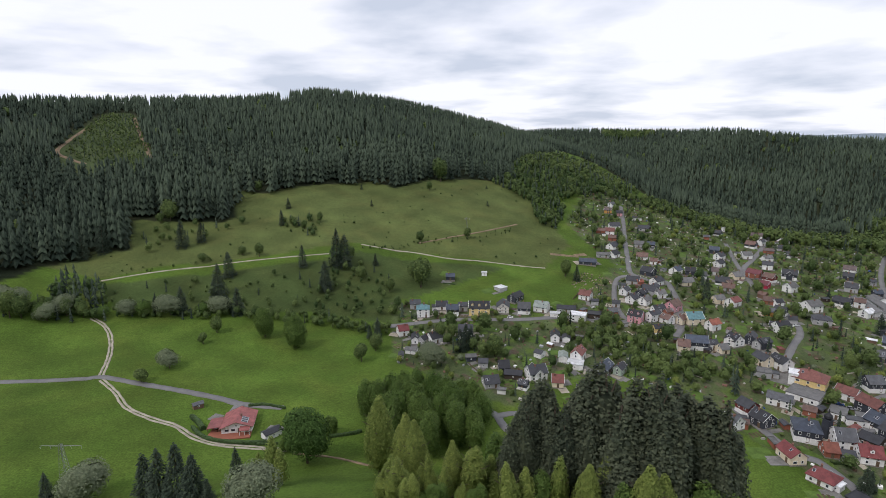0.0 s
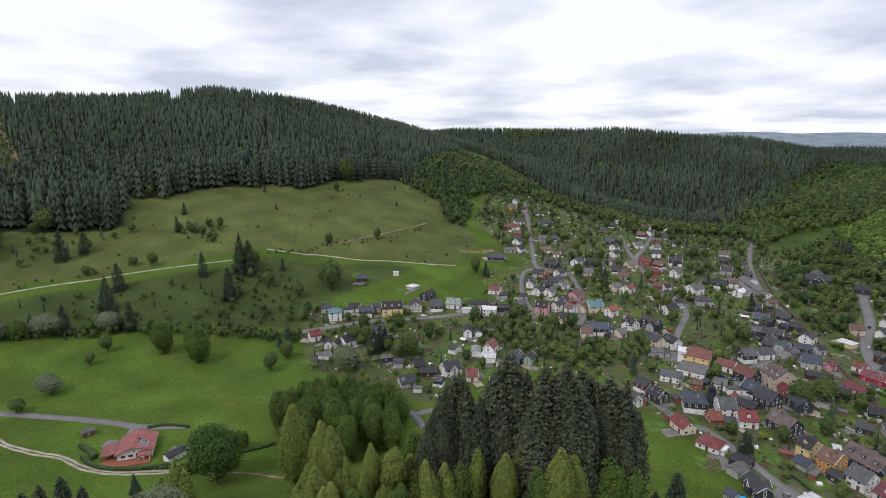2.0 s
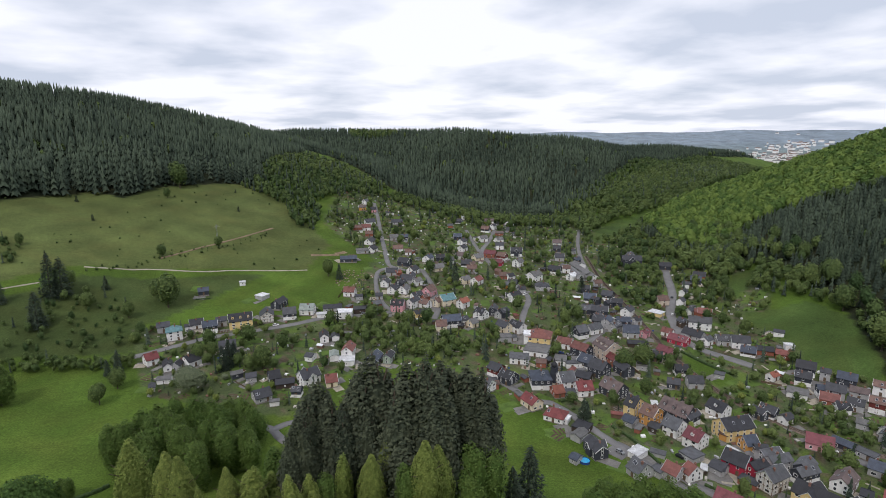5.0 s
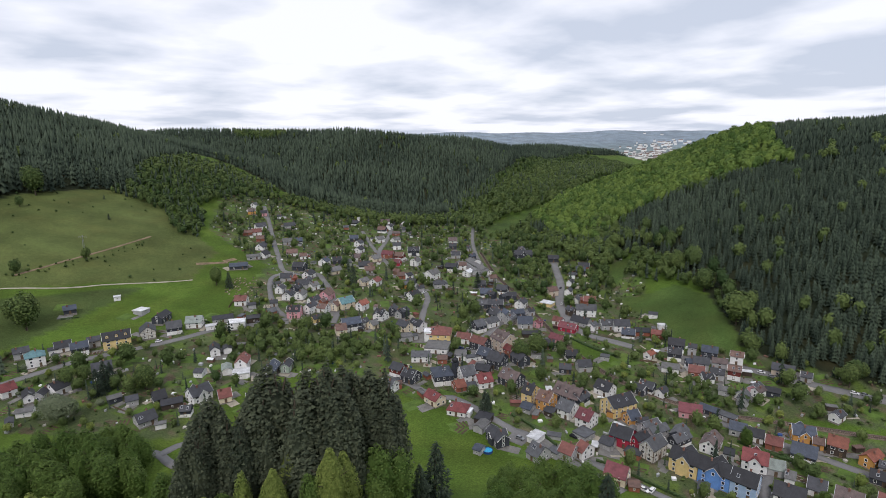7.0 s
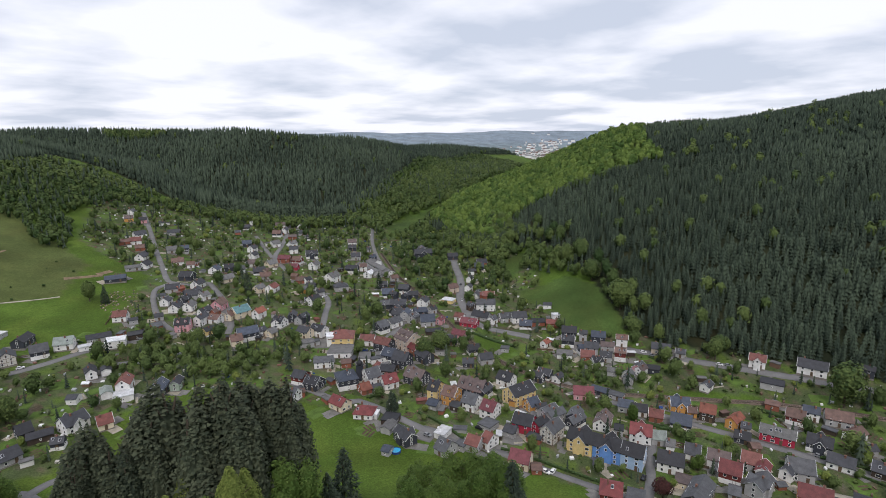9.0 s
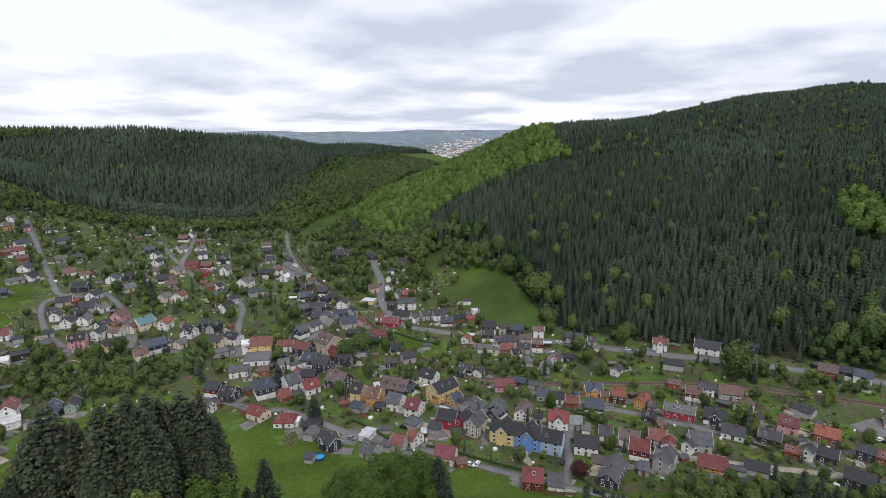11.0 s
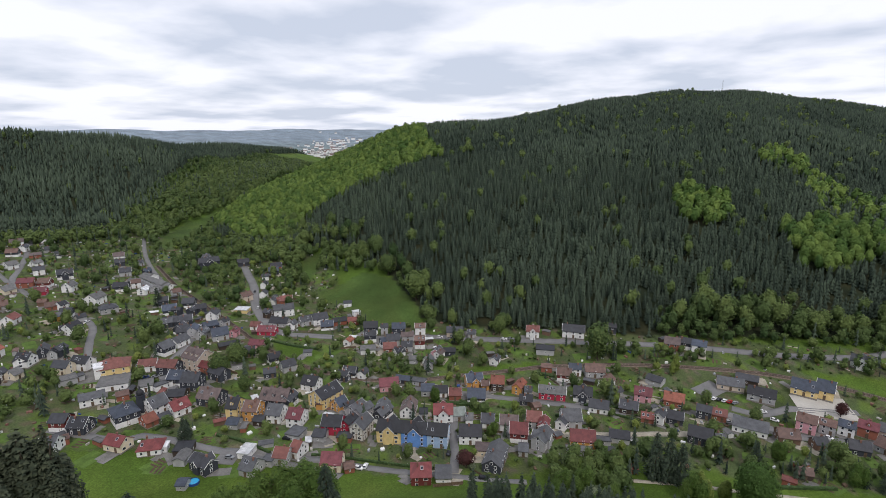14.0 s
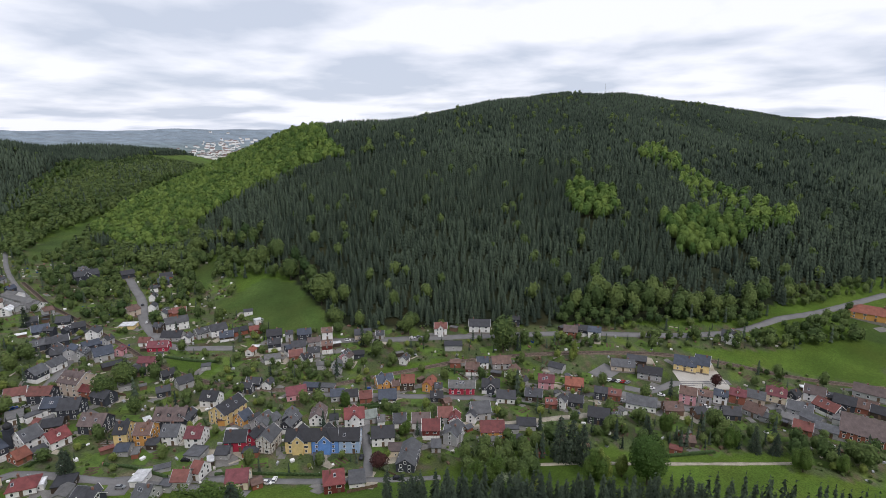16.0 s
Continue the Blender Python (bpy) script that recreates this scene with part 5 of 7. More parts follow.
house(323.5, -103.5, -108, 7.7, 11.0, 6.5, "yellow", "slateblue")
house(289.9, -174.8, -121, 9.2, 8.5, 4.5, "brick", "brown")
house(79.6, 328.0, 76, 6.0, 5.0, 3.0, "white", "slate")
house(306.4, 148.3, -64, 8.3, 7.9, 6.0, "grey", "slate")
house(-27.4, 340.9, 20, 6.5, 8.0, 5.0, "white", "red")
house(255.8, 225.2, -49, 7.1, 6.8, 4.0, "slate", "darkslate")
house(299.8, -162.4, -118, 4.8, 5.0, 4.0, "slate", "slate")
house(330.4, 100.5, -73, 5.0, 5.0, 4.0, "grey", "slate")
house(342.0, 60.6, -80, 8.1, 7.7, 6.0, "white", "redbrown", "cross")
house(149.7, 314.9, -17, 6.7, 9.0, 5.0, "cream", "brown")
house(329.1, 112.1, -71, 10.6, 8.0, 4.5, "beige", "slate")
house(298.7, 178.0, 1, 5.8, 5.0, 4.0, "white", "orange")
house(188.3, 295.8, -77, 9.0, 7.3, 6.0, "cream", "slate")
house(197.1, 292.1, -79, 10.0, 8.1, 6.0, "white", "darkslate")
house(308.0, 166.2, -62, 7.7, 7.4, 6.0, "slate", "slate")
house(349.3, 34.6, -84, 13.5, 9.0, 6.0, "white", "slate")
house(350.4, -26.9, -94, 8.6, 8.2, 6.0, "brick", "orange")
house(324.3, 135.8, -67, 6.7, 6.3, 7.0, "white", "brown")
house(159.2, 318.4, -15, 12.2, 9.0, 6.0, "slate", "slateblue")
house(233.2, 270.2, -1, 8.2, 9.0, 6.0, "slate", "slategrey")
house(352.2, -42.7, -97, 7.9, 7.5, 6.0, "white", "slateblue")
house(172.3, 311.2, 11, 5.4, 7.0, 4.0, "cream", "greyroof")
house(321.7, 151.1, -65, 8.6, 8.2, 6.0, "slate", "slateblue")
house(259.8, 244.5, -35, 12.2, 6.0, 3.0, "darkwood", "darkslate")
house(354.3, -34.6, -96, 6.7, 6.3, 5.0, "slate", "slate")
house(168.1, 316.4, 12, 5.5, 5.2, 5.0, "white", "slate")
house(306.1, -187.6, -121, 17.7, 8.5, 4.5, "grey", "brownslate")
house(319.5, 161.1, -63, 4.7, 5.0, 7.0, "grey", "slate")
house(360.1, 10.1, -88, 4.8, 5.0, 6.0, "slate", "darkslate")
house(319.6, 171.9, -62, 9.3, 8.5, 6.0, "slate", "darkslate")
house(246.3, 271.7, -2, 9.7, 8.0, 5.0, "white", "orange")
house(184.7, 320.7, -70, 7.4, 9.0, 5.0, "white", "darkslate")
house(183.8, 321.5, 40, 9.0, 7.0, 5.0, "white", "darkslate")
house(143.1, 340.1, 7, 5.2, 5.0, 4.0, "yellow", "slate")
house(94.8, 359.8, -23, 10.3, 9.0, 6.0, "white", "white", "flat")
house(268.1, 259.2, -38, 9.9, 10.0, 5.0, "grey", "slateblue")
house(-14.7, 371.9, 2, 8.8, 9.0, 8.0, "white", "teal", "hip")
house(26.1, 372.7, -4, 14.2, 10.0, 8.0, "yellow", "darkslate", "dorm")
house(197.6, 316.7, 38, 6.1, 5.3, 5.0, "grey", "slate")
house(291.2, 238.2, -73, 11.9, 8.5, 4.0, "crimson", "maroon")
house(200.9, 316.5, 18, 7.0, 6.1, 6.0, "slate", "slate")
house(262.4, 268.1, 16, 7.4, 6.4, 6.0, "grey", "slategrey")
house(276.2, 254.1, 13, 6.1, 5.3, 5.0, "pink", "maroon")
house(6.8, 376.5, -1, 8.6, 8.2, 5.0, "slate", "slateblue")
house(80.2, 367.1, -12, 6.7, 5.0, 2.6, "white", "white", "flat")
house(43.9, 377.2, 83, 11.0, 9.3, 6.0, "timber", "slate")
house(134.2, 355.9, -36, 8.8, 9.0, 7.0, "pink", "darkslate", "dorm")
house(317.6, 206.5, -57, 8.2, 7.8, 3.5, "darkwood", "slateblue")
house(59.1, 375.1, -9, 8.6, 9.0, 5.0, "slate", "red")
house(108.1, 364.8, -17, 9.0, 8.5, 3.0, "darkwood", "darkslate", "flat")
house(330.4, 190.8, -60, 9.5, 8.5, 3.0, "brick", "rust")
house(72.2, 376.5, -26, 9.6, 9.0, 5.0, "white", "greenslate")
house(14.5, 381.3, -2, 6.5, 6.2, 5.0, "grey", "slate")
house(307.7, 229.5, 7, 6.5, 5.7, 5.0, "white", "slategrey")
house(361.1, -131.1, -110, 10.4, 8.5, 5.0, "white", "slate", "cross")
house(327.5, 202.2, -48, 9.0, 8.5, 3.0, "brick", "orange")
house(261.9, 282.7, -53, 9.5, 8.5, 4.0, "slate", "slate")
house(155.0, 352.8, -64, 7.4, 7.0, 5.0, "white", "brown")
house(146.9, 357.1, 28, 9.0, 6.1, 7.0, "white", "slate")
house(-1.1, 384.4, 0, 8.0, 7.6, 4.0, "white", "darkslate")
house(-6.2, 383.4, 1, 4.4, 5.0, 3.0, "white", "slate")
house(90.0, 374.9, -14, 12.8, 8.0, 3.5, "grey", "darkslate", "low")
house(294.3, 250.5, -75, 6.5, 6.2, 4.0, "white", "redbrown")
house(181.6, 342.7, 22, 8.0, 6.6, 6.0, "white", "orange")
house(-21.2, 385.9, 3, 7.3, 7.0, 5.0, "grey", "slate")
house(323.3, 216.5, -41, 10.6, 8.5, 6.0, "white", "slate")
house(164.4, 352.0, 35, 7.0, 6.1, 5.0, "cream", "brown")
house(262.4, 287.2, 18, 7.6, 6.6, 5.0, "slate", "slate")
house(121.7, 368.2, 2, 6.0, 5.7, 3.5, "brick", "orange")
house(317.9, 225.2, -35, 8.5, 8.1, 5.0, "grey", "slategrey")
house(308.5, 240.5, -80, 13.0, 8.5, 4.0, "grey", "darkslate")
house(172.5, 352.4, 4, 10.7, 10.0, 6.0, "cream", "teal")
house(342.4, 196.1, -40, 4.9, 5.0, 3.0, "white", "white", "flat")
house(55.5, 395.7, 52, 12.0, 7.4, 5.0, "slate", "darkslate")
house(288.0, 272.8, -7, 5.2, 5.0, 5.0, "grey", "slate")
house(265.2, 302.0, -41, 6.9, 6.5, 5.0, "slate", "slategrey")
house(128.5, 381.3, -19, 5.1, 5.0, 4.0, "grey", "slate")
house(274.5, 297.2, -43, 11.5, 8.5, 5.0, "slate", "slate")
house(114.1, 387.0, -16, 5.2, 5.0, 3.0, "grey", "slate")
house(225.9, 339.9, 6, 8.4, 9.0, 6.0, "white", "darkslate")
house(167.7, 374.0, 36, 9.8, 8.5, 6.0, "pink", "brown")
house(317.5, 257.6, -91, 6.1, 5.8, 6.0, "darkwood", "slate")
house(109.6, 396.1, -35, 8.2, 8.0, 5.0, "white", "redbrown")
house(326.3, 250.5, -47, 14.4, 8.5, 7.5, "white", "slategrey")
house(294.5, 289.0, 24, 8.9, 7.7, 6.0, "white", "slate")
house(224.4, 344.1, -33, 6.0, 5.7, 4.0, "white", "slate")
house(151.1, 385.5, 44, 8.4, 7.3, 5.0, "white", "greyroof")
house(142.9, 388.8, 45, 8.5, 7.4, 5.0, "white", "slate")
house(355.9, 211.4, -59, 5.9, 5.6, 3.0, "white", "slate")
house(46.3, 416.1, 34, 7.1, 8.0, 2.6, "grey", "white", "flat")
house(317.5, 282.2, -73, 9.5, 8.5, 3.5, "yellow", "white", "flat")
house(153.4, 399.0, 39, 7.8, 6.8, 5.0, "slate", "darkslate")
house(142.4, 404.3, 46, 7.5, 6.5, 5.0, "white", "slate")
house(301.9, 307.5, -44, 7.3, 6.9, 5.0, "slate", "darkslate")
house(287.2, 322.8, -42, 9.0, 8.5, 5.0, "slate", "slateblue")
house(167.8, 398.8, 17, 6.8, 6.5, 5.0, "white", "greyroof")
house(243.8, 356.5, -14, 5.5, 5.2, 4.0, "grey", "slate")
house(162.8, 405.5, -47, 9.2, 8.5, 5.0, "grey", "slate")
house(6.0, 434.2, -1, 7.0, 6.0, 4.0, "slate", "slateblue")
house(234.5, 367.9, -33, 6.3, 6.0, 5.0, "orange", "orange")
house(343.2, 273.7, 19, 6.5, 5.7, 5.0, "white", "slate")
house(350.8, 265.8, -53, 8.9, 8.4, 4.0, "brick", "redbrown")
house(217.7, 385.6, 31, 9.2, 8.0, 5.0, "white", "rust")
house(208.6, 389.7, 12, 7.4, 7.0, 5.0, "cream", "greyroof")
house(144.6, 418.3, -19, 5.5, 5.3, 3.0, "grey", "slate")
house(244.7, 371.0, -53, 7.1, 6.7, 5.0, "slate", "slate")
house(265.9, 358.2, -27, 10.9, 10.0, 5.0, "grey", "slate", "hip")
house(307.7, 324.6, -63, 8.4, 8.0, 5.0, "slate", "slate")
house(35.1, 443.0, -5, 4.2, 4.0, 2.5, "white", "white", "flat")
house(341.9, 299.1, -19, 8.4, 8.0, 6.0, "beige", "brown")
house(160.9, 424.2, 9, 4.8, 5.0, 4.0, "brick", "orange")
house(157.1, 428.0, -30, 9.7, 8.5, 4.0, "grey", "slate")
house(299.7, 342.8, -41, 6.9, 6.5, 5.0, "slate", "slate")
house(353.6, 290.3, 19, 6.3, 5.5, 6.0, "white", "slate")
house(175.8, 426.4, 33, 9.2, 8.0, 5.0, "white", "slate")
house(252.4, 387.2, 7, 5.9, 5.6, 5.0, "white", "darkslate")
house(248.6, 391.8, -32, 7.5, 7.1, 4.0, "brick", "brown")
house(273.7, 380.8, 14, 11.0, 10.1, 7.0, "white", "greyroof")
house(404.0, -236.0, -120, 24.0, 14.0, 6.0, "orange", "orange", "hip")
house(201.2, 429.1, 5, 10.5, 9.0, 4.0, "cream", "greyroof")
house(321.9, 352.6, -22, 6.3, 6.0, 4.0, "grey", "brown")
house(231.6, 419.4, -29, 8.7, 8.3, 3.5, "grey", "brown")
house(176.9, 448.4, -52, 10.1, 9.0, 5.0, "slate", "darkslate")
house(309.5, 373.2, 20, 8.2, 7.1, 5.0, "white", "white")
house(327.6, 370.0, -97, 14.9, 13.0, 3.0, "white", "greyroof", "low")
house(131.2, 472.8, -21, 14.1, 10.0, 3.5, "slate", "slateblue", "low")
house(234.1, 434.5, -28, 9.8, 8.5, 4.0, "slate", "slate")
house(305.8, 393.1, -58, 10.4, 8.5, 5.0, "slate", "darkslate")
house(203.8, 455.5, 41, 9.0, 8.5, 5.0, "white", "slateblue")
house(222.3, 447.0, -16, 7.6, 7.2, 4.0, "white", "red")
house(265.6, 428.7, -52, 8.1, 7.7, 4.0, "crimson", "maroon")
house(282.2, 419.6, 26, 9.0, 7.9, 6.0, "white", "greyroof")
house(317.3, 390.5, -39, 6.7, 6.4, 6.0, "white", "brown")
house(216.8, 455.6, -25, 7.7, 7.3, 5.0, "slate", "darkslate")
house(391.3, 318.0, -51, 5.6, 5.3, 5.0, "white", "slate")
house(255.0, 450.2, 10, 9.3, 8.5, 4.0, "cream", "greyroof")
house(160.9, 493.9, 42, 9.5, 8.3, 4.0, "white", "darkslate")
house(193.1, 478.7, -22, 6.3, 6.0, 4.0, "white", "brown")
house(407.0, 320.6, -52, 8.5, 8.1, 5.0, "slate", "slateblue")
house(241.6, 461.4, -8, 8.7, 8.2, 4.0, "white", "orange")
house(279.6, 443.6, -62, 8.3, 7.9, 5.0, "maroon", "brown")
house(341.1, 402.6, -95, 11.3, 9.8, 3.0, "white", "greyroof", "low")
house(271.6, 452.8, -56, 11.0, 8.5, 6.0, "brick", "maroon")
house(187.4, 491.9, -21, 9.6, 8.5, 4.0, "white", "brown")
house(419.2, 326.9, -52, 9.7, 8.5, 4.0, "brick", "orange")
house(335.3, 424.0, -38, 8.8, 8.4, 5.0, "grey", "slate")
house(348.7, 413.5, -10, 5.9, 5.6, 5.0, "slate", "slateblue")
house(301.2, 451.1, -34, 11.0, 8.5, 6.0, "slate", "slate", "cross")
house(254.7, 481.6, 32, 8.8, 7.7, 5.0, "white", "darkslate")
house(167.7, 519.9, 42, 10.0, 8.7, 4.0, "white", "slate")
house(398.0, 389.5, -34, 17.5, 10.5, 9.5, "slate", "slate", "cross")
house(410.0, 404.0, 40, 14.0, 9.0, 8.0, "slate", "slategrey", "dorm")
house(296.8, 476.4, -32, 8.1, 7.7, 6.0, "white", "slate")
house(265.3, 502.0, 32, 8.6, 7.5, 5.0, "white", "slate")
house(199.5, 535.1, -20, 8.5, 8.0, 4.0, "grey", "greyroof")
house(354.1, 453.0, -38, 7.7, 7.3, 5.0, "slate", "slate")
house(212.1, 536.1, -22, 7.5, 7.1, 4.0, "slate", "slateblue")
house(176.8, 549.6, -18, 8.2, 7.8, 4.0, "brick", "brown")
house(293.8, 507.3, 0, 8.5, 8.1, 5.0, "white", "greyroof")
house(269.3, 520.5, -27, 8.3, 7.8, 5.0, "slate", "slateblue")
house(310.3, 499.7, -2, 7.5, 7.1, 5.0, "white", "greyroof")
house(179.9, 569.9, -18, 9.5, 8.5, 5.0, "white", "redbrown")
house(370.2, 473.5, -38, 8.9, 8.5, 5.0, "white", "red")
house(190.7, 589.3, 2, 10.9, 8.5, 5.0, "white", "slate")
house(330.3, 530.8, -37, 8.9, 8.5, 3.0, "brick", "orange")
house(224.0, 590.5, -21, 10.9, 8.5, 3.5, "grey", "slate")
house(321.1, 547.4, -50, 9.2, 8.5, 5.0, "slate", "brown")
house(284.6, 568.6, -27, 5.3, 5.0, 4.0, "brick", "rust")
house(351.8, 543.1, -33, 8.1, 7.7, 4.0, "grey", "slate")
house(339.0, 559.9, 29, 7.2, 6.2, 6.0, "white", "slate")
house(225.1, 623.5, -20, 5.2, 5.0, 4.0, "white", "slate")
house(308.1, 593.2, -37, 8.2, 7.8, 4.0, "slate", "slate")
house(210.1, 633.3, -18, 7.0, 6.7, 5.0, "pink", "rust")
house(198.0, 638.7, -17, 8.2, 7.8, 5.0, "orange", "rust")
house(351.3, 590.1, -31, 11.0, 8.5, 6.0, "white", "red")
house(374.3, 578.6, 27, 9.9, 8.6, 4.0, "white", "greyroof")
house(209.9, 664.2, 42, 8.4, 7.3, 5.0, "white", "rust")
house(333.3, 619.5, 22, 9.9, 8.6, 5.0, "white", "slateblue")
house(355.5, 638.5, -29, 6.5, 6.2, 4.0, "white", "orange")
house(458.3, 603.1, 13, 10.3, 8.9, 6.0, "white", "greyroof")
house(170.2, 569.8, -17, 9.1, 6.5, 4.2, "brick", "brown")
house(150.6, 492.8, -12, 11.0, 7.9, 3.4, "grey", "greyroof", "low")
house(333.1, 639.1, -8, 11.8, 8.5, 5.0, "white", "slateblue")
house(238.0, 431.0, 31, 6.1, 4.7, 4.5, "beige", "brown")
house(346.5, 522.3, -34, 6.4, 4.6, 4.0, "grey", "slate")
house(250.4, 403.2, -62, 5.7, 4.5, 4.5, "brown", "brown")
house(315.6, 396.7, 32, 8.6, 6.7, 5.0, "cream", "greyroof")
house(365.3, 441.6, 20, 7.0, 5.4, 5.0, "grey", "slate")
house(421.7, 368.4, -39, 10.4, 7.5, 5.0, "slate", "darkslate")
house(374.1, 305.7, 19, 6.6, 5.1, 5.0, "white", "slate")
house(349.2, 269.7, -52, 6.5, 4.7, 4.0, "brick", "redbrown")
house(161.2, 412.2, -1, 5.0, 4.5, 4.5, "slate", "slate")
house(168.8, 412.4, 58, 8.3, 6.4, 4.5, "white", "slate")
house(155.1, 370.0, 12, 8.3, 6.0, 5.0, "white", "slate")
house(160.5, 364.7, 16, 5.0, 4.5, 4.5, "brick", "brown")
house(185.5, 282.1, -23, 6.6, 4.7, 3.5, "grey", "slategrey", "flat")
house(196.4, 323.0, 49, 7.7, 5.9, 6.0, "slate", "slate")
house(197.8, 235.7, -20, 6.3, 4.5, 4.0, "white", "slategrey", "flat")
house(251.6, 154.0, -94, 6.5, 4.7, 5.0, "slate", "slate")
house(313.1, 140.5, -61, 7.8, 5.6, 5.5, "grey", "brownslate")
house(273.1, 271.7, -35, 8.9, 6.4, 7.5, "slate", "slateblue")
house(262.0, 275.6, 31, 8.1, 6.3, 7.5, "grey", "slateblue")
house(287.6, 315.9, -77, 6.3, 4.5, 6.0, "slate", "slate")
house(269.8, 304.5, -42, 7.7, 5.6, 5.0, "slate", "darkslate")
house(292.1, 307.0, 6, 6.0, 4.5, 6.0, "slate", "slate")
house(268.8, 228.8, -80, 9.4, 6.8, 4.0, "pink", "maroon")
house(303.6, 152.5, -43, 6.9, 5.0, 5.5, "slate", "slateblue")
house(293.9, 138.2, -95, 5.3, 4.5, 5.0, "white", "darkslate")
house(285.6, 113.9, 12, 6.9, 5.4, 5.0, "grey", "slategrey")
house(299.2, 112.3, -9, 6.3, 4.9, 5.0, "white", "brownslate")
house(262.0, 120.4, -85, 8.2, 5.9, 3.4, "slate", "slateblue", "low")
house(262.9, 111.4, -87, 7.6, 5.5, 3.2, "grey", "slategrey", "flat")
house(220.2, 132.5, -29, 5.3, 4.5, 5.0, "slate", "slate")
house(333.2, 388.2, -107, 39.3, 7.0, 4.0, "grey", "greyroof", "low")
house(321.8, 386.2, -110, 36.9, 7.0, 4.0, "grey", "greyroof", "low")
house(-78.0, 219.5, 48, 7.5, 4.6, 2.7, "white", "darkslate")
house(-121.5, 243.0, 40, 4.5, 3.2, 2.3, "brown", "slategrey", "low")


# ---- trees, shrubs and hedges ----
def tree_mesh(name, co, tri, mat, seed):
    g = np.random.default_rng(seed)
    me = mesh_of(name, co, tri, mat)
    per = np.repeat(g.uniform(0, 1, len(co) // 3 + 1), 3)[: len(co)]
    me.attributes.new("tint", "FLOAT", "POINT").data.foreach_set("value", per.astype(np.float32))
    return me


def limb(co, tri, a, b, ra, rb, n=5):
    """A tapered limb from a to b."""
    a, b = np.array(a, float), np.array(b, float)
    d = (b - a) / (np.linalg.norm(b - a) + 1e-9)
    u = np.cross(d, (0.3, 1, 0.2))
    u /= np.linalg.norm(u)
    v = np.cross(d, u)
    first = len(co)
    for p, w in ((a, ra), (b, rb)):
        co += [p + w * (math.cos(k * 2 * math.pi / n) * u + math.sin(k * 2 * math.pi / n) * v) for k in range(n)]
    for k in range(n):
        j = (k + 1) % n
        tri += [(first + k, first + j, first + n + j), (first + k, first + n + j, first + n + k)]


def trunk_mesh(seed, top, spread):
    """A forked trunk of a tree of height 1."""
    g = np.random.default_rng(seed)
    co, tri = [], []
    limb(co, tri, (0, 0, -0.06), (0.008, 0.004, top * 0.55), 0.026, 0.017, 7)
    limb(co, tri, (0.008, 0.004, top * 0.53), (0.0, 0.01, top), 0.017, 0.004)
    for k in range(7):
        z = top * g.uniform(0.42, 0.85)
        a = k * 0.9 + g.uniform(0, 0.5)
        limb(co, tri, (0.006, 0.004, z), (spread * math.cos(a), spread * math.sin(a), z + 0.16), 0.011, 0.003, 4)
    return mesh_of("trunk", co, tri, BARK)


def fuzzy_cone(seed, n, wide, size, bare, blunt, whorls):
    """Many small sprays on a ragged cone of height 1, thicker in whorls."""
    g = np.random.default_rng(seed)
    co, tri = [], []
    lean = g.uniform(0, 6.28, 6)
    for _ in range(n):
        f = g.uniform(0, 1) ** 0.62
        f = (round(f * whorls) + g.normal(0, 0.22)) / whorls if g.random() < 0.45 else f
        f = min(max(f, 0.0), 1.0)
        a = g.uniform(0, 6.28)
        reach = wide * (0.04 + 0.96 * f ** blunt) * (1 + 0.22 * math.sin(2 * a + lean[int(f * 5)]) + 0.12 * math.sin(5 * a + lean[0]))
        w = reach * g.uniform(0.45, 1.1)
        z = 1 - f * (1 - bare) - 0.28 * w
        d = np.array((math.cos(a), math.sin(a), 0.0))
        s = np.array((-math.sin(a), math.cos(a), 0.0))
        p = d * w + np.array((0, 0, z))
        e = size * g.uniform(0.6, 1.4)
        out = d * e * 1.5 + np.array((0, 0, -0.55 * e + g.normal(0, 0.25) * e))
        side = s * e * g.uniform(0.5, 0.9) + np.array((0, 0, g.normal(0, 0.3) * e))
        first = len(co)
        co += [p - out * 0.5 - side, p - out * 0.5 + side, p + out]
        tri.append((first, first + 1, first + 2))
    return np.array(co), tri


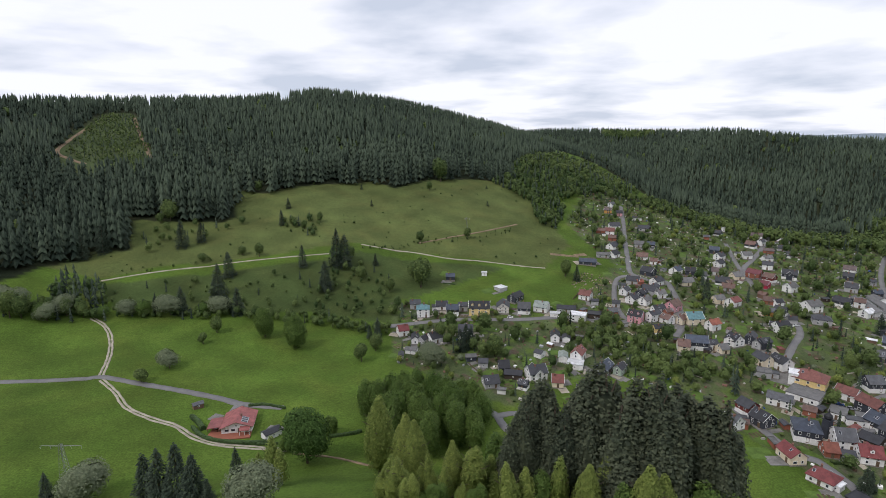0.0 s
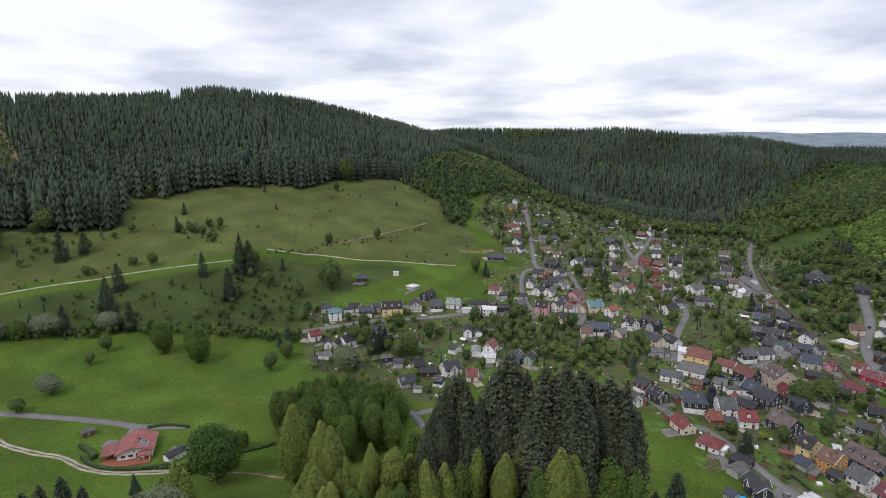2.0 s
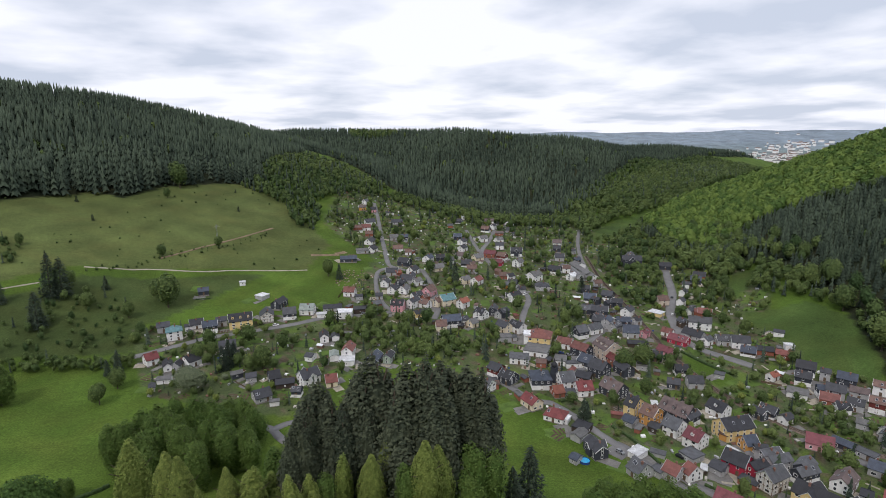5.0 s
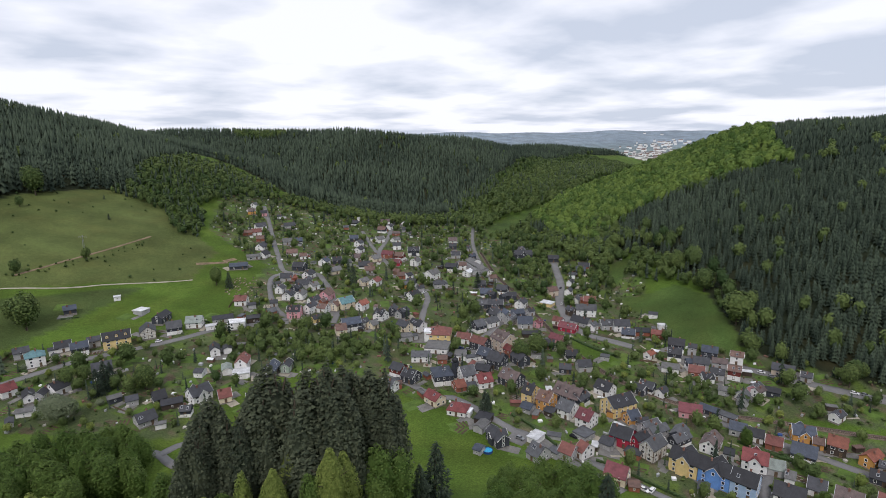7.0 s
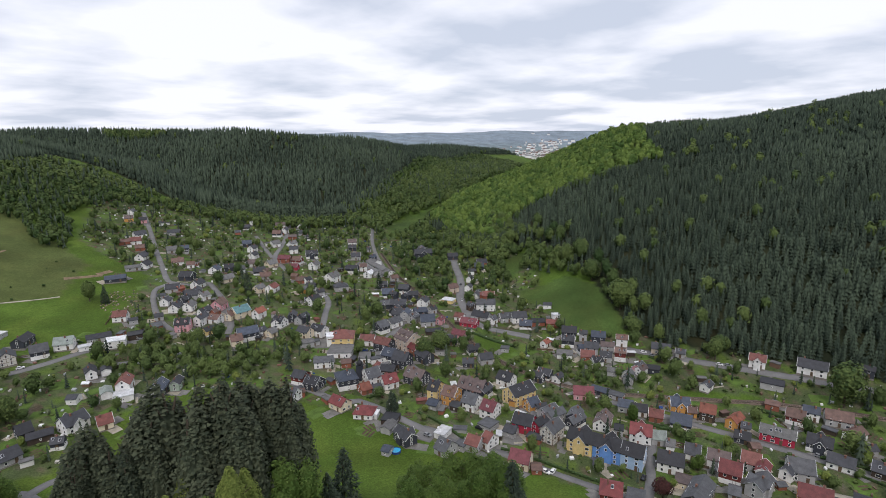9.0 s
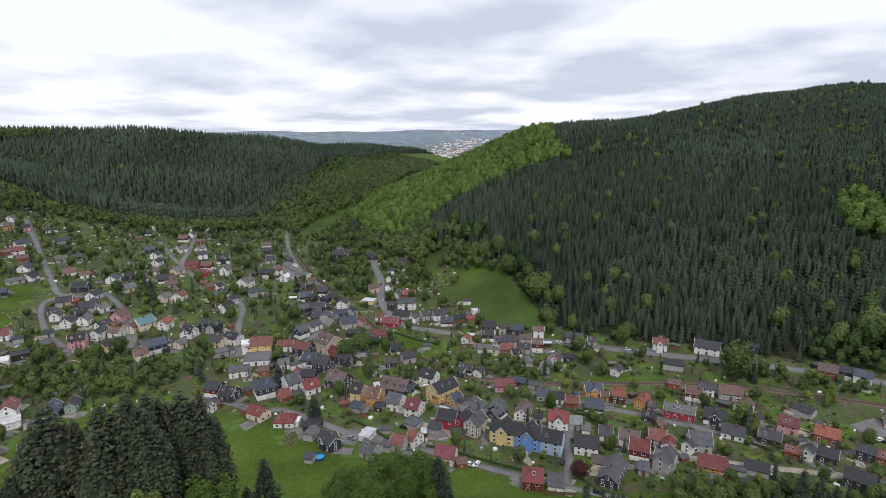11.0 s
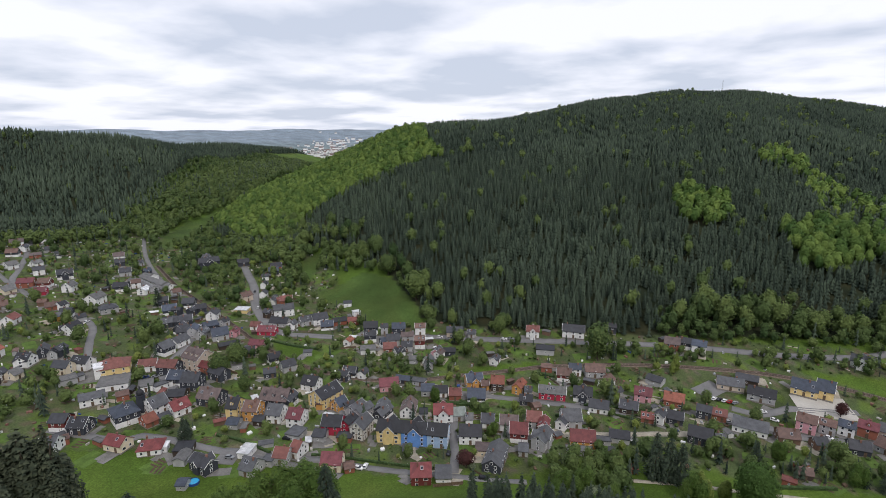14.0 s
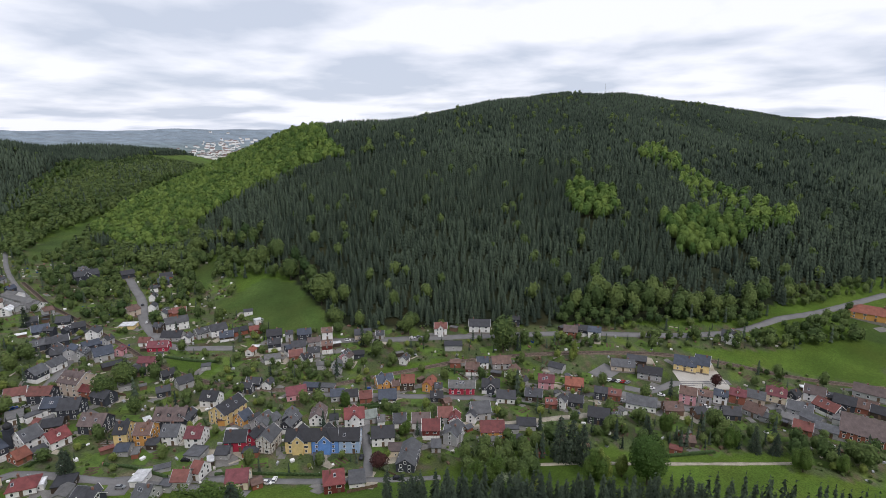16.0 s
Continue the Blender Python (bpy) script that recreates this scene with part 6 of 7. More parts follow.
CROWNS = {
    "broad": (LEAF, [leafy_shape(1000, 0.026, 300 + n, 0.86, 0.34, 14) for n in range(4)], "green leafy broadleaved tree standing in grass"),
    "lime": (LIME, [clustered(2 + n % 3, 4600, 0.0125, 310 + n, 0.92, 0.32, 16, 0.2) for n in range(3)], "tall leafy green broadleaved tree on the slope"),
    "dark": (MAPLE, [leafy_shape(5000, 0.013, 320 + n, 0.92, 0.36, 30, 0.1, 6) for n in range(1)], "large dense rounded dark green maple tree"),
    "birch": (BIRCH, [clustered(2 + n % 3, 4200, 0.0112, 340 + n, 0.94, 0.25, 16, 0.3 + 0.1 * n) for n in range(3)], "slender light green birch tree on the slope"),
    "tall_birch": (BIRCH, [leafy_shape(6500, 0.0085, 350 + n, 0.92, 0.22, 34, 0.5, 6) for n in range(1)], "tall light green birch among dark spruces"),
    "oval": (LIME, [leafy_shape(3600, 0.016, 330 + n, 0.97, 0.33, 26, 0.15, 6) for n in range(2)], "dense oval bright green tree standing in the meadow"),
    "bush": (LIME, [leafy_shape(1500, 0.024, 370 + n, 0.98, 0.52, 14, 0, 4) for n in range(2)], "rounded pale green bush along the field edge"),
    "willow": (WILLOW, [leafy_shape(2600, 0.016, 360 + n, 0.9, 0.44, 18, 0, 5) for n in range(2)], "rounded pale grey-green willow bush"),
    "copper": (COPPER, [leafy_shape(1200, 0.022, 380, 0.85, 0.34, 12)], "small purple-leaved tree beside the houses"),
    "spruce": (SPRUCE, [fuzzy_cone(400 + n, 1900, 0.245, 0.020, 0.03, 0.72, 16) for n in range(3)], "dark green spruce with drooping branches"),
    "pine": (PINE, [clustered(3 + n % 2, 6600, 0.0098, 420 + n, 0.93, 0.21, 34, 0.45 + 0.08 * n, 5) for n in range(4)], "tall dark old spruce in a dense stand"),
}
CROWN = {k: [tree_mesh("crown", co, tri, mat, n) for n, (co, tri) in enumerate(shapes)] for k, (mat, shapes, text) in CROWNS.items()}
TRUNK = {"forked": [trunk_mesh(n, 0.8, 0.2) for n in range(3)], "straight": [trunk_mesh(9, 0.97, 0.05)]}
PLANTATION = [(co, np.array(tri)) for co, tri in (fuzzy_cone(440 + n, 620, 0.2, 0.03, 0.0, 0.85, 14) for n in range(4))]
STANDING = []


def tree(kind, x, y, h):
    g = random.Random(int(x * 13 + y * 7))
    if kind == "broad" and math.hypot(x, y) < 270:
        kind = "lime"
    if kind == "birch" and h > 17:
        kind = "tall_birch"
    ob = new({"spruce": "spruce", "pine": "spruce", "birch": "birch", "tall_birch": "birch", "willow": "willow"}.get(kind, "tree"), None)
    h = h * (g.uniform(0.86, 1.12) if kind == "birch" else g.uniform(0.92, 1.05) if kind == "pine" else 1.0)
    w = (g.uniform(0.75, 1.4) if kind == "birch" else g.uniform(0.9, 1.15)) * (1.25 if kind == "willow" or h < 9 and kind != "spruce" else 0.95 if kind == "lime" and h > 15 else g.uniform(0.95, 1.4) if kind == "pine" else 1.0)
    ob.matrix_world = pose(x, y, float(ground_z(x, y)) - 0.15, g.uniform(-2, 2), g.uniform(-2, 2), g.uniform(0, 360)) @ Matrix.Diagonal((h * w, h * w, h, 1))
    tagged(ob, CROWNS[kind][2], "tree", "spruces" if kind in ("spruce", "pine") else "broadleaved trees")
    for name, me in (("trunk", g.choice(TRUNK["straight" if kind in ("spruce", "pine") else "forked"])), ("crown", g.choice(CROWN[kind]))):
        part(name, me, None, ob)
    STANDING.append((x, y, 0.2 * h))
    return ob



# ---- single trees ----
tree("spruce", -116.7, 434.4, 19.2)
tree("spruce", -89.0, 437.1, 32.3)
tree("spruce", -83.4, 440.3, 26.8)
tree("spruce", -226.0, 456.5, 24.7)
tree("spruce", -215.5, 470.1, 18.3)
tree("spruce", -91.4, 401.7, 23.5)
tree("spruce", -169.4, 388.7, 24.8)
tree("spruce", -171.0, 416.5, 20.8)
tree("spruce", -183.3, 359.5, 20.8)
tree("spruce", -145.7, 362.9, 19.9)
tree("spruce", -153.3, 365.0, 13.3)
tree("spruce", -158.7, 548.3, 11.6)
tree("spruce", -154.6, 509.6, 15.3)
tree("spruce", -207.9, 355.8, 11.7)
tree("spruce", -58.0, 447.8, 10.9)
tree("spruce", -44.2, 338.3, 13.9)
tree("spruce", -48.8, 335.7, 9.9)
tree("spruce", -94.6, 626.3, 6.6)
tree("spruce", -77.0, 578.1, 6.8)
tree("spruce", -82.3, 645.6, 5.4)
tree("spruce", 50.7, 602.3, 5.8)
tree("spruce", 54.0, 660.3, 4.8)
tree("spruce", 111.4, 433.4, 13.6)
tree("spruce", 17.2, 322.3, 14.1)
tree("spruce", 10.6, 314.6, 15.6)
tree("spruce", 14.6, 318.4, 16.9)
tree("spruce", 202.3, 395.0, 18.7)
tree("spruce", -290.1, 422.4, 20.7)
tree("spruce", -282.0, 435.6, 25.0)
tree("spruce", -268.8, 445.7, 14.5)
tree("oval", -116.6, 331.3, 20.5)
tree("oval", -92.8, 318.2, 21.5)
tree("broad", -21.5, 498.5, 10.9)
tree("broad", 23.6, 510.3, 11.2)
tree("broad", -120.1, 518.9, 10.6)
tree("broad", -18.2, 421.0, 25.5)
tree("broad", -23.3, 431.7, 17.0)
tree("broad", -259.2, 505.5, 20.5)
tree("broad", -265.3, 498.1, 10.7)
tree("broad", -2.3, 665.7, 31.0)
tree("broad", -15.6, 632.8, 11.3)
tree("willow", -156.4, 285.2, 11.7)
tree("broad", -162.8, 267.5, 7.9)
tree("broad", -149.8, 335.5, 11.6)
tree("broad", 104.0, 441.9, 15.8)
tree("broad", 32.0, 306.0, 14.6)
tree("broad", 129.5, 325.8, 13.7)
tree("broad", 101.2, 329.2, 10.5)
tree("willow", -6.8, 295.7, 15.6)
tree("broad", -42.3, 408.2, 12.5)
tree("broad", -66.5, 421.2, 11.8)
tree("broad", -80.4, 451.4, 12.5)
tree("broad", -131.4, 503.5, 9.2)
tree("broad", -143.3, 508.1, 9.9)
tree("broad", -49.4, 301.5, 11.5)
tree("broad", -42.7, 316.6, 12.0)
tree("broad", -1.8, 331.9, 12.5)
tree("broad", 5.6, 333.2, 11.0)
tree("broad", -172.8, 451.1, 8.4)
tree("broad", -157.7, 449.3, 12.4)
tree("broad", -200.8, 436.3, 8.2)
tree("willow", -261.5, 336.5, 12.5)
tree("broad", -276.1, 334.2, 16.9)
tree("broad", -281.9, 332.1, 18.6)
tree("broad", -254.1, 344.9, 13.7)
tree("broad", -243.6, 345.9, 12.5)
tree("broad", -151.7, 318.8, 7.5)
tree("dark", -55.5, 195.4, 25.4)
tree("spruce", -98.2, 163.4, 21.0)
tree("spruce", -89.8, 160.3, 21.8)
tree("spruce", -78.2, 148.0, 16.9)
tree("spruce", -106.9, 170.5, 18.4)
tree("spruce", -72.8, 145.9, 7.5)
tree("spruce", -143.5, 170.8, 13.2)
tree("willow", -48.0, 116.8, 12.6)
tree("willow", -130.2, 170.7, 16.8)
tree("spruce", -81.0, 186.8, 11.5)
tree("birch", -56.8, 158.2, 16.8)
tree("birch", -67.4, 174.0, 11.3)
tree("broad", -50.4, 221.0, 9.8)
tree("broad", -68.0, 206.2, 7.9)
tree("birch", -14.4, 128.0, 14.4)
tree("birch", -12.0, 146.7, 24.1)
tree("birch", -7.8, 140.1, 22.5)
tree("birch", -4.7, 128.7, 14.0)
tree("birch", 2.1, 131.1, 17.6)
tree("birch", 8.0, 128.6, 17.0)
tree("birch", -23.0, 171.0, 30.8)
tree("birch", -12.5, 123.5, 12.0)
tree("broad", -2.3, 117.3, 6.6)
tree("birch", -7.8, 117.1, 9.4)
tree("birch", 4.6, 117.2, 6.9)
tree("broad", 20.5, 148.1, 22.7)
tree("birch", 22.1, 136.2, 18.4)
tree("broad", 24.5, 119.4, 13.6)
tree("birch", 28.4, 118.6, 16.3)
tree("birch", 36.0, 145.1, 27.0)
tree("birch", 35.3, 128.7, 20.2)
tree("birch", 44.3, 138.0, 27.5)
tree("birch", 41.3, 119.6, 20.8)
tree("broad", 42.3, 109.4, 16.0)
tree("birch", 46.2, 107.8, 20.9)
tree("birch", 51.7, 110.4, 19.5)
tree("birch", 59.3, 127.1, 37.3)
tree("broad", 62.6, 112.6, 22.4)
tree("birch", 20.0, 117.9, 13.7)
tree("birch", 13.3, 132.7, 15.8)
tree("birch", 34.3, 114.5, 17.2)
tree("broad", 8.6, 114.7, 8.0)
tree("birch", 15.3, 114.0, 13.7)
tree("birch", -0.2, 124.2, 10.1)
tree("pine", 23.9, 135.9, 36.3)
tree("pine", 28.3, 138.6, 39.1)
tree("pine", 30.4, 133.4, 37.7)
tree("pine", 35.1, 137.1, 39.1)
tree("pine", 36.8, 129.4, 38.6)
tree("pine", 42.1, 135.0, 39.1)
tree("pine", 44.5, 130.6, 44.6)
tree("pine", 48.9, 132.7, 44.6)
tree("pine", 50.0, 128.6, 44.6)
tree("pine", 53.9, 130.8, 44.6)
tree("pine", 52.6, 121.3, 44.6)
tree("pine", 59.1, 124.7, 44.6)
tree("pine", 62.9, 126.7, 44.6)
tree("pine", 65.7, 125.2, 44.6)
tree("pine", 67.8, 122.8, 44.6)
tree("pine", 54.6, 120.4, 44.0)
tree("pine", 68.7, 119.7, 44.6)
tree("pine", 21.6, 130.5, 30.6)
tree("pine", 43.7, 121.1, 35.8)
tree("pine", 38.1, 125.5, 34.0)
tree("pine", 31.4, 127.3, 31.6)
tree("broad", -32.0, 233.6, 22.8)
tree("broad", -25.9, 240.1, 23.6)
tree("broad", -19.3, 243.0, 23.8)
tree("broad", -12.6, 246.9, 21.5)
tree("broad", -5.6, 243.7, 23.7)
tree("broad", 1.3, 239.2, 23.0)
tree("broad", 8.0, 241.4, 20.9)
tree("broad", 13.3, 236.6, 21.7)
tree("broad", 17.4, 229.3, 19.7)
tree("broad", -26.1, 216.9, 24.6)
tree("broad", -19.2, 223.4, 23.1)
tree("broad", -11.4, 218.2, 24.4)
tree("broad", -2.6, 220.8, 23.3)
tree("broad", 4.8, 216.2, 23.1)
tree("broad", 11.3, 212.4, 20.9)
tree("broad", -6.1, 206.9, 22.8)
tree("broad", -15.8, 229.4, 26.7)
tree("broad", 3.8, 230.0, 24.0)
tree("broad", 16.0, 235.2, 19.5)
tree("broad", -22.4, 231.3, 22.9)
tree("broad", 99.8, 101.8, 18.2)
tree("broad", 99.8, 95.3, 17.7)
tree("broad", 108.3, 96.3, 20.5)
tree("broad", 113.4, 92.0, 22.2)
tree("broad", 114.8, 84.5, 21.6)
tree("broad", 112.7, 79.6, 19.5)
tree("broad", 88.5, 93.5, 13.8)
tree("broad", 94.4, 87.6, 15.2)
tree("broad", 103.3, 80.7, 16.9)
tree("spruce", 88.3, 123.4, 22.8)
tree("spruce", 79.7, 118.2, 15.6)
tree("spruce", 112.4, 76.0, 19.1)
tree("broad", 491.0, 330.6, 11.0)
tree("broad", 430.0, 237.2, 21.0)
tree("broad", 403.5, 198.3, 19.1)
tree("broad", 366.2, 156.5, 24.7)
tree("broad", 338.6, 134.5, 14.7)
tree("broad", 31.0, 306.5, 14.1)
tree("broad", 224.1, 220.0, 14.9)
tree("broad", 239.8, 220.5, 15.3)
tree("broad", 337.4, 82.3, 14.5)
tree("spruce", 166.3, 187.3, 12.0)
tree("spruce", 296.7, 344.0, 15.4)
tree("broad", 185.3, 18.2, 12.5)
tree("broad", 189.7, 10.7, 13.7)
tree("broad", 185.3, 0.6, 9.9)
tree("birch", 203.9, -30.5, 15.1)
tree("dark", 204.5, -49.6, 22.8)
tree("broad", 227.1, -117.9, 13.0)
tree("broad", 229.1, -134.2, 9.8)
tree("broad", 142.5, 4.7, 10.5)
tree("broad", 143.9, 17.6, 9.5)
tree("birch", 138.0, -3.8, 11.0)
tree("birch", 208.3, -40.1, 10.5)
tree("willow", 179.9, 6.8, 7.2)
tree("spruce", 218.5, -15.1, 21.3)
tree("spruce", 218.2, -20.5, 20.1)
tree("spruce", 217.6, -24.7, 19.2)
tree("spruce", 240.7, -103.6, 13.3)
tree("spruce", 239.9, -112.1, 11.0)
tree("spruce", 242.1, -56.8, 13.1)
tree("copper", 194.5, 60.9, 8.6)
tree("broad", 347.8, 79.8, 10.6)
tree("broad", 326.1, 16.8, 24.8)
tree("birch", 322.9, -27.8, 13.2)
tree("broad", 294.3, -42.0, 9.8)
tree("broad", 283.5, -63.2, 10.0)
tree("broad", 245.8, 95.2, 10.3)
tree("broad", 224.2, 56.2, 9.0)
tree("copper", 304.9, -105.9, 9.0)
tree("broad", 249.4, -67.4, 11.8)
tree("broad", 259.2, -91.0, 11.4)
tree("broad", 241.2, -92.9, 12.6)
tree("broad", 203.3, -28.2, 15.5)
tree("spruce", 169.0, 188.3, 9.3)
tree("broad", 215.0, 194.2, 10.6)
tree("willow", -284.9, 342.8, 15.5)
tree("willow", -296.0, 346.0, 14.0)
tree("bush", -264.5, 338.5, 11.5)
tree("willow", -256.0, 347.0, 14.0)
tree("birch", -244.5, 349.0, 16.5)
tree("bush", -233.0, 349.0, 8.0)
tree("willow", -216.4, 352.0, 12.5)
tree("bush", -207.0, 354.5, 11.5)
tree("willow", -190.5, 357.0, 15.5)
tree("bush", -170.0, 362.0, 8.0)
tree("willow", -158.0, 362.5, 14.0)
tree("spruce", -201.0, 358.0, 12.5)


# ---- the red-roofed villa by the lane ----
def on_ground(x, y):
    return float(ground_z(x, y))


def villa(x, y, yaw):
    """A low broad house, its gable to the terrace, with a carport under a wing of the roof."""
    ob = new("villa", None)
    ob.matrix_world = pose(x, y, on_ground(x, y) + 0.3, 0, 0, yaw)
    tagged(ob, "white bungalow with broad red tiled roof and paved terrace", "house")
    L, W, h, rise = 14, 13, 2.7, 2.5
    part("wall", gable_wall(L, W, h, rise), WALL["white"], ob)
    part("roof", gable_roof(L, W, h, rise, 0.9), ROOF["rose"], ob)
    for e in (-1, 1):
        part("bargeboard", verge(W, h, rise, e * (L / 2 + 0.75), 0.9), WOOD, ob)
    bm = bmesh.new()
    rows = [[bm.verts.new((u, v, z + t)) for u, t in ((-4, 0), (5.5, 0), (5.5, 0.2), (-4, 0.2))] for v, z in ((-13.2, 2.05), (-7.2, 2.5))]
    for k in range(4):
        bm.faces.new((rows[0][k], rows[0][(k + 1) % 4], rows[1][(k + 1) % 4], rows[1][k]))
    bm.faces.new(rows[0])
    bm.faces.new(rows[1])
    part("carport_roof", bm, ROOF["rose"], ob)
    for px, py in ((-3.6, -12.8), (5.1, -12.8), (5.1, -8.0), (0.8, -12.8)):
        bm = bmesh.new()
        bm_box(bm, px - 0.1, px + 0.1, py - 0.1, py + 0.1, -1, 2.1)
        part("post", bm, WOOD, ob)
    bm = bmesh.new()
    rows = [[bm.verts.new((u, v, z + t)) for v, t in ((1.6, 0), (6.2, 0), (6.2, 0.15), (1.6, 0.15))] for u, z in ((7.0, 2.95), (10.2, 2.35))]
    for k in range(4):
        bm.faces.new((rows[0][k], rows[0][(k + 1) % 4], rows[1][(k + 1) % 4], rows[1][k]))
    bm.faces.new(rows[0])
    bm.faces.new(rows[1])
    part("porch_roof", bm, ROOF["rose"], ob)
    for py in (1.8, 3.9, 6.0):
        bm = bmesh.new()
        bm_box(bm, 9.8, 10.0, py - 0.1, py + 0.1, -1, 2.45)
        part("post", bm, FRAME, ob, "white porch post")
    bm = bmesh.new()
    bm_box(bm, 4.5, 12.0, -12.5, 6.5, -1.5, 0.06)
    bm_box(bm, -4.5, 4.5, -13, -6.6, -1.5, 0.06)
    part("terrace", bm, WALL["brick"], ob, "red paved terrace")
    for u in (-4.2, -1.4, 3.9):
        put(part("window", WINDOW["wide"], None, ob), L / 2, u, 0.8, 90)
    put(part("window", WINDOW["small"], None, ob), L / 2, 0, 3.0, 90)
    put(part("door", DOOR, None, ob), L / 2, 1.2, 0.1, 90)
    for u in (-4.5, -1.0, 2.5):
        put(part("window", WINDOW["wide"], None, ob), u, W / 2, 0.8, 180)
    put(part("chimney", STACK, None, ob), 1.0, 1.4, 5.0)
    for u in (1.6, 3.2, 4.8):
        o = part("solar_panel", SKYLIGHT, None, ob)
        o.matrix_local = pose(u, 3.3, h + rise * 0.49 + 0.27, -21, 0, 0) @ Matrix.Diagonal((1.35, 2.0, 1, 1))
    HOUSES.append((x, y, 14))
    return ob


def hedge(points, height, width):
    """A clipped hedge along a line."""
    line = smooth_line(points, 0.8)
    g = np.random.default_rng(int(abs(points[0][0]) * 10))
    co, faces = [], []
    t = np.gradient(line, axis=0)
    t /= np.linalg.norm(t, axis=1)[:, None] + 1e-9
    for (x, y), (tx, ty) in zip(line, t):
        z = on_ground(x, y)
        for a, b in ((-0.5, -0.3), (-0.55, 0.7), (-0.3, 1.0), (0.3, 1.0), (0.55, 0.7), (0.5, -0.3)):
            e = g.normal(0, 0.1, 2)
            co.append((x - ty * (a * width + e[0]), y + tx * (a * width + e[0]), z + b * height + e[1]))
    for i in range(len(line) - 1):
        for k in range(5):
            faces.append((i * 6 + k, i * 6 + k + 1, i * 6 + 7 + k, i * 6 + 6 + k))
    faces += [tuple(range(6)), tuple(range(len(co) - 6, len(co)))]
    ob = new("hedge", mesh_of("hedge", co, faces, HEDGE))
    return tagged(ob, "clipped dark green garden hedge", "hedge", "garden hedges")


HEDGE = plain("hedge_leaves", (0.040, 0.070, 0.022), 0.8, 0.45, 1.2, 5.0, bump=1.0)


# ---- pylons and masts ----
def strut(bm, a, b, w):
    a, b = Vector(a), Vector(b)
    d = (b - a).normalized()
    u = d.cross(Vector((0.37, 0.81, 0.45))).normalized() * w
    v = d.cross(u).normalized() * w
    rows = [[bm.verts.new(p + s) for s in (u, v, -u, -v)] for p in (a, b)]
    for i in range(4):
        bm.faces.new((rows[0][i], rows[0][(i + 1) % 4], rows[1][(i + 1) % 4], rows[1][i]))


def pylon(x, y, height, foot, arm, yaw, label):
    ob = new("pylon", None)
    ob.matrix_world = pose(x, y, on_ground(x, y) - 0.3, 0, 0, yaw)
    tagged(ob, label, "pylon")
    for sx in (-1, 1):
        for sy in (-1, 1):
            bm = bmesh.new()
            strut(bm, (sx * foot, sy * foot, 0), (sx * foot * 0.25, sy * foot * 0.25, height), 0.09)
            part("leg", bm, STEEL, ob)
    steps = 9
    for k in range(steps):
        z0, z1 = height * k / steps, height * (k + 1) / steps
        w0, w1 = foot * (1 - 0.75 * k / steps), foot * (1 - 0.75 * (k + 1) / steps)
        bm = bmesh.new()
        for turn in range(4):
            r = Matrix.Rotation(turn * math.pi / 2, 3, "Z")
            strut(bm, r @ Vector((-w0, -w0, z0)), r @ Vector((w1, -w1, z1)), 0.045)
        part("bracing", bm, STEEL, ob)
    for z, half in ((height * 0.93, arm),) if arm else ():
        for s in (-1, 1):
            bm = bmesh.new()
            strut(bm, (0, s * 0.25, z), (half, 0, z + 0.2), 0.07)
            strut(bm, (0, s * 0.25, z), (-half, 0, z + 0.2), 0.07)
            part("crossarm", bm, STEEL, ob)
        for u in (-half, -half * 0.5, half * 0.5, half):
            bm = bmesh.new()
            strut(bm, (u, 0, z + 0.15), (u, 0, z - 1.2), 0.07)
            part("insulator", bm, ZINC, ob)
    return ob


# ---- railway ----
def railway(points):
    line = smooth_line(points, 3.0)
    LANES.append((line, 5.0))
    top = tagged(new("railway", None), "single-track railway on brown gravel ballast", "railway", kind="structure")
    co, faces = ribbon(line, 3.6, 0.45)
    bed = new("ballast", mesh_of("ballast", co, faces, BALLAST, True))
    bed.parent = top
    for side in (-0.75, 0.75):
        co, faces = ribbon(line, 0.16, 0.62, offset=side)
        rail = new("rail", mesh_of("rail", co, faces, RAIL, True))
        rail.parent = top
    # sleepers, too many and too small to tell apart
    t = np.gradient(line, axis=0)
    t /= np.linalg.norm(t, axis=1)[:, None]
    bm = bmesh.new()
    for (x, y), (tx, ty) in zip(line, t):
        for k in (0.0, 0.75, 1.5, 2.25):
            q = bm_box(bm, -0.14, 0.14, -1.25, 1.25, -0.1, 0.1)
            bmesh.ops.transform(bm, matrix=pose(x + tx * k, y + ty * k, on_ground(x, y) + 0.47, 0, 0, math.degrees(math.atan2(ty, tx))), verts=q)
    beams = tagged(new("sleepers", data_of("sleepers", bm, TARRED)), kind="stuff")
    beams.parent = top


RAIL = plain("rusty_rail", (0.10, 0.065, 0.045), 0.6, 0.2, metal=0.3)
TARRED = plain("tarred_sleeper", (0.07, 0.055, 0.045), 0.9, 0.3)
BALLAST = plain("ballast_stone", (0.16, 0.125, 0.10), 0.95, 0.3, 0.8, 4.0)


# ---- cars ----
PAINT = {
    "white": plain("white_car_paint", (0.72, 0.72, 0.72), 0.25, 0.03), "black": plain("black_car_paint", (0.02, 0.02, 0.022), 0.25, 0.1), "grey": plain("grey_car_paint", (0.22, 0.23, 0.24), 0.28, 0.05),
    "red": plain("red_car_paint", (0.35, 0.02, 0.02), 0.25, 0.05), "blue": plain("blue_car_paint", (0.03, 0.07, 0.22), 0.25, 0.05),
}
TYRE = plain("tyre_rubber", (0.02, 0.02, 0.02), 0.9, 0.2)


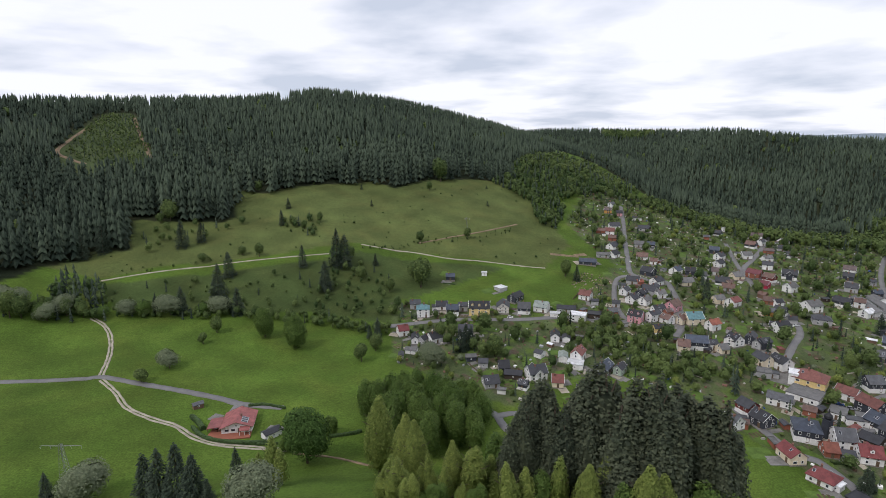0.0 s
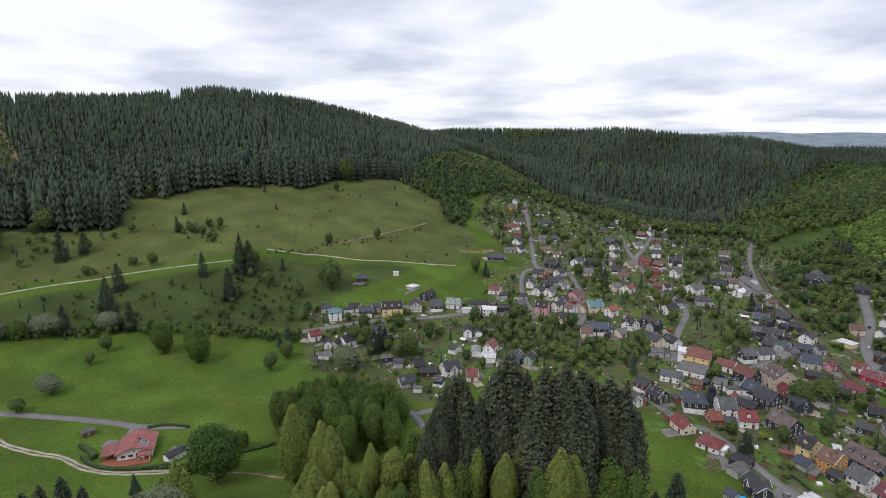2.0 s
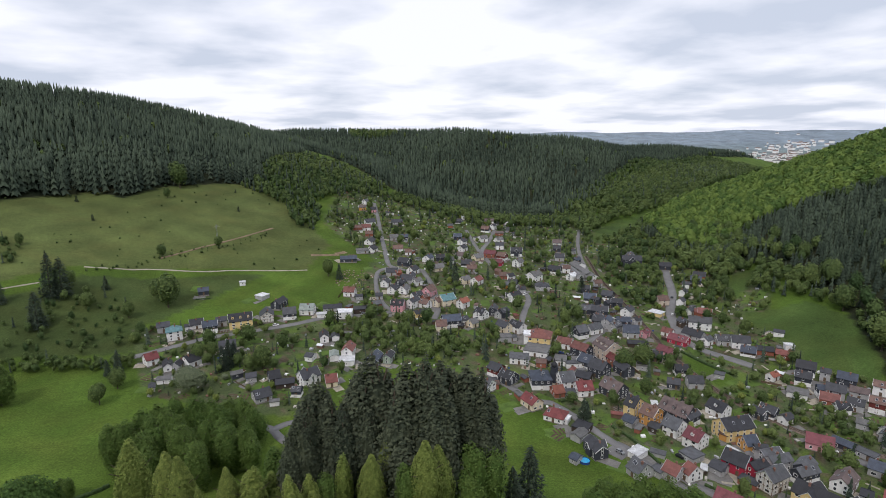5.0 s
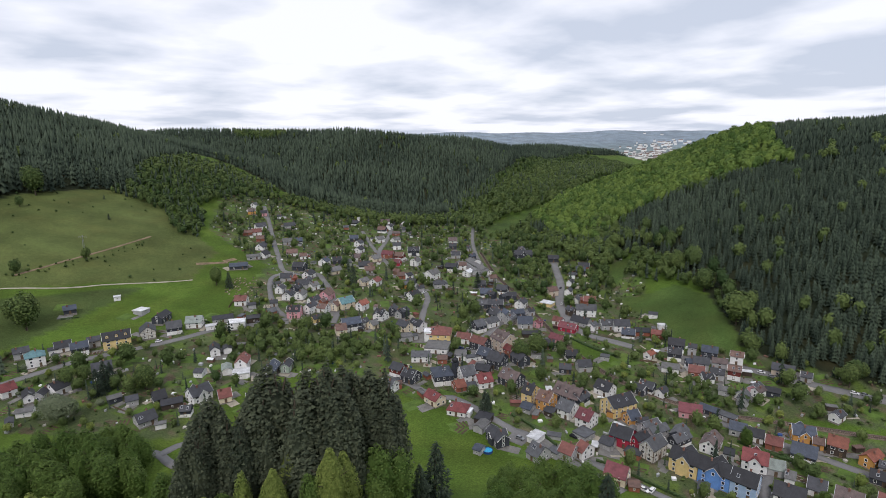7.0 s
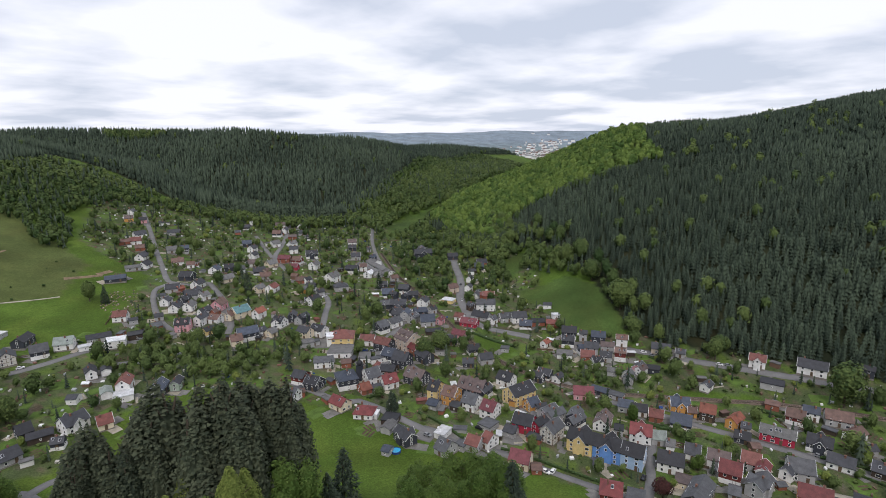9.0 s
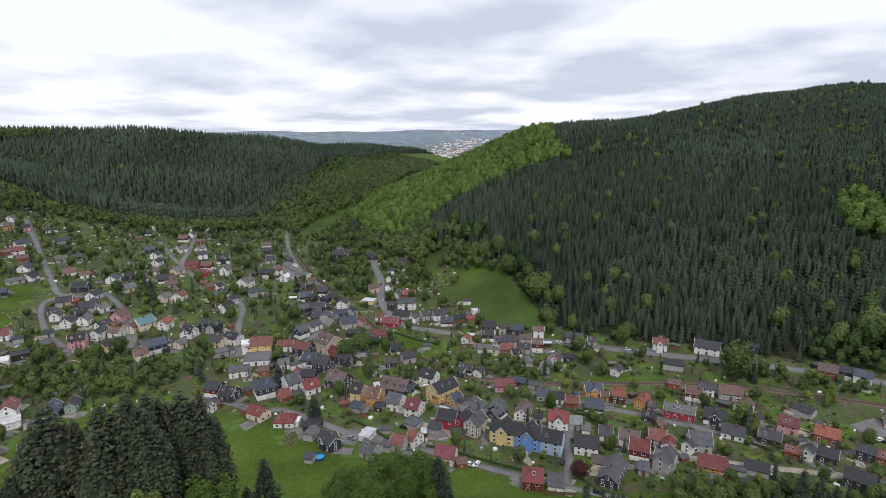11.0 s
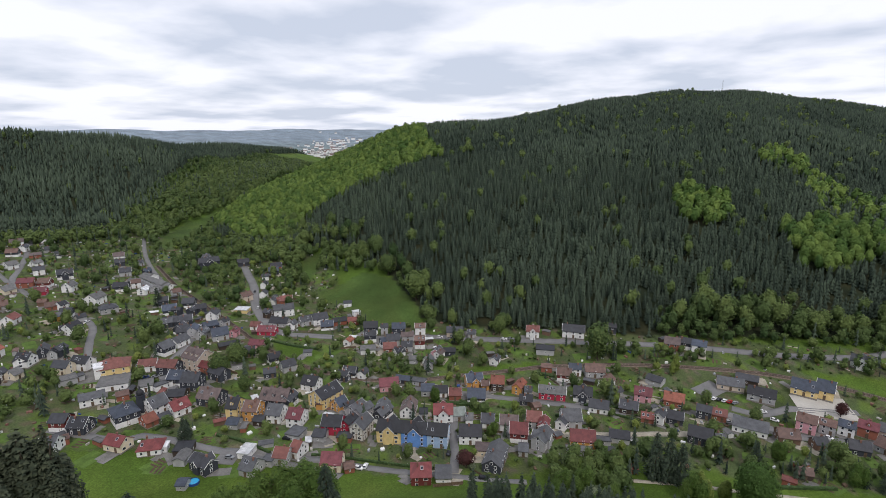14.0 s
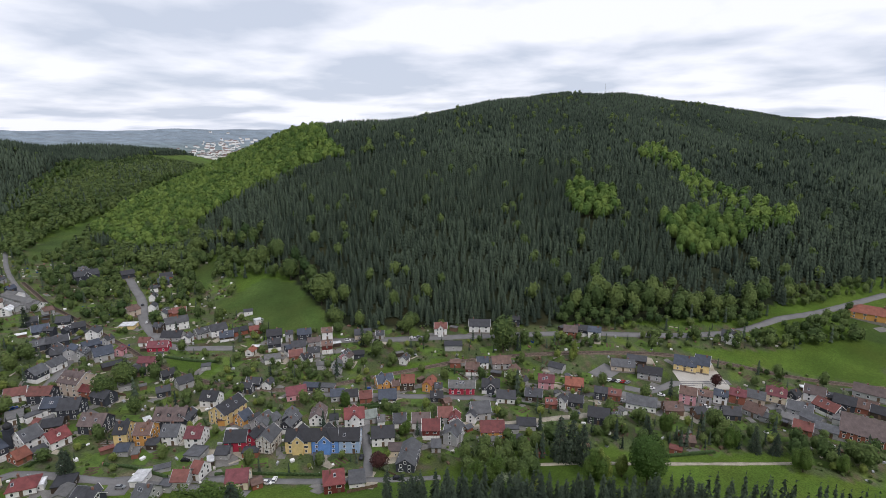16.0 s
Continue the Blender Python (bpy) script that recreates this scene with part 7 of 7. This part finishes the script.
def car_shape():
    """Lower body and glazed cabin of a small hatchback, 4.1 m long."""
    def hull(rows, name, mat):
        bm = bmesh.new()
        rings = [[bm.verts.new((x, s * w, z)) for s, z in ((-1, z0), (1, z0), (1, z1), (-1, z1))] for x, w, z0, z1 in rows]
        for p, q in zip(rings, rings[1:]):
            for i in range(4):
                bm.faces.new((p[i], p[(i + 1) % 4], q[(i + 1) % 4], q[i]))
        bm.faces.new(rings[0])
        bm.faces.new(rings[-1])
        return data_of(name, bm, mat)

    body = hull([(-2.05, 0.7, 0.4, 0.75), (-1.9, 0.84, 0.28, 0.95), (-0.6, 0.86, 0.25, 0.98), (0.9, 0.86, 0.25, 0.95), (1.8, 0.82, 0.27, 0.82), (2.05, 0.68, 0.38, 0.65)], "body", PAINT["white"])
    glass = hull([(-1.85, 0.70, 0.93, 0.97), (-1.35, 0.66, 0.93, 1.42), (0.1, 0.64, 0.93, 1.44), (1.0, 0.72, 0.92, 0.96)], "cabin", GLASS)
    lid = hull([(-1.4, 0.60, 1.40, 1.44), (-1.2, 0.66, 1.42, 1.48), (0.0, 0.64, 1.43, 1.49), (0.2, 0.58, 1.40, 1.44)], "roof", PAINT["white"])
    bm = bmesh.new()
    bmesh.ops.create_cone(bm, cap_ends=True, segments=12, radius1=0.31, radius2=0.31, depth=0.2, matrix=Matrix.Rotation(radians(90), 4, "X"))
    return body, glass, lid, data_of("wheel", bm, TYRE)


CAR = car_shape()
CAR_BODY = {}


def car(x, y, yaw, colour):
    ob = new("car", None)
    ob.matrix_world = pose(x, y, on_ground(x, y) + 0.25, 0, 0, yaw)
    tagged(ob, colour + " hatchback car parked on the asphalt", "car", "parked cars")
    if colour not in CAR_BODY:
        b, r = CAR[0].copy(), CAR[2].copy()
        for me in (b, r):
            me.materials.clear()
            me.materials.append(PAINT[colour])
        CAR_BODY[colour] = (b, r)
    part("body", CAR_BODY[colour][0], None, ob)
    part("window", CAR[1], None, ob)
    part("roof", CAR_BODY[colour][1], None, ob)
    for px, py in ((-1.25, -0.76), (1.25, -0.76), (-1.25, 0.76), (1.25, 0.76)):
        put(part("wheel", CAR[3], None, ob), px, py, 0.31)
    return ob


# ---- small tower with an onion dome ----
def onion_turret(x, y, base):
    ob = new("turret", None)
    ob.matrix_world = pose(x, y, base, 0, 0, 20)
    tagged(ob, "slate-clad church turret with dark onion dome", "tower")
    part("shaft", tower_mesh("shaft", [(1.5, -base), (1.5, 9.0), (1.7, 9.1), (1.7, 9.4)], WALL["slate"]), None, ob)
    bm = bmesh.new()
    rows = []
    for r, z in ((1.3, 9.4), (1.9, 10.4), (1.7, 11.3), (0.8, 12.2), (0.35, 12.9), (0.3, 13.6), (0.06, 14.6)):
        rows.append([bm.verts.new((r * math.cos(k * math.pi / 6), r * math.sin(k * math.pi / 6), z)) for k in range(12)])
    for p, q in zip(rows, rows[1:]):
        for i in range(12):
            bm.faces.new((p[i], p[(i + 1) % 12], q[(i + 1) % 12], q[i]))
    bm.faces.new(rows[-1])
    part("dome", bm, ROOF["darkslate"], ob)


def pool(x, y, r):
    ob = new("pool", None)
    ob.matrix_world = pose(x, y, on_ground(x, y), 0, 0, 0)
    tagged(ob, "round blue garden pool beside the house", "pool")
    bm = bmesh.new()
    rows = [[bm.verts.new((q * math.cos(k * math.pi / 10), q * math.sin(k * math.pi / 10), z)) for k in range(20)] for q, z in ((r, -0.5), (r, 1.1), (r - 0.15, 1.1), (r - 0.15, 0.8))]
    for p, q in zip(rows, rows[1:]):
        for i in range(20):
            bm.faces.new((p[i], p[(i + 1) % 20], q[(i + 1) % 20], q[i]))
    part("wall", bm, PAINT["blue"], ob)
    bm = bmesh.new()
    bm.faces.new([bm.verts.new(((r - 0.15) * math.cos(k * math.pi / 10), (r - 0.15) * math.sin(k * math.pi / 10), 0.85)) for k in range(20)])
    part("water", bm, WATER, ob)


WATER = plain("pool_water", (0.05, 0.35, 0.60), 0.05, 0.1, bump=0)


# ---- far town on the plain ----
def far_town(az, dist, spread, deep, n, seed, low, high, label):
    g = np.random.default_rng(seed)
    co, faces, mats = [], [], []
    for k in range(n):
        a, r = radians(az + g.normal(0, spread)), dist + g.normal(0, deep)
        x, y = r * math.sin(a), r * math.cos(a)
        z = on_ground(x, y)
        w, d, h = g.uniform(low, high), g.uniform(low * 0.6, high * 0.6), g.uniform(6, 14)
        c, s = math.cos(a + g.normal(0, 0.3)), math.sin(a + g.normal(0, 0.3))
        first = len(co)
        for zz in (z - 2, z + h):
            for u, v in ((-1, -1), (1, -1), (1, 1), (-1, 1)):
                co.append((x + c * u * w - s * v * d, y - s * u * w - c * v * d, zz))
        co += [(x + c * u * w, y - s * u * w, z + h + 4) for u in (-0.9, 0.9)]
        f = [(0, 1, 5, 4), (1, 2, 6, 5), (2, 3, 7, 6), (3, 0, 4, 7), (4, 5, 9, 8), (6, 7, 8, 9), (5, 6, 9), (7, 4, 8)]
        faces += [tuple(first + i for i in q) for q in f]
        mats += [0, 0, 0, 0] + [1 + int(g.integers(2))] * 2 + [0, 0]
    me = mesh_of("distant_town", co, faces, WALL["white"])
    me.materials.append(ROOF["greyroof"])
    me.materials.append(ROOF["brown"])
    me.polygons.foreach_set("material_index", mats)
    return tagged(new("distant_town", me), label, "town", kind="stuff")



# ---- placing the single things ----
villa(-95.5, 228.0, -80)
hedge([(-116.0, 224.5), (-106.9, 216.5), (-96.0, 213.2), (-85.9, 212.6), (-78.3, 213.7)], 1.6, 1.4)
hedge([(-97.4, 245.2), (-89.5, 246.7), (-78.8, 243.8)], 1.4, 1.2)
hedge([(-120.1, 233.2), (-114.8, 228.5), (-110.2, 222.9)], 2.2, 2)
hedge([(178.7, 127.8), (181.9, 119.4), (182.8, 109.7), (185.1, 90.5), (186.3, 83.5)], 1.2, 0.9)
hedge([(227.8, -60.1), (232.2, -73.3), (236.3, -85.3)], 1.5, 1.2)
hedge([(175.0, 177.0), (175.8, 164.0), (173.2, 145.6)], 1.3, 1)
hedge([(281.6, 227.8), (281.6, 208.5), (284.0, 192.5)], 1.5, 1.2)
hedge([(246.3, 98.7), (248.9, 80.7), (252.5, 69.3)], 1.3, 1)
hedge([(271.9, 19.5), (276.0, 1.1), (277.7, -14.4)], 1.3, 1)
hedge([(148.3, 430.2), (161.5, 441.0), (171.0, 427.9)], 1.2, 1)
hedge([(-52.4, 218.6), (-42.8, 221.3), (-37.9, 223.9)], 1.5, 1.2)
pylon(-148.9, 187.8, 14.2, 1.5, 8.0, 0, "grey steel lattice power pylon in the meadow")
pylon(23.3, 515.2, 19.5, 0.8, 2.5, -3, "slim grey steel power mast on the hillside meadow")
pylon(1354.1, -153.2, 34.2, 1.6, 0, 0, "distant grey lattice radio mast on the wooded summit")
railway([(375.5, 431.7), (337.1, 367.0), (319.0, 325.1), (291.9, 269.4), (273.0, 230.5), (260.0, 191.9), (255.4, 164.4), (256.7, 140.6), (263.9, 119.5), (271.1, 107.9), (283.4, 91.3), (298.0, 66.9), (308.7, 47.5), (318.9, 19.9), (326.6, -8.5), (332.3, -37.3), (337.1, -76.2), (334.2, -112.7), (324.3, -150.9), (320.4, -176.3), (317.3, -200.0)])
car(47.8, 365.1, -7, "white")
car(109.2, 360.5, -17, "grey")
car(175.4, 433.3, -32, "black")
car(263.9, 464.8, 10, "grey")
car(304.3, -44.6, -38, "grey")
car(302.7, -47.0, -39, "white")
car(302.6, -49.6, -39, "black")
car(302.3, -52.1, -40, "white")
car(302.1, -54.6, -40, "red")
car(301.9, -57.2, -41, "grey")
car(280.6, -51.5, -80, "white")
car(297.5, -69.5, -83, "white")
car(201.7, 71.4, 9, "black")
car(217.1, 77.0, 10, "grey")
car(187.8, 51.3, -75, "black")
car(179.3, 101.2, 9, "white")
car(323.4, 121.0, -69, "white")
car(322.8, 115.2, -70, "grey")
car(326.1, 101.2, -73, "black")
car(281.3, -94.6, -109, "white")
car(290.7, -73.6, -104, "white")
car(287.3, -133.1, -115, "grey")
car(335.9, 69.2, -78, "black")
car(334.4, 74.1, -78, "grey")
car(332.9, 78.4, -77, "white")
car(277.6, 285.7, -24, "white")
car(278.3, 281.4, -25, "grey")
car(282.8, 280.5, -25, "white")
car(281.8, 274.5, -26, "black")
car(288.1, 276.6, -26, "blue")
car(203.8, 249.3, -29, "black")
car(207.0, 249.3, -30, "grey")
car(203.8, 253.3, -29, "blue")
car(361.9, 306.4, 30, "black")
car(330.6, 278.1, 30, "white")
car(185.4, 145.8, -82, "black")
car(176.9, 103.2, -90, "white")
car(163.1, 159.0, -76, "grey")
car(243.7, 351.0, 15, "white")
car(243.8, 368.5, -73, "white")
car(303.4, 513.7, 19, "white")
car(-105.2, 225.3, -80, "white")
car(272.5, 19.7, -86, "grey")
car(254.3, 114.7, -66, "blue")
car(202.7, 183.4, -78, "grey")
car(213.3, 226.3, -93, "black")
onion_turret(177.0, 225.1, 11.8)
pool(143.9, 160.1, 2.3)
far_town(58.3, 3507, 1.7, 379, 170, 5, 5, 15, "distant pale town on the plain")
far_town(58.8, 2818, 1.0, 69, 16, 6, 9, 26, "distant white factory halls at the valley mouth")


# ---- gardens between the houses ----
def free_places(x, y, gap):
    """Which places lie clear of houses, roads and open lawns."""
    ok = np.ones(len(x), bool)
    for lawn in LAWNS + OPEN:
        ok &= ~inside(x, y, lawn)
    for hx, hy, hr in HOUSES:
        ok &= (x - hx) ** 2 + (y - hy) ** 2 > (hr * 0.85 + gap) ** 2
    for line, width in LANES:
        for px, py in line[::2]:
            ok &= (x - px) ** 2 + (y - py) ** 2 > (width / 2 + gap * 0.7 + 0.8) ** 2
    return ok


def plant_gardens():
    for seed, step, low, high, wide, mat, shapes, label, gap in (
        (71, 15.5, 4.5, 7.5, 1.2, LEAF, BROAD[0], "green garden trees between the houses", 1.8),
        (76, 24, 9.0, 14.0, 1.0, LEAF, BROAD[0], "tall green trees between the houses", 2.2),
        (72, 21, 3.5, 6.5, 1.25, BIRCH, BROAD[0], "light green fruit trees in gardens", 1.8),
        (73, 6.0, 0.8, 2.2, 1.7, LEAF, BROAD[2], "low green garden shrubs and hedges", 0.6),
        (74, 14, 3.0, 9.0, 1.0, SPRUCE, SPRUCES[0], "dark conifers in village gardens", 1.5),
        (77, 33, 9.0, 15.0, 1.1, SPRUCE, SPRUCES[0], "tall dark conifers in village gardens", 2.0),
        (75, 26, 2.0, 4.5, 1.4, WILLOW, BROAD[0], "grey-green blossoming garden bushes", 0.8),
    ):
        x, y = scatter(VILLAGE, step, seed)
        k = free_places(x, y, gap) & (ripple(x, y, 21.0, seed * 0.3) > 0.28)
        x, y = x[k], y[k]
        n = len(x)
        h = rng.uniform(low, high, n) * rng.uniform(0.75, 1.15, n)
        strew("garden_trees" if low > 2 else "garden_shrubs", shapes, x, y, h, wide * rng.uniform(0.8, 1.25, n), rng.uniform(0, 1, n), mat, label, "garden plants")
    # trees and thickets along the valley floor
    x, y = scatter(VALE, 7.0, 85)
    k = free_places(x, y, 2.0) & (ripple(x, y, 13.0, 2.2) > 0.36)
    x, y = x[k], y[k]
    strew("garden_trees", BROAD[1], x, y, rng.uniform(5, 11, len(x)), rng.uniform(1.0, 1.4, len(x)), rng.uniform(0, 1, len(x)), LEAF, "green trees and thickets along the valley stream", "garden plants")
    # scattered bushes on the upper meadow
    x, y = scatter(UPPER_MEADOW, 24, 81)
    k = ripple(x, y, 30.0, 1.5) > 0.45
    x, y = x[k], y[k]
    strew("meadow_bushes", BROAD[1], x, y, rng.uniform(1.0, 3.0, len(x)), rng.uniform(1.2, 1.7, len(x)), rng.uniform(0, 0.5, len(x)), LEAF, "small dark bushes scattered over the meadow", "bushes")
    # young spruces below the viewpoint
    x, y = scatter(YOUNG_SPRUCES, 4.6, 82)
    bearing = np.degrees(np.arctan2(x, y))
    h = (14.5 + 0.5 * np.clip(bearing - 96, 0, 40)) * rng.uniform(0.78, 1.06, len(x))
    strew("young_spruces", PLANTATION, x, y, h, rng.uniform(0.8, 1.05, len(x)) * 11 / h, rng.uniform(0, 0.6, len(x)), SPRUCE, "young dark spruces in a dense plantation")


def garden_clutter():
    """Sheds, greenhouses, hedges and fences on free ground beside the houses."""
    g = random.Random(5)
    spots = list(HOUSES)
    sheds = 0
    for hx, hy, hr in spots:
        if g.random() < 0.45 and sheds < 110 and hr > 3.5:
            a = g.uniform(0, 2 * math.pi)
            x, y = hx + (hr + 4.5) * math.cos(a), hy + (hr + 4.5) * math.sin(a)
            if free_places(np.array([x]), np.array([y]), 1.6)[0] and inside(np.array([x]), np.array([y]), VILLAGE)[0]:
                house(x, y, g.uniform(0, 180), g.uniform(3, 6), g.uniform(2.4, 3.4), g.uniform(2.0, 2.5), g.choice(("darkwood", "brown", "grey", "white", "brick")), g.choice(("slate", "greyroof", "brown", "slategrey", "rust", "white")), g.choice(("low", "flat")))
                sheds += 1
    rows = 0
    for hx, hy, hr in spots:
        if g.random() < 0.4 and rows < 90 and hr > 3.5:
            a = g.uniform(0, 2 * math.pi)
            b = a + g.choice((-1, 1)) * 1.57
            x, y = hx + (hr + 2.5) * math.cos(a), hy + (hr + 2.5) * math.sin(a)
            n = g.uniform(6, 14)
            pts = [(x + math.cos(b) * n * t, y + math.sin(b) * n * t) for t in (-0.5, 0, 0.5)]
            if free_places(np.array([q[0] for q in pts]), np.array([q[1] for q in pts]), 0.6).all():
                (hedge if g.random() < 0.6 else board_fence)(pts, g.uniform(0.9, 1.6), g.uniform(0.6, 1.0))
                rows += 1


def board_fence(points, height, width):
    """A wooden fence: boards between posts along a line."""
    line = smooth_line(points, 1.6)
    ob = tagged(new("fence", None), "weathered brown wooden garden fence", "fence", "garden fences")
    for (x, y), (u, v) in zip(line, line[1:]):
        a = math.degrees(math.atan2(v - y, u - x))
        d = math.hypot(u - x, v - y)
        z = on_ground((x + u) / 2, (y + v) / 2)
        bm = bmesh.new()
        bm_box(bm, -d / 2, d / 2, -0.03, 0.03, 0.12, height)
        o = part("board", bm, WOOD, ob)
        o.matrix_local = pose((x + u) / 2, (y + v) / 2, z, 0, 0, a)
        bm = bmesh.new()
        bm_box(bm, -0.06, 0.06, -0.09, 0.09, -0.3, height + 0.12)
        o = part("post", bm, WOOD, ob)
        o.matrix_local = pose(x, y, z, 0, 0, a)
    return ob


def patches(name, rects, lift, mat, label, category):
    """Flat pieces of ground laid over the slope: (x, y, turn, length, width) each."""
    co, quads = [], []
    for x, y, a, l, w in rects:
        c, s = math.cos(a), math.sin(a)
        first = len(co)
        for i in range(4):
            for j in range(4):
                u, v = (i / 3 - 0.5) * l, (j / 3 - 0.5) * w
                px, py = x + u * c - v * s, y + u * s + v * c
                co.append((px, py))
        quads += [(first + 4 * i + j, first + 4 * i + 4 + j, first + 4 * i + 5 + j, first + 4 * i + 1 + j) for i in range(3) for j in range(3)]
    co = np.array(co)
    co = np.column_stack([co, ground_z(co[:, 0], co[:, 1]) + lift])
    me = bpy.data.meshes.new(name)
    me.from_pydata(co.tolist(), [], quads)
    me.materials.append(mat)
    return tagged(new(name, me), label, category, kind="stuff")


def garden_bits():
    """Cold frames, woodpiles, tables, tarpaulins and water butts, too many and too small to tell apart."""
    g = np.random.default_rng(31)
    x, y = scatter(VILLAGE, 9.5, 98)
    k = free_places(x, y, 0.3) & (g.uniform(0, 1, len(x)) < 0.8)
    kinds = [FRAME, ZINC, WOOD, CHIMNEY, PAINT["blue"], CONCRETE]
    co, faces, slots = [], [], []
    for px, py in zip(x[k], y[k]):
        w, d, h, a = g.uniform(0.3, 1.2), g.uniform(0.3, 0.7), g.uniform(0.4, 1.4), g.uniform(0, 3.14)
        c, q, z, first = math.cos(a), math.sin(a), on_ground(px, py), len(co)
        for v, up in ((-d, -0.3), (d, -0.3), (d, h * 0.75), (-d, h)):
            co += [(px + u * c - v * q, py + u * q + v * c, z + up) for u in (-w, w)]
        faces += [tuple(first + n for n in f) for f in ((0, 1, 3, 2), (2, 3, 5, 4), (4, 5, 7, 6), (6, 7, 1, 0), (0, 2, 4, 6), (1, 7, 5, 3))]
        slots += [int(g.choice(6, p=(0.14, 0.22, 0.32, 0.14, 0.03, 0.15)))] * 6
    me = mesh_of("garden_clutter", co, faces, kinds[0])
    for m in kinds[1:]:
        me.materials.append(m)
    me.polygons.foreach_set("material_index", slots)
    tagged(new("garden_clutter", me), "pale cold frames, woodpiles and small sheds in gardens", "clutter", kind="stuff")


def cemetery():
    """Rows of small gravestones on brown gravelled plots."""
    g = np.random.default_rng(41)
    x, y = scatter(CEMETERY, 3.4, 99)
    k = free_places(x, y, 0.2) & (g.uniform(0, 1, len(x)) < 0.75)
    rects = [(px, py, 0.5 + 0.1 * g.normal(), 2.3, 1.1) for px, py in zip(x[k], y[k])]
    patches("grave_plots", rects, 0.12, DIRT, "brown gravelled grave plots in the cemetery", "cemetery")
    co, faces, slots = [], [], []
    for px, py in zip(x[k], y[k]):
        w, h, first, z = g.uniform(0.25, 0.5), g.uniform(0.6, 1.1), len(co), on_ground(px, py)
        for u, up in ((-w, -0.2), (-w, h * 0.8), (-w * 0.5, h), (w * 0.5, h), (w, h * 0.8), (w, -0.2)):
            co += [(px + u * 0.88 + v * 0.48, py + u * 0.48 - v * 0.88, z + up) for v in (-0.09, 0.09)]
        faces += [(first + 2 * n, first + 2 * n + 2, first + 2 * n + 3, first + 2 * n + 1) for n in range(5)]
        faces += [tuple(first + 2 * n for n in range(6)), tuple(first + 11 - 2 * n for n in range(6))]
        slots += [int(g.integers(3))] * 7
    me = mesh_of("gravestones", co, faces, CONCRETE)
    for m in (PLINTH, WALL["slate"]):
        me.materials.append(m)
    me.polygons.foreach_set("material_index", slots)
    tagged(new("gravestones", me), "small grey gravestones in rows in the village cemetery", "gravestones", kind="stuff")
    patches("bare_plots", [(114.4, 493.6, -0.15, 26, 5), (130.4, 496.6, 0.3, 12, 6)], 0.12, DIRT, "bare sandy plots above the gardens", "yard")


def yards_and_beds():
    """Paved yards and drives beside the houses, dug beds and mown plots in the gardens."""
    g = random.Random(21)
    paved, beds, mown, pale = [], [], [], []
    x, y = scatter(VILLAGE, 15, 97)
    k = free_places(x, y, 1.0) & ~inside(x, y, CEMETERY)
    for px, py in zip(x[k], y[k]):
        turn = g.uniform(0, 3.14)
        if g.random() < 0.55:
            mown.append((px, py, turn, g.uniform(6, 13), g.uniform(4, 8)))
        elif g.random() < 0.6:
            for n in range(g.choice((2, 3, 4))):
                beds.append((px + (n - 1.5) * 1.8 * math.cos(turn), py + (n - 1.5) * 1.8 * math.sin(turn), turn, 1.0, g.uniform(3, 6)))
        else:
            pale.append((px, py, turn, g.uniform(4, 9), g.uniform(1.0, 1.6)))
    for hx, hy, hr in list(HOUSES):
        if hr < 3.6:
            continue
        turn = g.uniform(0, 3.14)
        for k in range(g.choice((1, 2))):
            a = g.uniform(0, 6.28)
            row = (hx + (hr + 1.0) * math.cos(a), hy + (hr + 1.0) * math.sin(a), turn, g.uniform(5, 10), g.uniform(3, 6))
            (pale if g.random() < 0.3 else paved).append(row)
        a = g.uniform(0, 6.28)
        x, y = hx + (hr + 6) * math.cos(a), hy + (hr + 6) * math.sin(a)
        if free_places(np.array([x]), np.array([y]), 2.5)[0]:
            mown.append((x, y, turn, g.uniform(7, 12), g.uniform(6, 9)))
            for k in range(g.choice((0, 2, 3, 4))):
                beds.append((x + (k - 1.5) * 1.9 * math.cos(turn), y + (k - 1.5) * 1.9 * math.sin(turn), turn, 1.1, g.uniform(3.5, 6)))
    patches("mown_plots", mown, 0.10, LAWN, "bright mown lawns in the village gardens", "lawn")
    patches("paved_yards", paved, 0.14, YARD, "grey paved yards and drives beside houses", "yard")
    patches("gravel_yards", pale, 0.17, GRAVEL, "pale gravel yards beside houses", "yard")
    patches("vegetable_beds", beds, 0.19, SOIL, "brown dug vegetable beds in gardens", "bed")


yards_and_beds()
garden_clutter()
garden_bits()
cemetery()
plant_gardens()
